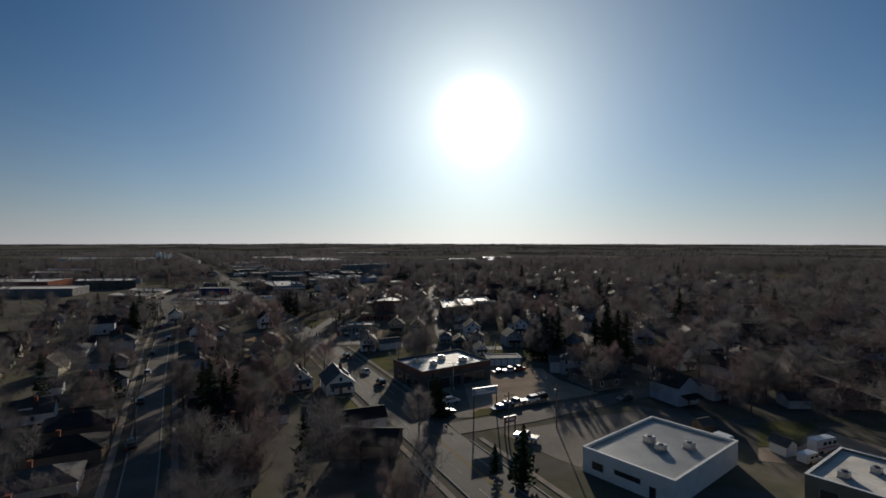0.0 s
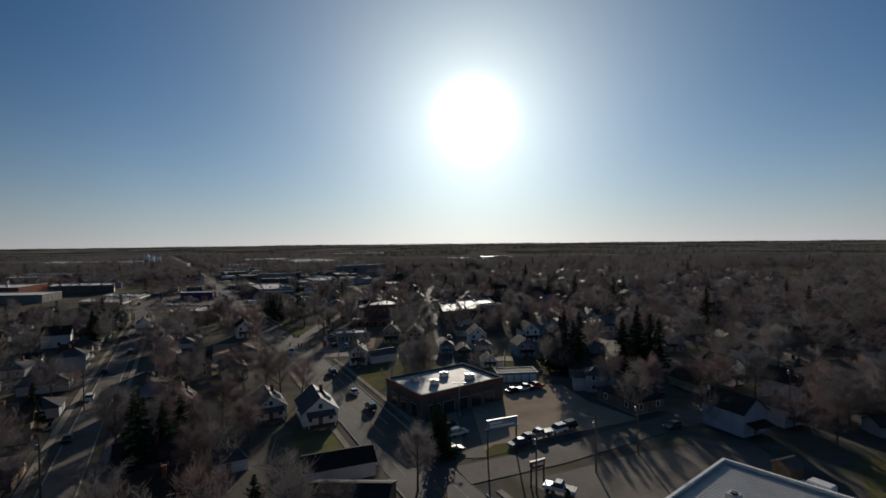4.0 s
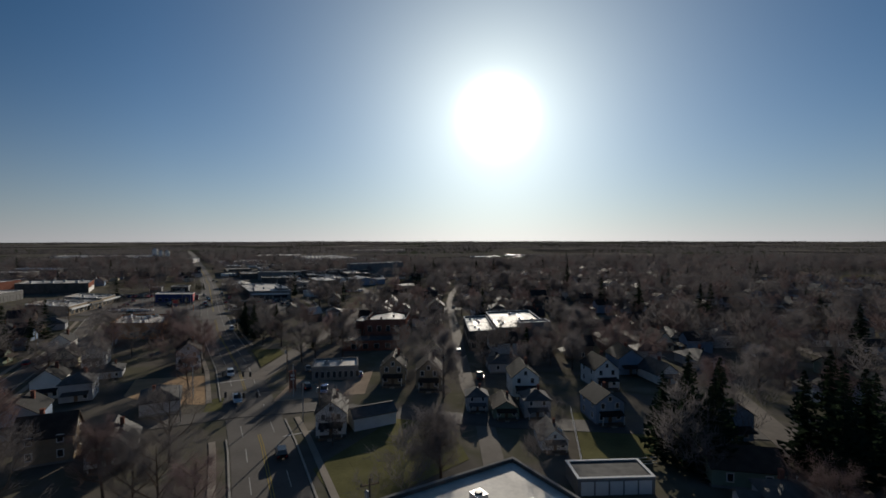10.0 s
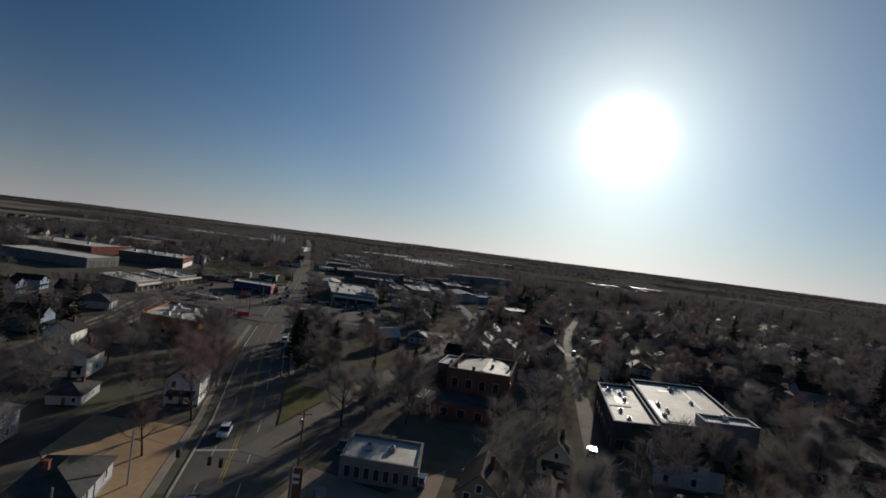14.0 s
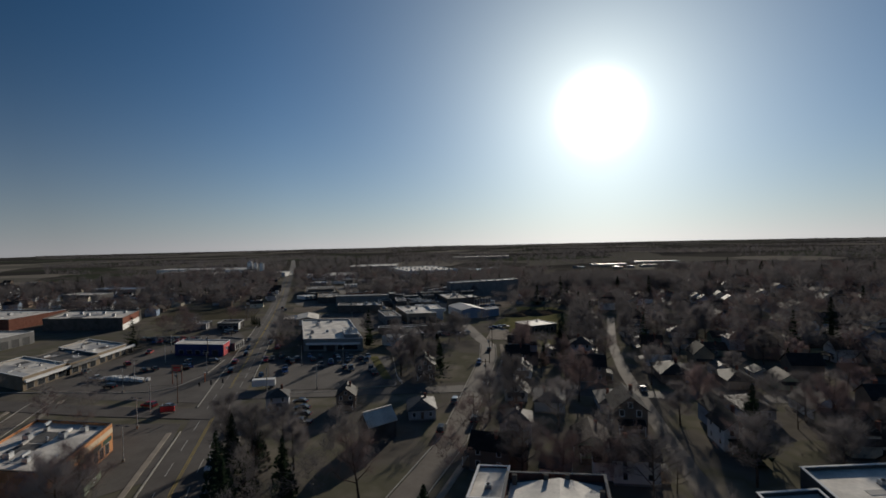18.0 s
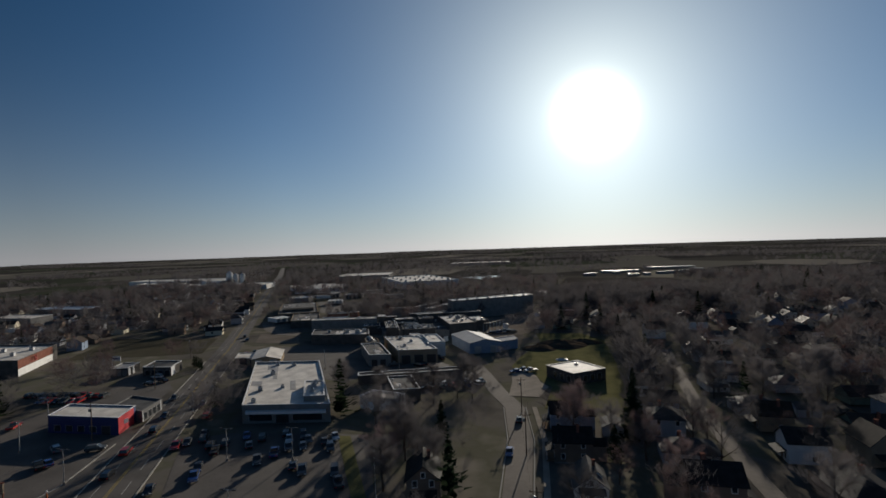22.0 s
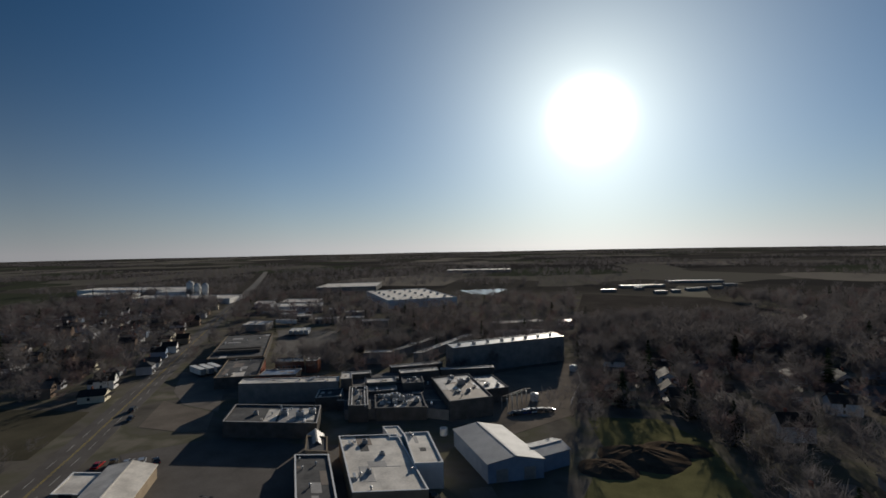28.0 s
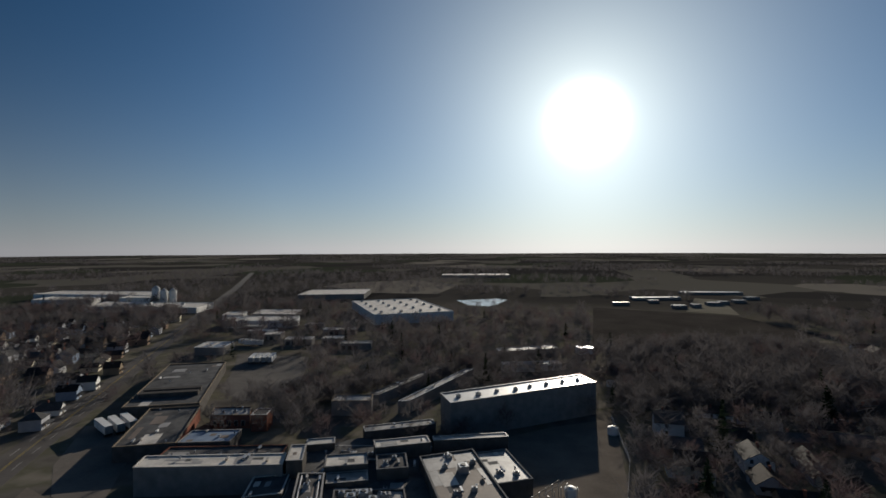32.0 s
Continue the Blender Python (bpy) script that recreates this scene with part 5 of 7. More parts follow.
for ob in list(scene.collection.objects):
    if ob.type == "MESH" and ob.parent is None and ob.name.split(".")[0] in ("parking_lot", "lawn", "dirt_lot", "factory_yard", "church_drive", "forecourt", "pond", "dark_field", "field"):
        n = len(ob.data.vertices) // 2
        OPEN.append([(v.co.x, v.co.y) for v in list(ob.data.vertices)[:n]])
    if ob.type == "EMPTY" and ob not in SPARE and ob.name.split(".")[0] not in ("house", "garage"):
        for c in ob.children:
            if c.name.split(".")[0] == "roof" and len(c.data.vertices) == 8:
                q = [(ob.location.x + c.data.vertices[i].co.x, ob.location.y + c.data.vertices[i].co.y) for i in range(4)]
                mx, my = sum(p[0] for p in q) / 4, sum(p[1] for p in q) / 4
                OPEN.append([(mx + (p[0] - mx) * 1.12 + (2 if p[0] > mx else -2), my + (p[1] - my) * 1.12 + (2 if p[1] > my else -2)) for p in q])


def open_ground(x, y, margin=0.0):
    """True where nothing has been laid out."""
    if any(near_line(line, x, y) < w / 2 + 1.2 + margin for line, w, *_ in ROADS):
        return False
    pts = [(x, y)] if margin == 0 else [(x, y), (x + margin, y), (x - margin, y), (x, y + margin), (x, y - margin)]
    return not any(inside(p, a, b) for p in OPEN for a, b in pts)


rng = random.Random(7)


def put_house(kind, x, y, turn, size=1.0, proto=None):
    """Copies a house; turn: degrees, 0 has its front towards -y."""
    src = proto or (HOUSES if near_line(((0, 0), (-12, 165), (-90, 440)), x, y) < 62 else PLAIN)[kind]
    ob = copy_thing(src, Matrix.Translation((x, y, 0)) @ Matrix.Rotation(radians(turn), 4, "Z") @ Matrix.Diagonal((size, size, size, 1)))
    take(x, y, 6.5 * size if proto is None else 3.6)
    return ob


# houses seen close by: kind, x, y, turn, size
NEAR_HOUSES = (
    (1, -31.4, 142, 24, 1.05), (0, -30.56, 193.8, 12, 0.85), (1, -44, 145, 28, 0.95),
    (2, -22.5, 228.3, 3, 0.95), (2, -12.5, 224.8, 3, 0.95), (5, -0.06, 207.8, 4, 0.62), (6, 6.08, 204.6, 4, 0.7), (5, 13.08, 204.6, 4, 0.72), (1, 13.78, 188.2, 4, 0.66), (3, 27.56, 202.7, 10, 0.85),
    (0, 12, 219.4, 4, 0.95), (0, 33.8, 227.4, 10, 0.95), (3, 44.6, 240.6, 8, 0.95), (1, 51.4, 232, 14, 0.9), (0, 96.5, 261.8, 5, 0.9), (1, 75.5, 280.8, 5, 0.9), (7, -12.4, 251.8, 3, 0.9), (3, 48.92, 194.3, 8, 1.0),
)
NEAR_HOUSES_EAST = (
    (8, 45.5, 149, 24, 1.0), (0, 79.5, 167, 20, 0.95), (0, 87, 151, 25, 0.95), (3, 62, 132.5, 24, 1.0), (5, 74, 136, 24, 0.8), (0, 99.5, 188, 12, 0.8), (0, 113, 199, 12, 0.95), (1, 134, 233, 12, 1.0), (4, 70, 248, 10, 1.0),
    (7, 66.5, 272, 8, 0.95),
)
NEAR_HOUSES_WEST = (
    (3, -77, 153, 28, 0.95), (7, -66, 147, 28, 0.9), (1, -47.5, 145, 208, 0.8), (3, -92.84, 188.7, 28, 0.95), (5, -98.76, 210.2, 28, 0.85), (0, -107.8, 212.1, 28, 0.9), (2, -78.4, 178.4, 118, 0.95), (1, -66.94, 179.3, 28, 0.95),
    (0, -141, 254.8, 28, 0.9), (4, -74.54, 205, 210, 0.95), (0, -119, 241.8, 28, 0.9), (7, -128, 241.8, 28, 0.85), (0, -89.5, 242.6, 28, 0.95), (6, -124, 287.8, 30, 0.7), (4, -105.5, 230.3, 30, 0.7), (0, -69.82, 199.9, 118, 0.85),
)
NEAR_HOUSES_NORTH = (
    (6, -26.4, 325.5, 4, 0.95), (9, -17.2, 341.5, 4, 1.1), (0, 3.8, 334.5, 8, 0.9), (3, 4.8, 346, 8, 0.9), (4, 14.6, 356.5, 8, 0.9), (1, 30.6, 359.1, 8, 0.95), (6, 32.2, 349.5, 98, 0.8), (8, 2, 387, 4, 1.1), (2, 15.4, 407.5, 4, 0.95),
    (1, -46.4, 383.1, 4, 0.85), (1, -46, 359.5, 4, 0.85), (5, -43.1, 329.5, 4, 0.9), (1, -2.8, 459.5, 4, 0.9), (5, -111.8, 337.5, 28, 0.75), (9, -93, 343, 20, 0.75), (4, -70, 341, 20, 0.85),
)
for spec in NEAR_HOUSES + NEAR_HOUSES_EAST + NEAR_HOUSES_WEST + NEAR_HOUSES_NORTH:
    if free(spec[1], spec[2], 1.5):
        put_house(*spec)


FAR_SPOTS = []


def house_row(line, off, step, start=8.0, jitter=1.5, every=0.9):
    """Houses along one side of a street, fronts towards it, with garages behind some."""
    travelled, k = start, 0
    for (ax, ay), (bx, by) in zip(line, line[1:]):
        n = math.dist((ax, ay), (bx, by))
        ux, uy = (bx - ax) / n, (by - ay) / n
        while travelled < n:
            x, y = ax + ux * travelled + uy * off + rng.uniform(-jitter, jitter), ay + uy * travelled - ux * off + rng.uniform(-jitter, jitter)
            travelled += step * rng.uniform(0.85, 1.2)
            if rng.random() > every or not free(x, y, 6.0) or not open_ground(x, y, 5.0):
                continue
            turn = math.degrees(math.atan2(uy, ux)) + (180 if off > 0 else 0)
            if near_line(((0, 0), (-12, 165), (-90, 440)), x, y) > 150:
                FAR_SPOTS.append((x, y, turn, rng.uniform(0.85, 1.02)))
                take(x, y, 6)
                continue
            put_house(rng.choice((0, 1, 2, 3, 4, 4, 5, 6, 6, 7, 8, 8, 9, 9)), x, y, turn + rng.uniform(-3, 3), rng.uniform(0.85, 1.02))
            gx, gy = x + uy * (off / abs(off)) * 13, y - ux * (off / abs(off)) * 13
            if rng.random() < 0.3 and free(gx, gy, 3.2) and open_ground(gx, gy, 3.0):
                put_house(0, gx, gy, turn + rng.choice((0, 90)), rng.uniform(0.85, 1.05), GARAGES[rng.randrange(3)])
        travelled -= n


for line, a in ((ELM, 13.5), (CROSS_N, 14), (SCHOOL_ST, 13), (BRANCH, 13), (CROSS_A, 14), (EAST_ST, 13), (FAR_ST, 14), (CROSS_M, 14)):
    for side in (1,) if line is BRANCH else (-1, 1):
        house_row(line, side * a, 12.8 if line is ELM else 15.5)
WEST_ST = [(-60, 20), (-150, 185), (-230, 330)]
house_row(WEST_ST, 12, 13.5)
house_row(WEST_ST, -12, 14)
for x in (30, 88, 150, 175):
    house_row([(x, 175), (x - 8, 300), (x - 22, 470)], 10, 19)
    house_row([(x, 180), (x - 8, 300), (x - 22, 470)], -10, 20)
for k, x, y, turn in ((5, -277.4, 583, 120), (1, -287.5, 597, 120), (3, -299.7, 615, 120), (0, -305, 629, 120), (2, -318.5, 655, 120), (4, -292, 579, 30)):
    put_house(k, x, y, turn, 0.82)
for k in range(9):
    x, y = -322 - 44 * k, 600 - 10 * k
    for side in (-11, 11):
        house_row([(x, y - 60), (x - 150, y + 200)], side, 15.5, every=0.85)
for k in range(7):
    for side in (-11, 11):
        house_row([(-250 - 48 * k, 130 + 6 * k), (-340 - 48 * k, 330 + 6 * k)], side, 16, every=0.85)
for k in range(8):
    for side in (-11, 11):
        house_row([(20 + 46 * k, 455 + 10 * k), (4 + 46 * k, 560 + 12 * k)] if k < 3 else [(20 + 46 * k, 130 + 20 * k), (4 + 46 * k, 780)], side, 17, every=0.75)

for k in range(6):
    for side in (-9, 9):
        house_row([(-42 + 36 * k, 568), (-38 + 36 * k, 655)], side, 14.5, every=0.85)
for k in range(4):
    for side in (-9, 9):
        house_row([(60 + 40 * k, 700), (66 + 40 * k, 800)], side, 15, every=0.7)

west = cut(HWY, 528, 860)
for off in (-17, -40, -58, -84, -104, -130):
    house_row([west[i] for i in range(0, len(west), 8)], off, 14.5, jitter=4.0, every=0.8)


def far_houses():
    """The farther houses of the town in one sheet of real little houses: walls, roof, porch, chimney and dark panes."""
    v, f, m = [], [], []
    mats = [M[k] for k in ("wall_white", "siding_grey", "wall_cream", "bluegrey", "siding_brown", "shingle_dark", "shingle_grey", "shingle_brown", "glass", "brick_red")]

    def add(geo, k, at):
        q = len(v)
        v.extend(tuple(at @ Vector(p)) for p in geo[0])
        f.extend(tuple(i + q for i in s) for s in geo[1])
        m.extend([k] * len(geo[1]))

    for x, y, turn, size in FAR_SPOTS:
        at = Matrix.Translation((x, y, 0)) @ Matrix.Rotation(radians(turn + rng.choice((0, 0, 90))), 4, "Z") @ Matrix.Scale(size, 4)
        w, l, h, rise = rng.uniform(6.5, 8.5), rng.uniform(8.5, 12), rng.choice((2.9, 3.1, 4.6, 5.2)), rng.uniform(1.8, 3.2)
        wall, roof = rng.choice((0, 1, 1, 2, 3, 4, 4, 4)), rng.choice((5, 5, 6, 7))
        add(gable_walls(w, l, h, rise), wall, at)
        add(gable(w, l, h, rise, 0.35), roof, at)
        add(box(-w * 0.4, -l / 2 - 2, 2.4, w * 0.4, -l / 2 - 0.02, 2.6), roof, at)
        if rng.random() < 0.5:
            add(box(w * 0.12, 0.8, h + rise * 0.4, w * 0.12 + 0.7, 1.5, h + rise + 1.0), 9, at)
        if rng.random() < 0.5:
            ww = rng.uniform(3.5, 5)
            place = at @ Matrix.Translation((w * 0.3, l / 2 + rng.uniform(0, 5), 0)) @ Matrix.Rotation(radians(rng.choice((0, 90))), 4, "Z")
            add(gable_walls(ww, 5.4, 2.5, 1.3), rng.choice((0, wall)), place)
            add(gable(ww, 5.4, 2.5, 1.3, 0.25), roof, place)
        for z in (1.1,) if h < 4 else (1.1, 3.6):
            for s in (-1, 1):
                add(([(s * w * 0.27 - 0.5, -l / 2 - 0.02, z), (s * w * 0.27 + 0.5, -l / 2 - 0.02, z), (s * w * 0.27 + 0.5, -l / 2 - 0.02, z + 1.3), (s * w * 0.27 - 0.5, -l / 2 - 0.02, z + 1.3)], [(0, 1, 2, 3)]), 8, at)
                add(([(s * (w / 2 + 0.02), -s * 0.5 + 1, z), (s * (w / 2 + 0.02), s * 0.5 + 1, z), (s * (w / 2 + 0.02), s * 0.5 + 1, z + 1.3), (s * (w / 2 + 0.02), -s * 0.5 + 1, z + 1.3)], [(0, 1, 2, 3)]), 8, at)
    me = mesh_of("far_houses", (v, f), *mats)
    me.polygons.foreach_set("material_index", m)
    tagged(new("far_houses", me), "small timber houses of the farther streets with pale walls and grey roofs", "houses", "", "stuff")


far_houses()
for ob in SPARE:
    for o in list(ob.children_recursive) + [ob]:
        bpy.data.objects.remove(o)


# ---- trees ----
def bare_tree(seed, height, spread, twigs, thick=1.0):
    """Trunk and limbs, and the fine crown of twigs, of a leafless tree on the origin."""
    r = random.Random(seed)
    wood, rods = [], []
    reach = height * 0.4 * spread
    bend = Vector((r.uniform(-0.06, 0.06), r.uniform(-0.06, 0.06), 0)) * height
    stem = [Vector((0, 0, -0.2)), Vector((0, 0, height * 0.24)) + bend * 0.3, Vector((0, 0, height * 0.55)) + bend * 0.8, Vector((0, 0, height * 0.86)) + bend]
    for i in range(3):
        wood.append(tube(stem[i], stem[i + 1], height * 0.02 * (1 - 0.3 * i), height * 0.02 * (0.7 - 0.3 * i) + 0.01, 6))
    rods.append((stem[2], stem[3]))
    for i in range(11):
        z = 0.2 + 0.6 * i / 11 + r.uniform(-0.03, 0.03)
        a = i * 2.4 + r.uniform(-0.5, 0.5)
        out = reach * (1.0 - 0.75 * max(z - 0.35, 0) / 0.55) * r.uniform(0.65, 1.15)
        p = Vector((0, 0, height * z)) + bend * z
        q = p + Vector((math.cos(a) * out * 0.6, math.sin(a) * out * 0.6, out * r.uniform(0.35, 0.7)))
        e = q + Vector((math.cos(a + r.uniform(-0.5, 0.5)) * out * 0.5, math.sin(a + r.uniform(-0.5, 0.5)) * out * 0.5, out * r.uniform(0.3, 0.75)))
        wood += [tube(p, q, height * 0.008 * (1.2 - z), height * 0.005 * (1.2 - z), 5), tube(q, e, height * 0.0045 * (1.2 - z), 0.012, 4)]
        rods += [(p.lerp(q, 0.5), q), (q, e), (q, e)]
        for k in range(3):
            u = p.lerp(q, r.uniform(0.4, 1.0)) if k < 2 else q.lerp(e, 0.5)
            d = Vector((math.cos(a + r.uniform(-1.4, 1.4)), math.sin(a + r.uniform(-1.4, 1.4)), r.uniform(0.1, 1.1))).normalized() * out * r.uniform(0.35, 0.65)
            wood.append(tube(u, u + d, height * 0.0025, 0.01, 3))
            rods += [(u + d * 0.3, u + d), (u + d * 0.5, u + d)]
    v, f = [], []
    for i in range(twigs):
        p, q = rods[r.randrange(len(rods))]
        way = ((q - p).normalized() * 0.7 + Vector((r.uniform(-1, 1), r.uniform(-1, 1), r.uniform(-0.4, 1.0)))).normalized()
        b = p.lerp(q, r.random()) + Vector((r.gauss(0, 1), r.gauss(0, 1), r.gauss(0, 1))) * height * 0.03
        w = way.orthogonal().normalized() * height * r.uniform(0.0012, 0.0026) * thick
        k = len(v)
        v += [tuple(b - w), tuple(b + w), tuple(b + way * height * r.uniform(0.06, 0.15))]
        f += [(k, k + 1, k + 2)]
    return mesh_of("trunk", joined(*wood), M["bark"]), (v, f)


def conifer(seed, height, width, n):
    r = random.Random(seed)
    v, f = [], []
    for i in range(n):
        t = (i / n) ** 0.8
        z = height * (0.06 + 0.92 * t)
        reach = width * (1 - t) ** 0.85 * r.uniform(0.7, 1.1) + 0.15
        a = r.uniform(0, 2 * math.pi)
        c, s = math.cos(a), math.sin(a)
        drop = reach * r.uniform(0.15, 0.5)
        w = 0.16 * reach + 0.18
        k = len(v)
        for q in range(3):
            u0, u1 = q / 3, (q + 1) / 3
            zz = lambda u: z - drop * u + 0.25 * reach * u * u
            v += [(c * reach * u0 - s * w * (1.1 - u0), s * reach * u0 + c * w * (1.1 - u0), zz(u0) - 0.15 * w), (c * reach * u0 + s * w * (1.1 - u0), s * reach * u0 - c * w * (1.1 - u0), zz(u0) - 0.15 * w),
                  (c * reach * u1, s * reach * u1, zz(u1) + 0.1), (c * reach * (u0 + 0.12) + s * w * 1.5, s * reach * (u0 + 0.12) - c * w * 1.5, zz(u0) - 0.45 * w), (c * reach * (u0 + 0.12) - s * w * 1.5, s * reach * (u0 + 0.12) + c * w * 1.5, zz(u0) - 0.45 * w)]
            m = k + 5 * q
            f += [(m, m + 1, m + 2), (m + 1, m + 3, m + 2), (m, m + 2, m + 4)]
    return mesh_of("trunk", tube((0, 0, -0.2), (0, 0, height * 0.95), height * 0.016, 0.04, 7), M["bark"]), (v, f)


TREES = []
for i, (hh, sp, tw, mt, lab) in enumerate(((13, 0.8, 3100, "twig", "tall leafless tree with a broad grey-brown crown"), (11, 1.0, 2800, "twig", "spreading leafless tree with fine grey twigs"),
                                           (15, 0.65, 3300, "twig", "tall slender leafless tree"), (9, 0.95, 2700, "twig_red", "budding tree with a reddish-brown crown"), (12, 0.9, 3100, "twig_red", "leafless maple with reddish budding crown"),
                                           (7, 0.95, 2000, "twig", "small leafless garden tree"))):
    trunk, crown = bare_tree(11 + i, hh, sp, tw)
    fine = bare_tree(11 + i, hh, sp, tw * 2, 0.5)[1]
    TREES.append((trunk, mesh_of("crown", fine, M[mt]), lab, hh, crown))
FIRS = []
for i, (hh, wd, n, lab) in enumerate(((13, 3.4, 150, "dark green spruce with drooping branches"), (17, 4.2, 190, "tall dark green pine"), (9, 2.4, 120, "small dark green spruce"))):
    trunk, crown = conifer(40 + i, hh, wd, n)
    FIRS.append((trunk, mesh_of("crown", crown, M["needle"]), lab, hh, crown))


def put_tree(kind, x, y, size, evergreen=False):
    trunk, crown, label, *_ = (FIRS if evergreen else TREES)[kind]
    m = Matrix.Translation((x, y, 0)) @ Matrix.Rotation(rng.uniform(0, 6.28), 4, "Z") @ Matrix.Diagonal((size, size, size * rng.uniform(0.9, 1.1), 1))
    t = thing("conifer" if evergreen else "tree", label, "tree", m)
    part("trunk", trunk, None, t)
    part("crown", crown, None, t)
    take(x, y, 1.0)


# conifers that stand out: kind, x, y, size
for k, x, y, s in ((0, 14, 87, 0.95), (2, 9.5, 92, 0.6), (1, 35.4, 179, 1.15), (1, 39, 177, 1.1), (1, 33, 183, 1.05), (1, 38, 184, 1.15), (1, 42, 181, 1.1), (1, 57, 173, 1.2), (1, 62, 175, 1.2), (1, 60, 180, 1.15), (1, 55, 179, 1.1), (1, 66, 178, 1.0),
                   (0, -2, 121, 0.8), (1, -2.9, 122.2, 0.6), (1, -1, 119.9, 0.58), (1, -52, 108, 1.05), (1, -55, 111, 0.95), (1, -50.5, 112, 0.9), (1, -98, 300, 0.7), (1, -94.5, 303, 0.72), (1, -101.5, 304, 0.65), (1, -138, 218, 0.9), (1, -142, 222, 0.85), (1, -146, 228, 0.95), (0, -90, 132, 1.0), (0, -73, 158, 0.9), (1, -86, 282, 0.8), (1, -92, 288, 0.85), (1, -80, 290, 0.8), (0, -90, 294, 0.7), (0, -52, 283, 0.9), (1, -33, 420, 0.9), (1, -34, 412, 1.0)):
    put_tree(k, x, y, s, True)
for k, x, y, s in ((1, -52, 572, 0.9), (1, -31, 562, 1.0), (1, -24, 542, 0.85), (2, -205, 462, 0.6), (2, -208, 464, 0.6), (2, -211, 466, 0.6), (2, -214, 468, 0.6), (1, 120, 250, 1.1), (1, 95, 300, 1.2), (1, 84, 340, 1.1)):
    put_tree(k, x, y, s, True)
put_tree(1, -58, 268, 0.6, True)
for k, x, y, s in ((4, -93, 247, 1.15), (4, -90, 252, 1.1), (4, -97, 252, 1.1), (0, -100, 303, 1.1), (0, -94, 301, 1.1), (2, -106, 309, 1.0), (0, -92, 309, 1.0), (4, -65, 138, 1.0), (4, -52, 138, 1.05), (0, -71, 132, 1.0), (4, -76, 219, 0.9),
                   (0, -5.7, 108, 0.85), (0, -60, 122, 1.0), (4, -55, 128, 1.0), (0, -48, 122, 0.9), (4, -42, 128, 0.8), (2, -50, 160, 0.9), (4, -58, 165, 1.0)):
    put_tree(k, x, y, s)
for k, x, y, s in ((3, 45, 158, 1.1), (4, 52, 152, 1.0), (3, 62, 146, 1.2), (4, 70, 152, 1.0), (3, 66, 160, 1.1), (3, 90, 146, 1.1), (0, 78, 150, 1.0), (0, -112, 436, 0.8), (2, -86, 450, 0.95), (0, -80, 436, 0.8), (0, -100, 436, 0.9), (2, -92, 432, 0.9), (1, -104, 412, 0.9), (0, -96, 408, 0.9), (0, -90, 396, 1.0), (1, -84, 388, 0.9), (0, -78, 380, 0.9), (2, -88, 376, 0.9)):
    put_tree(k, x, y, s)
# trees close to the flight, one by one
count = 0
for _ in range(2600):
    x, y = rng.uniform(-150, 125), rng.uniform(60, 470)
    if near_line(HWY, x, y) < 9.5 or not free(x, y, 0.6) or not open_ground(x, y, 1.5):
        continue
    if any((x - a) ** 2 + (y - b) ** 2 < 16 for a, b, c in TAKEN[-260:]):
        continue
    if x < -45 and y < 270 and rng.random() < 0.5:
        continue
    evergreen = rng.random() < 0.05
    put_tree(rng.randrange(3) if evergreen else rng.choice((0, 0, 1, 1, 2, 3, 4, 5, 5)), x, y, rng.uniform(0.75, 1.25), evergreen)
    count += 1
    if count > 215:
        break


def thinned(geo, keep, r, grow=1.45):
    """A lighter copy of a crown: a random share of its sprays, each a little wider."""
    v, f = geo
    per = 3 if len(f) * 3 == len(v) else 15
    out_v, out_f = [], []
    for i in range(0, len(v), per):
        if r.random() > keep:
            continue
        k = len(out_v)
        c = np.mean(v[i:i + per], axis=0)
        out_v += [tuple(c + (np.array(p) - c) * grow) for p in v[i:i + per]]
        out_f += [(k, k + 1, k + 2)] if per == 3 else [tuple(q + k for q in t) for t in ((0, 1, 2), (1, 3, 2), (0, 2, 4), (5, 6, 7), (10, 11, 12))]
    return np.array(out_v, dtype=np.float64), np.array(out_f, dtype=np.int64)


def scatter(name, label, shapes, spots, material):
    """Many far trees in one mesh. spots: x, y, z, size, which."""
    vs, fs, k = [], [], 0
    for x, y, z, size, which in spots:
        v, f = shapes[which % len(shapes)]
        a = rng.uniform(0, 6.28)
        c, s = math.cos(a) * size, math.sin(a) * size
        w = np.empty_like(v)
        w[:, 0], w[:, 1], w[:, 2] = x + v[:, 0] * c - v[:, 1] * s, y + v[:, 0] * s + v[:, 1] * c, z + v[:, 2] * size
        vs.append(w)
        fs.append(f + k)
        k += len(v)
    v, f = np.concatenate(vs), np.concatenate(fs)
    me = bpy.data.meshes.new(name)
    me.vertices.add(len(v))
    me.vertices.foreach_set("co", v.astype(np.float32).ravel())
    me.loops.add(len(f) * 3)
    me.loops.foreach_set("vertex_index", f.astype(np.int32).ravel())
    me.polygons.add(len(f))
    me.polygons.foreach_set("loop_start", np.arange(0, len(f) * 3, 3, dtype=np.int32))
    me.update()
    me.materials.append(material)
    return tagged(new(name, me), label, "trees", "", "stuff")


keeper = random.Random(5)
LIGHT = [thinned(TREES[i][4], 0.058, keeper, 2.7) for i in range(6)]
CLOSE = [thinned(TREES[i][4], 0.24, keeper, 1.3) for i in range(6)]
FAINT = [thinned(TREES[i][4], 0.023, keeper, 4.2) for i in range(6)]
LIGHT_FIR = [thinned(FIRS[i][4], 0.3, keeper, 1.9) for i in range(3)]
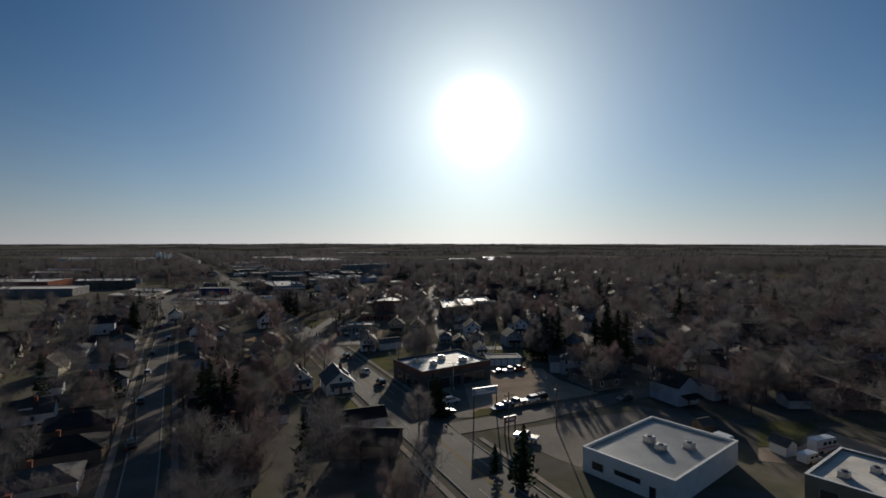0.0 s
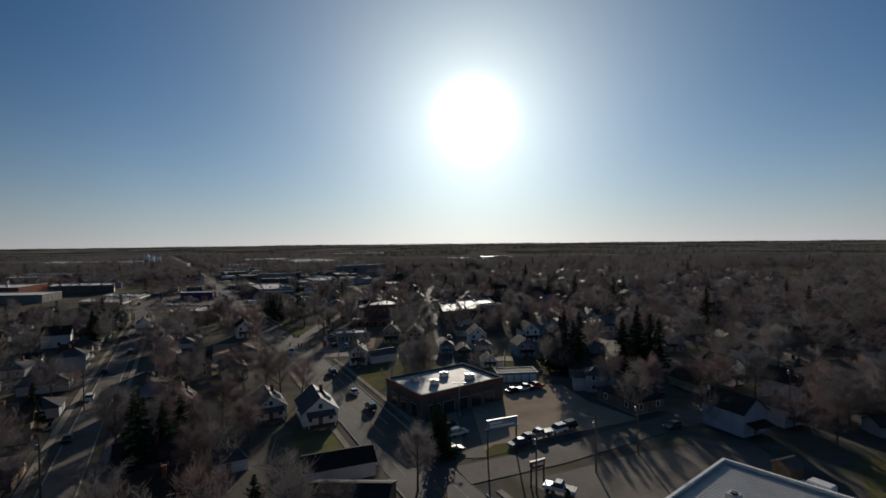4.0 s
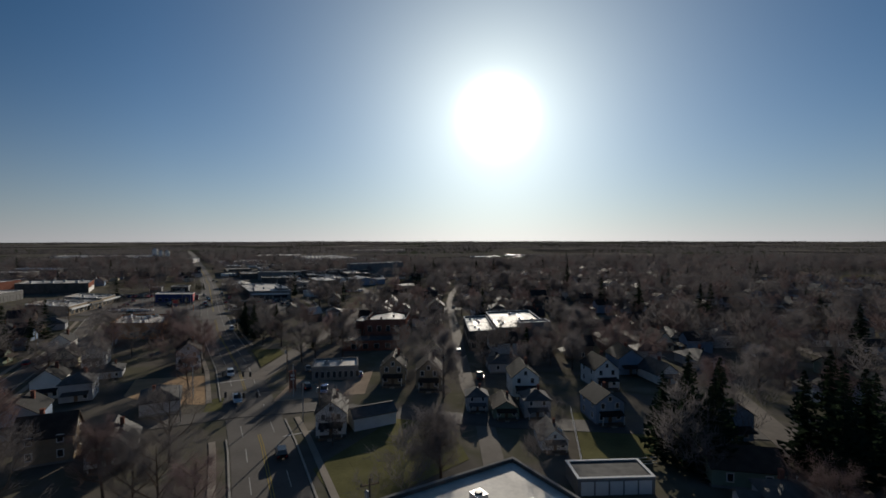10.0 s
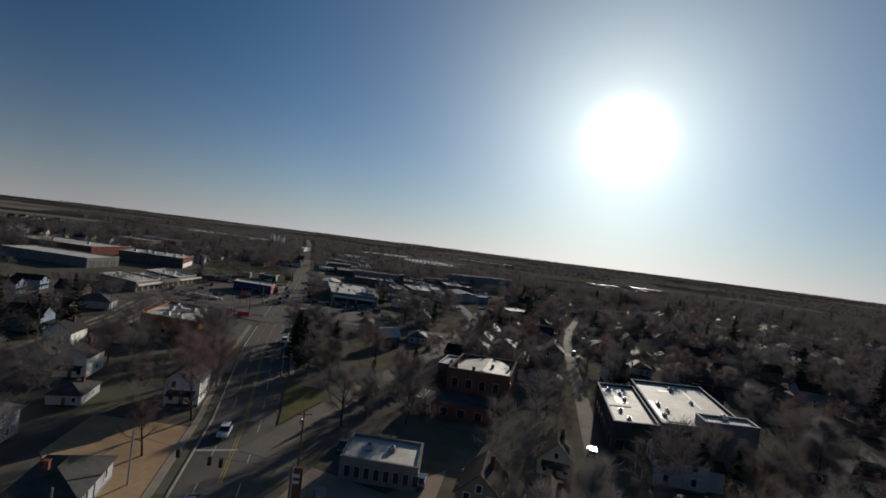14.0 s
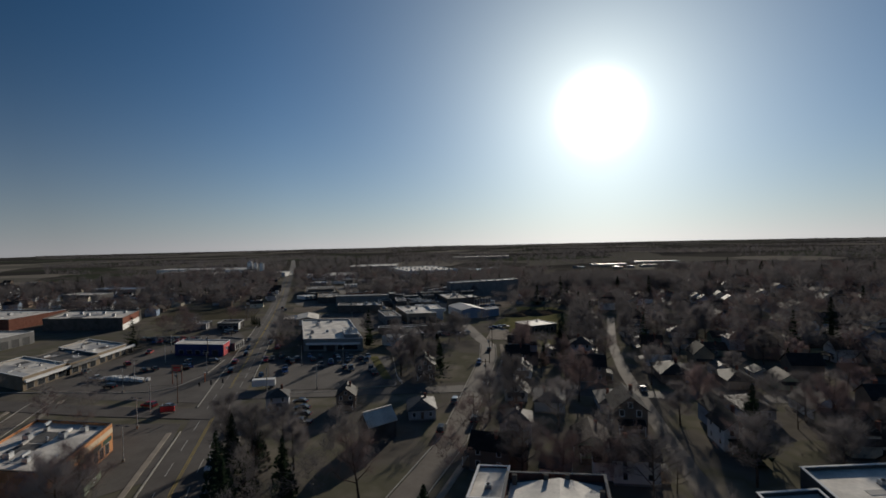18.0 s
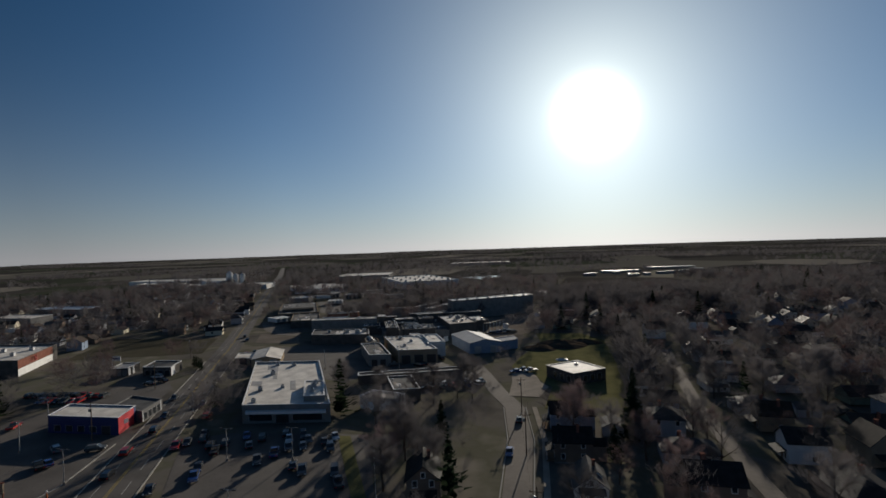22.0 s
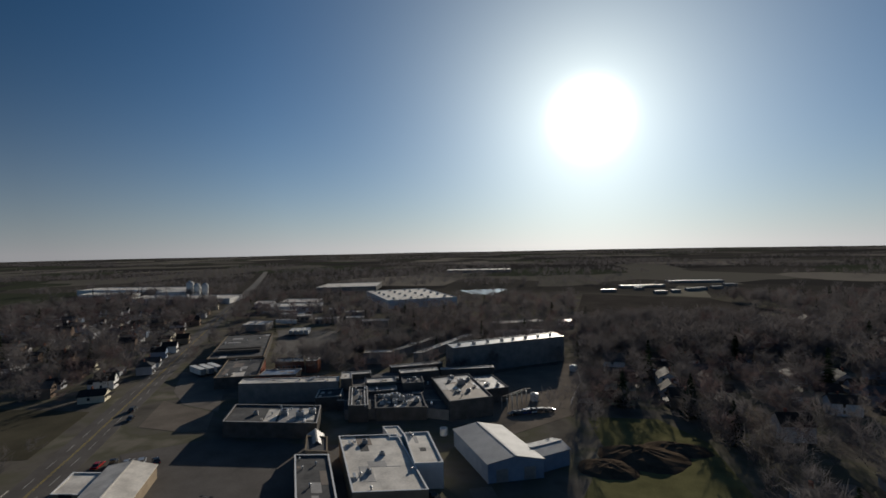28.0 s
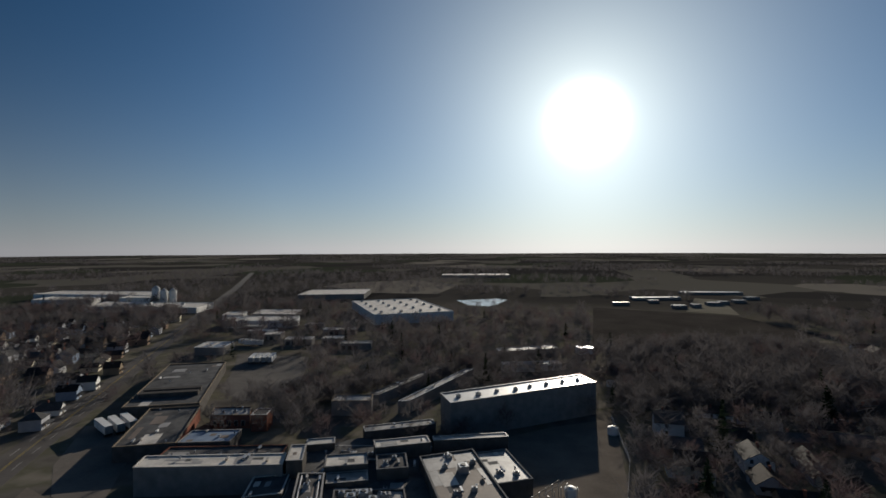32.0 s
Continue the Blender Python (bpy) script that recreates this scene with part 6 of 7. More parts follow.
# town trees farther from the flight
spots, reds, firs = [], [], []
for _ in range(32000):
    x, y = rng.uniform(-640, 640), rng.uniform(70, 960)
    if -150 < x < 125 and y < 470 and rng.random() > (0.45 if x < -45 and y < 270 else 0.75):
        continue
    if abs(x + 60) > 0.95 * (y + 60) + 60:
        continue
    dense = noise.noise((x / 90, y / 90, 0.5)) + (-0.1 if x > 20 and y < 640 else 0.0)
    if dense < rng.uniform(-0.7, 0.5) or near_line(HWY, x, y) < 10 or not open_ground(x, y, 1.5) or not free(x, y, -1.0):
        continue
    s = rng.uniform(0.7, 1.15) if x < 10 else rng.uniform(0.8, 1.25)
    q = rng.random()
    gap = near_line(((0, 0), (-12, 165), (-90, 440)), x, y)
    (firs if q < 0.025 else reds if q < 0.3 else spots).append((x, y, 0, s, (rng.choice((3, 4)) if q >= 0.025 and q < 0.3 else rng.randrange(6) if q >= 0.3 else rng.randrange(3)) + (0 if q < 0.025 else 12 if gap < 105 else 0 if gap < 230 else 6)))
scatter("town_trees", "leafless trees among the farther houses", LIGHT + FAINT + CLOSE, spots, M["twig"])
scatter("budding_town_trees", "reddish budding trees among the farther houses", LIGHT + FAINT + CLOSE, reds, M["twig_red"])
scatter("town_conifers", "dark conifers among the farther houses", LIGHT_FIR, firs, M["needle"])
# woods on the right, and belts of wood out to the horizon
wood = []
for _ in range(1700):
    x, y = rng.uniform(-66, 90), rng.uniform(630, 790)
    if inside([(-62, 640), (-20, 648), (60, 660), (80, 745), (50, 790), (-40, 765), (-60, 718)], x, y) and open_ground(x, y, 0):
        wood.append((x, y, 0, rng.uniform(0.7, 1.05), rng.randrange(6)))
for _ in range(500):
    x, y = rng.uniform(-62, -20), rng.uniform(400, 560)
    if inside([(-29, 436), (-16, 440), (-16, 560), (-34, 560), (-29, 520)], x, y):
        wood.append((x, y, 0, rng.uniform(0.7, 1.0), rng.randrange(6)))
for _ in range(500):
    s = rng.uniform(0, 1)
    x, y = -215 + 130 * s + rng.gauss(0, 9), 620 + 110 * s + rng.gauss(0, 9)
    if open_ground(x, y, 2):
        wood.append((x, y, 0, rng.uniform(0.5, 0.8), rng.randrange(6)))
scatter("wood", "dense leafless wood beside the factory and fields", FAINT, wood, M["twig"])
belt = []
for _ in range(210000):
    a, r = rng.uniform(-0.95, 0.95), math.sqrt(rng.uniform(850 ** 2, 4700 ** 2))
    x, y = -60 + r * math.sin(a), 260 + r * math.cos(a)
    d = noise.noise((x / 420, y / 230, 7.7)) + 0.35 * noise.noise((x / 120, y / 80, 1.7))
    if d < 0.1 - 0.3 * (x < -200 and r < 1500) - 0.25 * (x > 180 and r < 1700):
        continue
    if near_line(HWY, x, y) < 16 or not open_ground(x, y, 0):
        continue
    belt.append((x, y, ground_height(x, y), rng.uniform(0.8, 1.2) * (1.0 - 0.35 * min(r / 3200, 1)), rng.randrange(6)))
    if len(belt) > 19000:
        break
FAR = [thinned(TREES[i][4], 0.011, keeper, 7.6) for i in range(6)]
scatter("far_woods", "far belts of leafless woodland between fields", FAR, belt, M["twig"])


# ---- gabled halls ----
def gable_hall(name, label, category, nl, nr, fl, h, rise, wall, roof, along=2, doors=0):
    """A hall with a pitched roof on three ground corners; along 1 or 2: the side that the ridge follows."""
    o = Vector((*nl, 0))
    e1, e2 = Vector((nr[0] - nl[0], nr[1] - nl[1], 0)), Vector((fl[0] - nl[0], fl[1] - nl[1], 0))
    w, d = e1.length, e2.length
    a, b = (e1 / w, e2 / d) if along == 2 else (e2 / d, -e1 / w)
    ww, dd = (w, d) if along == 2 else (d, w)
    mid = (e1 + e2) / 2

    def lay(geo):
        return [tuple(mid + a * x + b * y + Vector((0, 0, z))) for x, y, z in geo[0]], geo[1]

    t = thing(name, label, category, Matrix.Translation(o))
    part("wall", lay(gable_walls(ww, dd, h, rise)), M[wall], t)
    deck = part("roof", lay(gable(ww, dd, h, rise, 0.3, 0.18)), M[roof], t)
    part("ridge_cap", lay(box(-0.25, -dd / 2 - 0.3, h + rise + 0.1, 0.25, dd / 2 + 0.3, h + rise + 0.24)), M[roof], deck)
    for i in range(doors):
        x = -ww / 2 + ww * (i + 0.5) / doors
        part("roller_door", lay(box(x - 1.6, -dd / 2 - 0.06, 0.05, x + 1.6, -dd / 2 - 0.004, 3.4)), M["metal"], t)
    return t


gable_hall("metal_shed", "large metal shed with dark and light roof slopes", "shed", (-93.3, 503.4), (-79.4, 509.4), (-106.9, 525.2), 5.0, 1.5, "bluegrey", "roof_shed", 2, 2)
gable_hall("metal_shed", "lower metal shed wing with bright sunlit roof", "shed", (-80.6, 511.6), (-72.6, 518.4), (-85.4, 518.4), 4.4, 0.9, "bluegrey", "roof_shed", 1)
gable_hall("repair_hall", "small repair hall with sunlit shallow roof", "workshop", (-184.4, 468), (-172, 471.2), (-194, 486.4), 3.5, 1.3, "wall_tan", "roof_white", 2, 2)
gable_hall("yellow_shed", "narrow shed with sunlit tan gable", "shed", (-146, 507.5), (-141.5, 508.5), (-151, 516), 4.0, 1.5, "wall_tan", "roof_grey", 2)
gable_hall("low_house", "long low white house with a dark blue-grey roof", "house", (-25, 109), (-13.5, 113.5), (-27.4, 115.2), 2.7, 1.4, "wall_white", "shingle_dark", 1)
gable_hall("low_house", "broad low house with a nearly black roof", "house", (-22.5, 97.5), (-10, 97), (-21.6, 106.4), 2.7, 1.8, "siding_brown", "shingle_dark", 1)
gable_hall("barn", "small barn with a bright sunlit roof slope", "barn", (-80, 322), (-76, 319), (-75.5, 328), 4.2, 2.6, "wall_dark", "roof_white", 2)
gable_hall("chapel_annexe", "low white annexe with sunlit roof beside the white house", "house", (-25.6, 192.6), (-17.6, 197.4), (-28.2, 197.5), 2.7, 1.2, "wall_white", "shingle_grey", 1)

# ---- vehicles ----
def make_car(kind, paint, label):
    """A parked vehicle on the origin, nose towards +y."""
    t = thing("car" if kind != "pickup" else "pickup", label, "car" if kind != "pickup" else "pickup truck")
    if kind == "sedan":
        L2, W2, low, prof = 2.3, 0.9, 0.3, [(-2.3, 0.35), (-2.3, 0.85), (-1.5, 0.95), (1.2, 0.92), (2.2, 0.72), (2.3, 0.4)]
        glass = [(-1.75, 0.94), (-1.15, 1.4), (0.35, 1.42), (1.15, 0.92)]
    elif kind == "suv":
        L2, W2, low, prof = 2.35, 0.95, 0.35, [(-2.3, 0.4), (-2.32, 1.0), (-1.5, 1.05), (1.3, 1.05), (2.25, 0.9), (2.35, 0.45)]
        glass = [(-2.2, 1.04), (-2.0, 1.68), (0.5, 1.72), (1.25, 1.05)]
    else:
        L2, W2, low, prof = 2.75, 0.98, 0.4, [(-2.75, 0.5), (-2.75, 1.05), (-0.6, 1.05), (1.6, 1.1), (2.6, 1.0), (2.75, 0.5)]
        glass = [(-0.7, 1.05), (-0.55, 1.78), (0.7, 1.8), (1.45, 1.08)]

    def extrude(p, w0, w1):
        n = len(p)
        v = [(-w0 if z < 1.2 else -w1, y, z) for y, z in p] + [(w0 if z < 1.2 else w1, y, z) for y, z in p]
        return v, [tuple(range(n)), tuple(range(2 * n - 1, n - 1, -1))] + [((i + 1) % n, i, n + i, n + (i + 1) % n) for i in range(n)]

    part("body", extrude(prof, W2, W2), paint, t)
    cab = part("cabin", extrude(glass, W2 * 0.94, W2 * 0.78), M["glass"], t)
    part("roof_panel", box(-W2 * 0.76, glass[1][0] + 0.08, glass[1][1] + 0.002, W2 * 0.76, glass[2][0] - 0.05, glass[1][1] + 0.06), paint, cab)
    wheel = mesh_of("wheel", ([(z, x, y) for x, y, z in lathe(((0.0, 0), (0.2, 0.0), (0.33, 0.02), (0.33, 0.2), (0.2, 0.22), (0, 0.22)), 12)[0]], lathe(((0.0, 0), (0.2, 0.0), (0.33, 0.02), (0.33, 0.2), (0.2, 0.22), (0, 0.22)), 12)[1]), M["dark_metal"])
    for x in (-W2 - 0.02, W2 - 0.2):
        for y in (-L2 * 0.6, L2 * 0.62):
            part("wheel", wheel, None, t, m=Matrix.Translation((x, y, 0.33)))
    for x in (-W2 + 0.05, W2 - 0.4):
        part("headlight", box(x, L2 - 0.06, 0.6, x + 0.35, L2 + 0.01, 0.78), M["trim"], t)
        part("tail_light", box(x, -L2 - 0.02, 0.62, x + 0.35, -L2 + 0.06, 0.85), M["red"], t)
    if kind == "pickup":
        part("cargo_bed", box(-W2 + 0.12, -2.62, 1.0, W2 - 0.12, -0.85, 1.06), M["dark_metal"], t)
    return t


PAINTS = {"white": mat("white_car_paint", (0.65, 0.65, 0.65), (0.78, 0.78, 0.78), 0.5, 0.25, 2.0, spec=0.6), "black": mat("black_car_paint", (0.01, 0.01, 0.012), (0.02, 0.02, 0.022), 0.5, 0.2, 2.0, spec=0.6),
          "silver": mat("silver_car_paint", (0.4, 0.41, 0.42), (0.5, 0.51, 0.52), 0.5, 0.25, 2.0, 0.0, 0.6), "red": mat("red_car_paint", (0.3, 0.015, 0.015), (0.4, 0.03, 0.03), 0.5, 0.25, 2.0, spec=0.6),
          "blue": mat("blue_car_paint", (0.02, 0.05, 0.16), (0.04, 0.08, 0.24), 0.5, 0.25, 2.0, spec=0.6), "grey": mat("grey_car_paint", (0.09, 0.095, 0.1), (0.14, 0.145, 0.15), 0.5, 0.25, 2.0, 0.0, 0.4)}
CARS = {}
for kind, word in (("sedan", "sedan"), ("suv", "sport utility car"), ("pickup", "pickup truck")):
    for colour, paint in PAINTS.items():
        CARS[kind, colour] = make_car(kind, paint, f"{colour} {word} parked on the asphalt")


def put_car(x, y, turn, kind=None, colour=None):
    src = CARS[kind or rng.choice(("sedan", "suv", "suv", "pickup", "sedan")), colour or rng.choice(("white", "black", "silver", "red", "blue", "grey", "black", "grey", "black", "grey", "black", "black"))]
    ob = copy_thing(src, Matrix.Translation((x, y, 0.065)) @ Matrix.Rotation(radians(turn), 4, "Z"))
    return ob


# nose angle 28 points up the highway
for x, y, a, kind, colour in ((-1.0, 135.4, -60, "suv", "black"), (1.7, 130.9, -60, "suv", "white"), (0.6, 122.6, -62, "sedan", "black"), (13.9, 125.4, 120, "sedan", "blue"), (16.0, 127.8, 120, "sedan", "black"), (19.0, 129.4, 120, "pickup", "silver"),
                              (23.4, 132.0, 120, "suv", "white"), (26.0, 133.8, 120, "suv", "black"), (21.5, 161.6, -60, "pickup", "white"), (18, 160, -60, "sedan", "black"), (24.6, 163, -60, "pickup", "red"), (17.8, 106.9, 60, "pickup", "white"), (49.3, 133.6, 115, "sedan", "grey")):
    put_car(x, y, a, kind, colour)
for x, y, a, kind, colour in ((-19.4, 148, 26, "suv", "black"), (-26, 160.5, 26, "sedan", "white"), (-36.5, 181, 26, "suv", "black"), (-58.5, 210, 208, "pickup", "silver"), (-71, 232, 208, "suv", "white"), (-104.5, 301.5, 208, "suv", "white"), (-153, 370.5, 28, "suv", "black"), (-165.5, 396.5, 28, "suv", "black"), (-184, 424, 208, "sedan", "grey"), (-228, 526, 208, "sedan", "black"), (-236, 535, 28, "suv", "grey")):
    put_car(x, y, a, kind, colour)
for x, y, a in ((-47.6, 236.8, 200), (-39.2, 217.8, 190), (-40.8, 231.4, 10), (-33.2, 232.8, 10), (-44.8, 220.4, 30), (-50, 238, 200), (-203, 372.3, 60), (-185.6, 368.3, 60), (-175, 371.6, 60), (-181, 380.4, 60), (-170.4, 382.6, 300), (-151, 331.5, 90), (-144.6, 331.8, 90), (-181.1, 345.2, 90), (-195.4, 352.7, 90), (-209, 360, 30), (-212, 392, 30)):
    put_car(x, y, a)
for x, y, a in ((-108, 343, 100), (-104.5, 338, 100), (-101.5, 333.4, 100), (-98.5, 327.6, 100)):
    put_car(x, y, a, None, rng.choice(("black", "grey", "black")))
# cars in the large store's lot and beside the highway
for x, y in ((-150.2, 387.8), (-149, 390.4), (-145.9, 393.0), (-140.9, 389.4), (-138.1, 391.6), (-137.4, 386.8), (-148.7, 396.5), (-135.6, 397), (-130.9, 391.4), (-130.2, 396.3), (-123.2, 383.7), (-125.4, 400), (-122.6, 397), (-120.0, 399.8), (-119.7, 391.8), (-116.3, 393.0), (-117.2, 397.4), (-121.4, 388.2),
             (-112.8, 382.5), (-109.4, 380.7), (-112.4, 397.2), (-110.9, 400.4), (-108.7, 393.3), (-101.7, 381.5), (-98.5, 376.8), (-132.3, 373.5), (-134.9, 377.9), (-137.5, 366.5)):
    put_car(x, y, 30 + rng.choice((0, 180)) + rng.uniform(-4, 4))
for x, y, a in ((-174.4, 373.4, 60), (-188, 365.5, 60), (-160.4, 382.3, 28), (-176.2, 433.5, 208), (-158.7, 409.4, 28), (-172.3, 407.4, 208)):
    put_car(x, y, a)
for i in range(12):
    put_car(-213 - i * 2.6, 422.5 - 0.4 * i, 20 + rng.uniform(-5, 5))
for i in range(6):
    put_car(-216 - i * 2.8, 415.5 - 0.4 * i, 200 + rng.uniform(-5, 5))
for x, y, a in ((-169, 420.1, 30), (-209.4, 438.2, 80), (-207, 443, 80), (-214.3, 447.6, 90), (-66.8, 476.2, 120), (-63.7, 474.6, 120), (-69.5, 473, 120), (-106.5, 494.2, 60), (-104, 492, 30), (-109, 481, 30), (-111, 478.5, 60), (-121.4, 478, 120)):
    put_car(x, y, a)
for i in range(8):
    put_car(-91.1 + 1.9 * i * 0.9, 555.8 + 1.9 * i * 0.42, 115 + rng.uniform(-4, 4))
for i in range(10):
    put_car(-98 + 4.2 * (i % 5) + rng.uniform(-0.5, 0.5), 447 + 3.4 * (i // 5) + (i % 5) * 1.8, 30 + rng.choice((0, 90, 180)) + rng.uniform(-15, 15))
for i in range(5):
    put_car(-204 + 3.6 * i, 492 + 1.4 * i, 40 + rng.uniform(-30, 30))
for x, y in ((-61.5, 330), (-54.6, 338), (-63, 352), (-57, 372), (-64, 398), (-63.5, 420), (1.5, 232), (-5, 262), (-0.5, 300), (-14.5, 352), (-9, 372), (60, 216), (57, 158)):
    put_car(x, y, rng.choice((3, 183)))
for s in range(8):
    p = cut(ELM, 60, 330)[s * 5 + 2]
    put_car(p[0] + rng.choice((-2.7, 2.7)), p[1], 30)
for ob in CARS.values():
    for o in list(ob.children_recursive) + [ob]:
        bpy.data.objects.remove(o)


def make_trailer():
    t = thing("semi_trailer", "white box trailer parked beside the works", "trailer")
    part("box_body", box(-1.25, -6.5, 1.1, 1.25, 6.5, 3.9), M["wall_white"], t)
    part("chassis", box(-0.5, -6.2, 0.8, 0.5, 6.2, 1.1), M["dark_metal"], t)
    part("rear_door", joined(box(-1.2, -6.56, 1.15, -0.03, -6.504, 3.85), box(0.03, -6.56, 1.15, 1.2, -6.504, 3.85)), M["metal"], t)
    for x in (-1.2, 0.8):
        for y in (-5.4, -4.2):
            part("wheel", ([(x + z, y + a, 0.5 + b) for a, b, z in lathe(((0, 0), (0.5, 0), (0.5, 0.4), (0, 0.4)), 12)[0]], lathe(((0, 0), (0.5, 0), (0.5, 0.4), (0, 0.4)), 12)[1]), M["dark_metal"], t)
    part("landing_leg", joined(box(-0.8, 3.4, 0.0, -0.65, 3.55, 1.0), box(0.65, 3.4, 0.0, 0.8, 3.55, 1.0), box(-0.8, 3.42, 0.95, 0.8, 3.52, 1.09)), M["metal"], t)
    return t


trailer = make_trailer()
for x, y, a in ((-247, 589, 60), (-245, 592.5, 60), (-249.5, 586, 62), (-262, 696, 20), (-258.5, 697, 20), (-255, 698, 20), (-251.5, 699, 20), (-424, 536, 90), (-408, 537, 90), (-393, 538, 90), (-378, 539, 90), (-290, 738, 100), (-296, 741, 100), (-128.4, 354.9, 112)):
    copy_thing(trailer, Matrix.Translation((x, y, 0.05)) @ Matrix.Rotation(radians(a), 4, "Z") @ Matrix.Diagonal((1, 0.55 if y < 400 else 1, 0.75 if y < 400 else 1, 1)))
for o in list(trailer.children_recursive) + [trailer]:
    bpy.data.objects.remove(o)

def van(name, label, category, x, y, turn, L, h, hood, stripe):
    """A boxy vehicle on the origin, nose towards +y: hood is the length of its lower nose."""
    t = thing(name, label, category, Matrix.Translation((x, y, 0.06)) @ Matrix.Rotation(radians(turn), 4, "Z"))
    y0, y1, yn = -L / 2, L / 2 - hood, L / 2
    prof = [(y0, 0.45), (y0, h - 0.15), (y0 + 0.15, h), (y1 - 0.5, h), (y1, h * 0.55), (yn - 0.15, h * 0.45), (yn, 0.75), (yn, 0.45)]
    n = len(prof)
    v = [(s * (1.0 if z < h * 0.6 else 0.94), a, z) for s in (-1, 1) for a, z in prof]
    part("body", (v, [tuple(range(n)), tuple(range(2 * n - 1, n - 1, -1))] + [((i + 1) % n, i, n + i, n + (i + 1) % n) for i in range(n)]), PAINTS["white"], t)
    for s in (-1, 1):
        for a in range(max(int(L / 2.2), 2)):
            q = y1 - 1.4 - 1.5 * a
            part("side_window", box(s * 1.0 - 0.02, q, h * 0.58, s * 1.0 + 0.02, q + 1.0, h * 0.8), M["glass"], t)
        part("side_stripe", box(s * 1.005 - 0.015, y0 + 0.2, h * 0.36, s * 1.005 + 0.015, y1, h * 0.42), M[stripe], t)
    part("rear_door", box(-0.8, y0 - 0.03, 0.6, 0.8, y0 - 0.003, h * 0.9), M["trim"], t)
    for s in (-1.02, 0.78):
        for q in (y0 + L * 0.2, yn - L * 0.17):
            part("wheel", ([(s + c, q + a, 0.36 + b) for a, b, c in lathe(((0, 0), (0.2, 0), (0.36, 0.03), (0.36, 0.24), (0, 0.24)), 12)[0]], lathe(((0, 0), (0.2, 0), (0.36, 0.03), (0.36, 0.24), (0, 0.24)), 12)[1]), M["dark_metal"], t)


van("motorhome", "white motorhome with red stripe parked on the gravel yard", "motorhome", 78.6, 101.6, -70, 7.2, 2.9, 1.0, "red")
van("van", "white delivery van parked behind the workshop", "van", 71.8, 96.4, -65, 5.2, 2.1, 1.3, "bluegrey")
van("van", "white van parked at the store yard", "van", 59.4, 105.8, 30, 5.0, 2.0, 1.2, "wall_grey")
gable_hall("garden_shed", "small white shed with sunlit gabled roof", "shed", (68.6, 98.4), (71.4, 99.4), (67.4, 101.8), 2.2, 1.1, "wall_white", "shingle_grey", 2)
gable_hall("garden_shed", "small brown shed beside the workshop", "shed", (57.8, 109.6), (61, 110.8), (56.8, 112.6), 2.1, 0.9, "wood", "shingle_grey", 1)

# ---- signs ----
def post_sign(name, label, p, q, low, high, panel, posts="dark_metal", lines=(), base=0.0, depth=0.35, accent="trim"):
    """A panel between two posts; lines: plain bars for writing, as (from, to, low, high) shares of the panel."""
    t = thing(name, label, "sign", Matrix.Translation((*p, base)))
    d = Vector((q[0] - p[0], q[1] - p[1], 0))
    w = d.length
    n1 = d / w
    n2 = Vector((-n1.y, n1.x, 0))

    def lay(geo):
        return [tuple(n1 * x + n2 * y + Vector((0, 0, z))) for x, y, z in geo[0]], geo[1]

    for x in (0.0, w):
        part("post", lay(box(x - 0.11, -0.11, 0, x + 0.11, 0.11, low + 0.1)), M[posts], t)
    face = part("panel", lay(box(-0.15, -depth / 2, low, w + 0.15, depth / 2, high)), M[panel], t)
    for z in (high, low - 0.12):
        part("panel_frame", lay(box(-0.25, -depth / 2 - 0.05, z, w + 0.25, depth / 2 + 0.05, z + 0.12)), M[posts], face)
    for a, b, z0, z1 in lines:
        part("lettering", lay(box(a * w, -depth / 2 - 0.03, low + (high - low) * z0, b * w, -depth / 2 - 0.004, low + (high - low) * z1)), M[accent], face)
    return t


post_sign("roadside_sign", "tall roadside sign with pale panel on two dark posts", (7.1, 119.2), (12.9, 121.6), 5.7, 7.4, "bluegrey", lines=((0.06, 0.5, 0.55, 0.8), (0.08, 0.92, 0.2, 0.42)))
post_sign("roadside_sign", "small red and white sign on two posts", (13.4, 108.6), (15.8, 109.8), 3.2, 4.3, "brick_red", lines=((0.1, 0.9, 0.3, 0.7),))
post_sign("pylon_sign", "red pylon sign beside the corner forecourt", (-48.2, 217.6), (-46.9, 218.1), 1.0, 5.4, "brick_red", "brick_red", lines=((0.15, 0.85, 0.7, 0.82), (0.15, 0.85, 0.5, 0.6)))
post_sign("mall_sign", "strip mall sign with red frame on two posts", (-162.8, 352.9), (-159.6, 353.6), 4.4, 6.4, "wall_tan", "brick_red", lines=((0.1, 0.9, 0.55, 0.85), (0.1, 0.9, 0.15, 0.4)), accent="red")
post_sign("price_sign", "low red sign board at the lot entrance", (-143, 327.6), (-139.8, 329), 0.5, 2.0, "red", "dark_metal")
post_sign("station_sign", "white filling-station sign on two posts", (-252, 461), (-248.5, 462), 3.2, 5.0, "wall_white", "metal", lines=((0.1, 0.9, 0.3, 0.7),), accent="blue")
for x0, y0 in ((-171.0, 391.0),):
    t = thing("shop_lettering", "pale lettering bars on the red end wall", "sign", Matrix.Translation((-175.2, 395.6, 0)))
    part("letter_bar", box(0.0, 0.0, 2.2, 0.08, 1.4, 3.4), M["trim"], t)
post = thing("marker_post", "slim orange marker post at the lot edge", "post", Matrix.Translation((-153.6, 357.5, 0)))
part("shaft", tube((0, 0, 0), (0, 0, 3.2), 0.14, 0.12, 8), mat("orange_paint", (0.6, 0.16, 0.04), (0.7, 0.22, 0.06), 1.0, 0.6, 5.0), post)
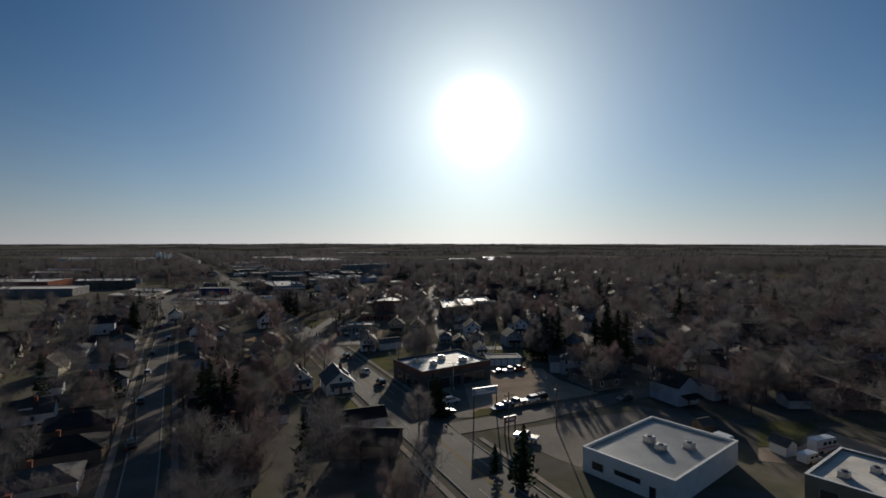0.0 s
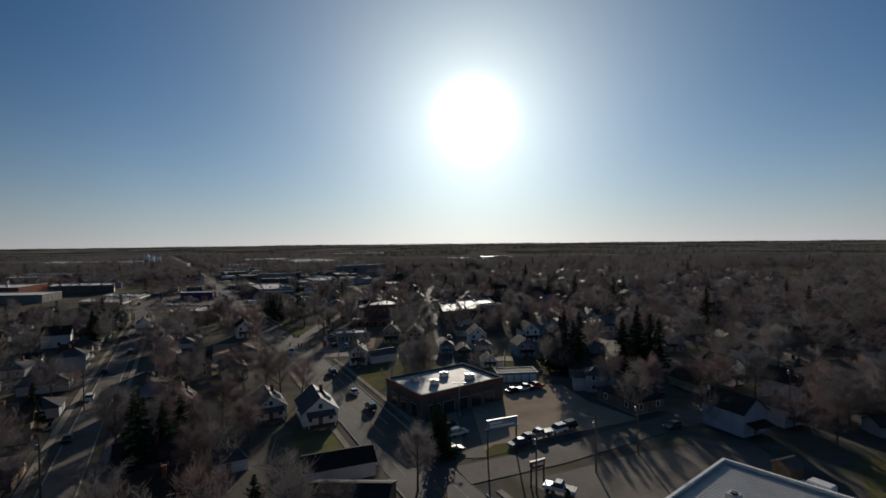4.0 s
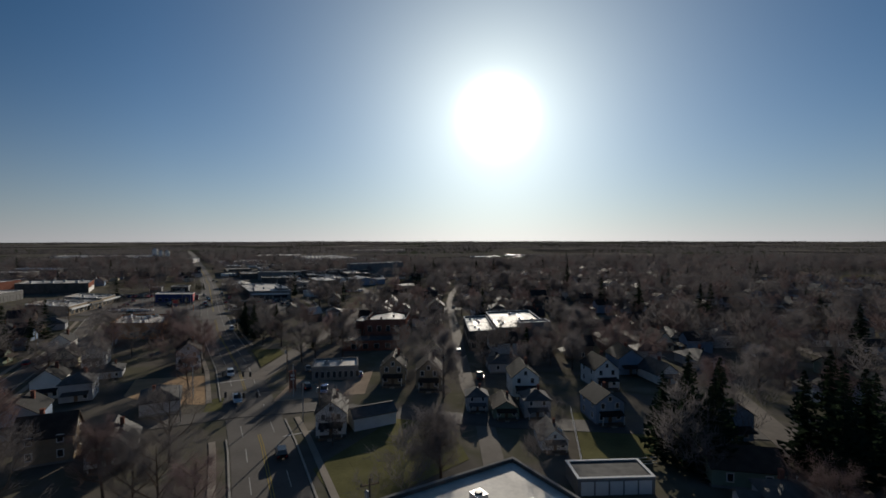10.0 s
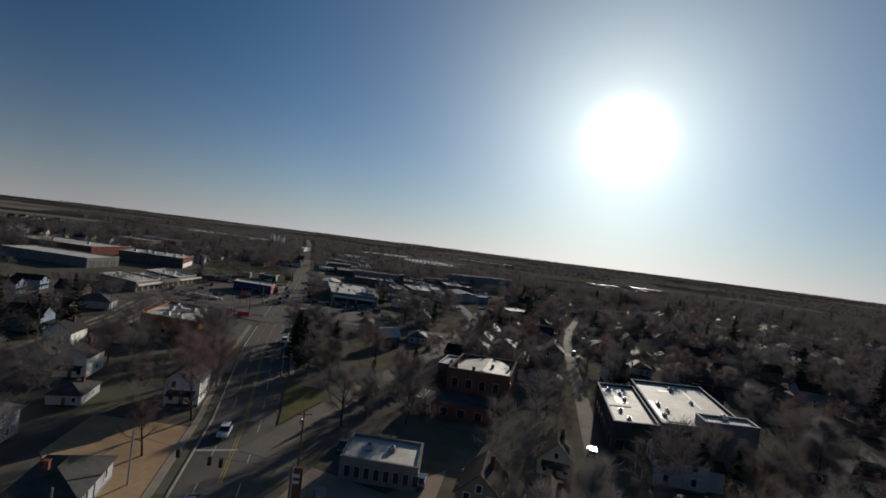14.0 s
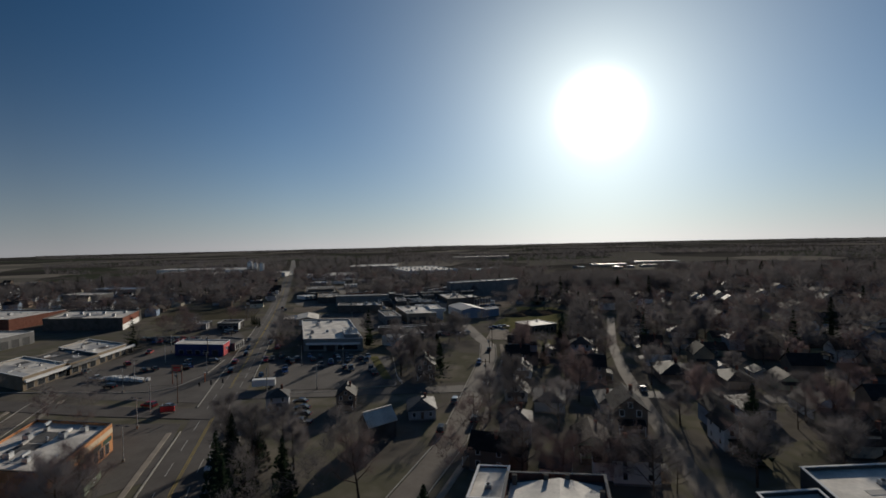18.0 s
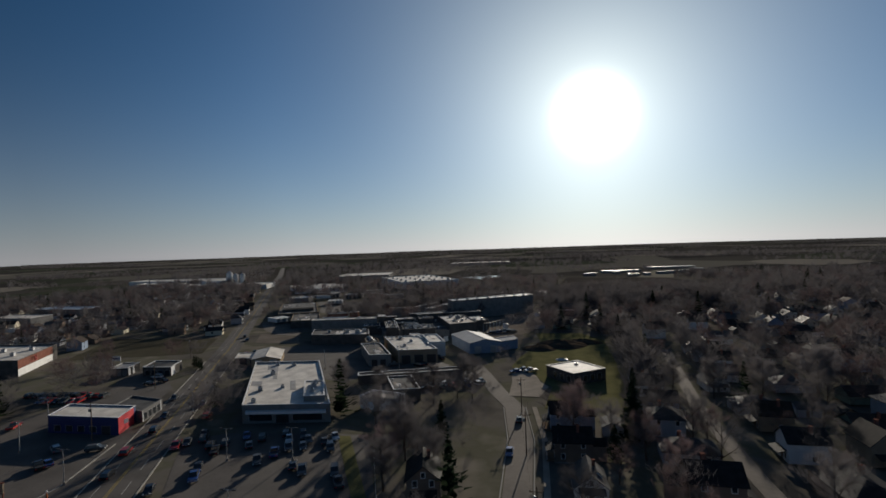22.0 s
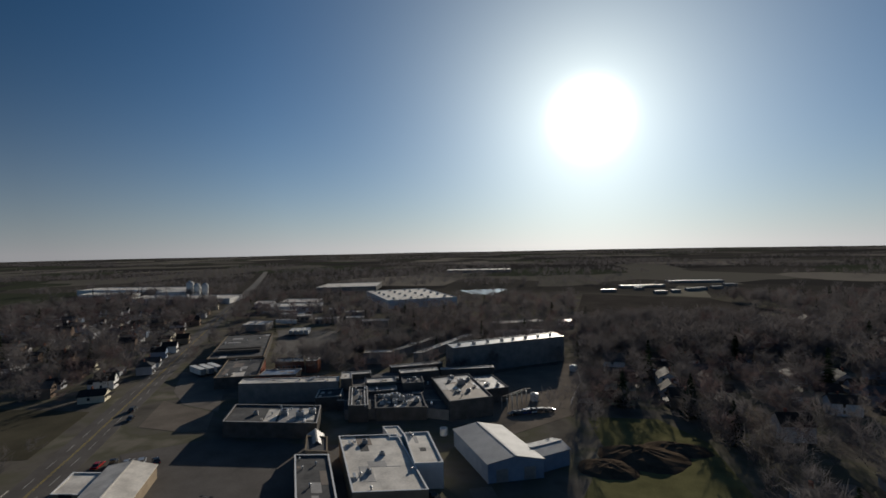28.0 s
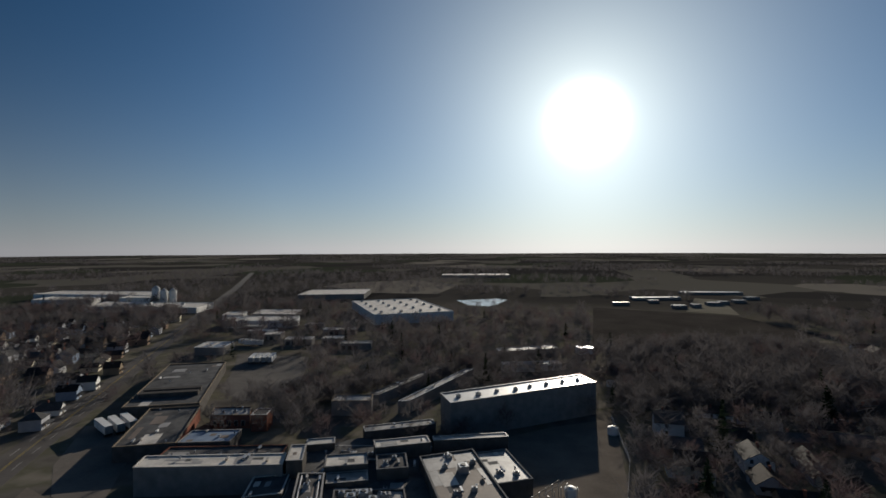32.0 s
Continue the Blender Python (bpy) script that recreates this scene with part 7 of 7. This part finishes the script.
part("cap", tube((0, 0, 3.2), (0, 0, 3.5), 0.2, 0.16, 8), M["trim"], post)

# ---- poles, lamps, traffic lights ----
M["cable"] = mat("black_cable", (0.01, 0.01, 0.01), (0.02, 0.02, 0.02), 1.0, 0.95, 6.0)


def utility_pole(h=10.5):
    t = thing("utility_pole", "weathered wooden utility pole with crossarm", "utility pole")
    part("shaft", tube((0, 0, -0.2), (0, 0, h), 0.17, 0.11, 8), M["wood"], t)
    arm = part("crossarm", box(-1.2, -0.06, h - 0.9, 1.2, 0.06, h - 0.75), M["wood"], t)
    for x in (-1.1, 1.1):
        part("insulator", lathe(((0.05, 0), (0.08, 0.08), (0.04, 0.18)), 6, (x, 0, h - 0.75)), M["dark_metal"], arm)
    part("transformer", lathe(((0.25, 0), (0.27, 0.05), (0.27, 0.8), (0.1, 0.92)), 10, (0.38, 0, h - 2.4)), M["metal"], t)
    return t


def wires(points, h, label):
    """Sagging wires between poles, each a thin tube."""
    t = thing("power_line", label, "power line", Matrix.Translation((*points[0], 0)))
    o = Vector((*points[0], 0))
    for off in (-1.0, 1.0):
        line = []
        for a, b in zip(points, points[1:]):
            a, b = Vector((*a, h - 0.6)), Vector((*b, h - 0.6))
            d = (b - a).normalized()
            s = Vector((d.y, -d.x, 0)) * off
            line += [a.lerp(b, i / 6) + s - Vector((0, 0, 3.2 * (i / 6) * (1 - i / 6))) - o for i in range(0 if not line else 1, 7)]
        part("wire", polytube(line, 0.008), M["cable"], t)


pole = utility_pole()
LINES = ([(14, 107), (-14.5, 155.5 - 3), (-33, 193), (-52, 226)], [(26, 113.7), (36.6, 121.5), (58, 134.5), (84, 146)], [(-68, 107), (-92, 149.5), (-127, 212), (-150, 254), (-172, 294)],
         [(-53, 328), (-55.5, 362), (-60, 398), (-63.5, 428)], [(-145, 336), (-178, 388), (-202, 434), (-228, 482), (-262, 548), (-300, 616)])
for line in LINES:
    for (ax, ay), (bx, by) in zip(line, line[1:] + [(2 * line[-1][0] - line[-2][0], 2 * line[-1][1] - line[-2][1])]):
        copy_thing(pole, Matrix.Translation((ax, ay, 0)) @ Matrix.Rotation(math.atan2(by - ay, bx - ax) + math.pi / 2, 4, "Z"))
    wires(line, 10.5, "sagging power wires between wooden poles")
for o in list(pole.children_recursive) + [pole]:
    bpy.data.objects.remove(o)


def lot_lamp(x, y, h=8.0):
    t = thing("lot_lamp", "tall steel lot lamp with two heads", "street lamp", Matrix.Translation((x, y, 0)), "lot lamps")
    part("pole", tube((0, 0, 0), (0, 0, h), 0.12, 0.08, 8), M["metal"], t)
    part("footing", tube((0, 0, 0), (0, 0, 0.7), 0.3, 0.3, 10), M["concrete"], t)
    for s in (-1, 1):
        arm = part("arm", tube((0, 0, h - 0.1), (s * 1.0, 0, h), 0.05, 0.05, 6), M["metal"], t)
        part("lamp_head", box(min(s * 0.9, s * 1.6), -0.2, h - 0.06, max(s * 0.9, s * 1.6), 0.2, h + 0.12), M["dark_metal"], arm)


for x, y in ((-110, 356.5), (-178, 352), (-190, 378), (-160, 366), (-131, 383), (-115, 386), (-204, 396), (-172, 342), (-126, 300), (-140, 317), (2.5, 142), (-165, 411), (-150, 470), (-118, 474)):
    lot_lamp(x, y)


def span_lights(p, q, spots):
    t = thing("traffic_lights", "dark traffic lights hung on a span wire over the crossing", "traffic light", Matrix.Translation((*p, 0)))
    a, b = Vector((0, 0, 7.4)), Vector((q[0] - p[0], q[1] - p[1], 7.4))
    for c in (a, b):
        part("pole", tube((c.x, c.y, 0), (c.x, c.y, 8.2), 0.16, 0.11, 8), M["metal"], t)
    pts = [a.lerp(b, i / 8) - Vector((0, 0, 3.2 * (i / 8) * (1 - i / 8))) for i in range(9)]
    part("span_wire", polytube(pts, 0.025), M["dark_metal"], t)
    for s in spots:
        c = a.lerp(b, s) - Vector((0, 0, 3.2 * s * (1 - s)))
        head = part("signal_head", joined(box(c.x - 0.2, c.y - 0.15, c.z - 1.3, c.x + 0.2, c.y + 0.15, c.z - 0.1), box(c.x - 0.03, c.y - 0.03, c.z - 0.1, c.x + 0.03, c.y + 0.03, c.z)), M["dark_metal"], t)
        for k in range(3):
            part("hood", joined(tube((c.x, c.y - 0.15, c.z - 0.3 - 0.38 * k), (c.x, c.y - 0.35, c.z - 0.32 - 0.38 * k), 0.14, 0.14, 8)), M["dark_metal"], head)


span_lights((-64.5, 196), (-38, 197.6), (0.37, 0.48, 0.52, 0.63))
span_lights((-70.5, 211.5), (-46, 214), (0.5, 0.57, 0.3))
span_lights((-147, 328), (-124, 350), (0.4, 0.5, 0.6))

# ---- yard things ----
for i in range(18):
    x, y = -191 + 0.92 * i + rng.uniform(-0.3, 0.3), 353.2 + 1.6 * (i % 2) + rng.uniform(-0.3, 0.3)
    t = thing("pallet_stack", "pallet of goods wrapped in white film", "pallet", Matrix.Translation((x, y, 0.045)) @ Matrix.Rotation(rng.uniform(-0.3, 0.3), 4, "Z"), "wrapped pallets on the lot")
    for k in range(4):
        part("board", box(-0.6, -0.6 + 0.3 * k, 0.1, 0.6, -0.42 + 0.3 * k, 0.14), M["wood"], t)
    for k in range(3):
        part("bearer", box(-0.6 + 0.5 * k, -0.6, 0, -0.4 + 0.5 * k, 0.5, 0.1), M["wood"], t)
    h = rng.uniform(0.9, 1.4)
    for k in range(4):
        part("wrapped_layer", box(-0.58 + rng.uniform(0, 0.04), -0.58, 0.141 + h * k / 4, 0.58, 0.56 - rng.uniform(0, 0.04), 0.141 + h * (k + 0.94) / 4), M["trim"], t)



def silo(x, y, r, h):
    t = thing("silo", "tall pale silo beside the processing plant", "silo", Matrix.Translation((x, y, 0)), "silos of the plant")
    part("shell", lathe(((r, 0), (r, h), (r * 0.98, h + 0.1)), 16), M["wall_white"], t)
    part("cone_roof", lathe(((r * 1.03, h + 0.1), (r * 0.5, h + r * 0.5), (0.3, h + r * 0.8)), 16), M["roof_metal"], t)
    part("ladder", joined(box(r + 0.05, -0.3, 0, r + 0.12, -0.22, h), box(r + 0.05, 0.22, 0, r + 0.12, 0.3, h)), M["metal"], t)


for x, y, r, h in ((-540, 932, 4, 17), (-530, 935, 4, 17), (-549, 930, 4.5, 20), (-556, 940, 3, 13)):
    silo(x, y, r, h)


def tank(x, y, r, h, label):
    t = thing("storage_tank", label, "tank", Matrix.Translation((x, y, 0)))
    part("shell", lathe(((r, 0), (r, h), (r * 0.9, h + 0.2)), 14), M["wall_white"], t)
    part("roof", lathe(((r * 1.02, h + 0.1), (0.2, h + r * 0.35)), 14), M["roof_metal"], t)
    part("pipe", tube((r + 0.2, 0, 0), (r + 0.2, 0, h + 0.4), 0.1, 0.1, 6), M["metal"], t)


for x, y, r, h in ((-84.8, 574, 1.6, 2.6), (-68.4, 623, 1.8, 2.4), (-96.5, 636, 1.5, 2.6), (-62, 686, 2, 2.4), (-112, 533, 1.2, 2.2)):
    tank(x, y, r, h, "short pale storage tank in the factory yard")

rack = thing("pipe_rack", "steel pipe rack behind the factory block", "pipe rack", Matrix.Translation((-96, 560, 0)))
for i in range(6):
    part("rack_leg", joined(box(-0.1 + 1.6 * i, 2.6 * i - 0.1, 0, 0.1 + 1.6 * i, 2.6 * i + 0.1, 5), box(2.1 + 1.6 * i, 2.6 * i - 1.4, 0, 2.3 + 1.6 * i, 2.6 * i - 1.2, 5)), M["metal"], rack)
    part("rack_beam", joined(box(-0.1 + 1.6 * i, 2.6 * i - 0.08, 3.0, 0.1 + 1.6 * i, 2.6 * i + 0.08, 3.15)), M["metal"], rack)
for k in range(2):
    part("pipe", tube((0.3 + 1.4 * k, -0.25 * k, 5.1), (8.3 + 1.4 * k, 13 - 0.25 * k, 5.1), 0.1, 0.1, 6), M["dark_metal"], rack)


def heap(name, label, category, x, y, r, h, material, seed, stretch=1.0):
    """A low uneven heap with a ragged outline."""
    rr = random.Random(seed)
    n, rings = 22, 5
    v, f = [(0, 0, h)], []
    for k in range(1, rings + 1):
        for i in range(n):
            a = 2 * math.pi * i / n
            q = r * k / rings * (1 + 0.25 * noise.noise((math.cos(a) * 1.5, math.sin(a) * 1.5, seed)))
            z = h * (1 - (k / rings) ** 1.6) * rr.uniform(0.75, 1.15) - (0.15 if k == rings else 0)
            v.append((q * math.cos(a) * stretch, q * math.sin(a), z))
    f += [(0, 1 + i, 1 + (i + 1) % n) for i in range(n)]
    for k in range(rings - 1):
        p, q = 1 + k * n, 1 + (k + 1) * n
        f += [(p + i, q + i, q + (i + 1) % n, p + (i + 1) % n) for i in range(n)]
    ob = new(name, mesh_of(name, (v, f), material))
    ob.location = (x, y, 0.06)
    return tagged(ob, label, category)


soil = mat("dark_soil", (0.05, 0.038, 0.028), (0.12, 0.09, 0.065), 0.3, 0.95, 2.0, 0.6)
heap("earth_mound", "dark bare earth mound on the lawn", "mound", -52, 527, 9, 2.6, soil, 3, 1.5)
heap("earth_mound", "low curved bank of dark earth", "mound", -42, 534, 6, 1.8, soil, 8, 1.8)
heap("earth_mound", "long bank of dark earth beside the lawn", "mound", -62, 518, 7, 1.6, soil, 13, 1.3)
for i, (x, y) in enumerate(((-57.5, 522.5), (-54.5, 524), (-52, 496))):
    heap("debris_pile", "pile of pale sheets and rubble beside the mound", "rubble", x, y, 2.2, 0.8, M["roof_metal"], 20 + i, 1.4)


def fence(points, h, label):
    t = thing("fence", label, "fence", Matrix.Translation((*points[0], 0)))
    ox, oy = points[0]
    for (ax, ay), (bx, by) in zip(points, points[1:]):
        n = max(int(math.dist((ax, ay), (bx, by)) / 2.5), 1)
        for i in range(n):
            x, y = ax + (bx - ax) * i / n - ox, ay + (by - ay) * i / n - oy
            x2, y2 = ax + (bx - ax) * (i + 1) / n - ox, ay + (by - ay) * (i + 1) / n - oy
            part("post", tube((x, y, 0), (x, y, h), 0.06, 0.06, 6), M["wood"], t)
            part("slat_panel", joined(tube((x, y, h * 0.9), (x2, y2, h * 0.9), 0.05, 0.05, 4), tube((x, y, h * 0.5), (x2, y2, h * 0.5), 0.05, 0.05, 4), tube((x, y, h * 0.15), (x2, y2, h * 0.15), 0.05, 0.05, 4)), M["trim"], t)


fence([(17.6, 179), (21.5, 206)], 1.4, "pale garden fence along the back lawn")
fence([(20, 178.5), (31, 180.5)], 1.4, "pale garden fence behind the garages")
fence([(-99, 398), (-88, 372), (-84, 366)], 1.2, "low rail fence along the store lot")
fence([(-71, 570), (-66, 600), (-67, 640)], 1.8, "wire fence on posts along the factory yard")

# the low roofs that join the old factory's blocks
base = thing("old_factory", "low dark connecting roofs of the old factory with pipes and ducts", "factory", Matrix.Translation((-140, 565, 0)))
plan = [(x + 140, y - 565) for x, y in FACTORY]
part("wall", prism(plan, 0, 3.7), M["wall_grey"], base)
joint = part("roof", prism(plan, 3.704, 3.86), M["roof_dark"], base)
r = random.Random(31)
for i in range(60):
    x, y = r.uniform(-26, 36), r.uniform(-25, 27)
    if not all(inside(plan, x + a, y + b) for a in (-2, 2) for b in (-2, 2)):
        continue
    q = r.random()
    if q < 0.4:
        part("duct", shifted(box(-1.4, -0.3, 4.0, 1.4, 0.3, 4.6), x, y, 0, r.choice((0.25, 1.8))), M[r.choice(("metal", "trim", "roof_grey"))], joint)
    elif q < 0.75:
        part("roof_vent", lathe(((0.3, 3.86), (0.3, 4.6), (0.5, 4.65), (0.1, 5.1)), 8, (x, y, 0)), M["metal"], joint)
    else:
        part("roof_patch", shifted(box(-1.8, -1.5, 3.86, 1.8, 1.5, 3.88 + 0.002 * i), x, y, 0, 0.25), M[r.choice(("roof_grey", "roof_white"))], joint)
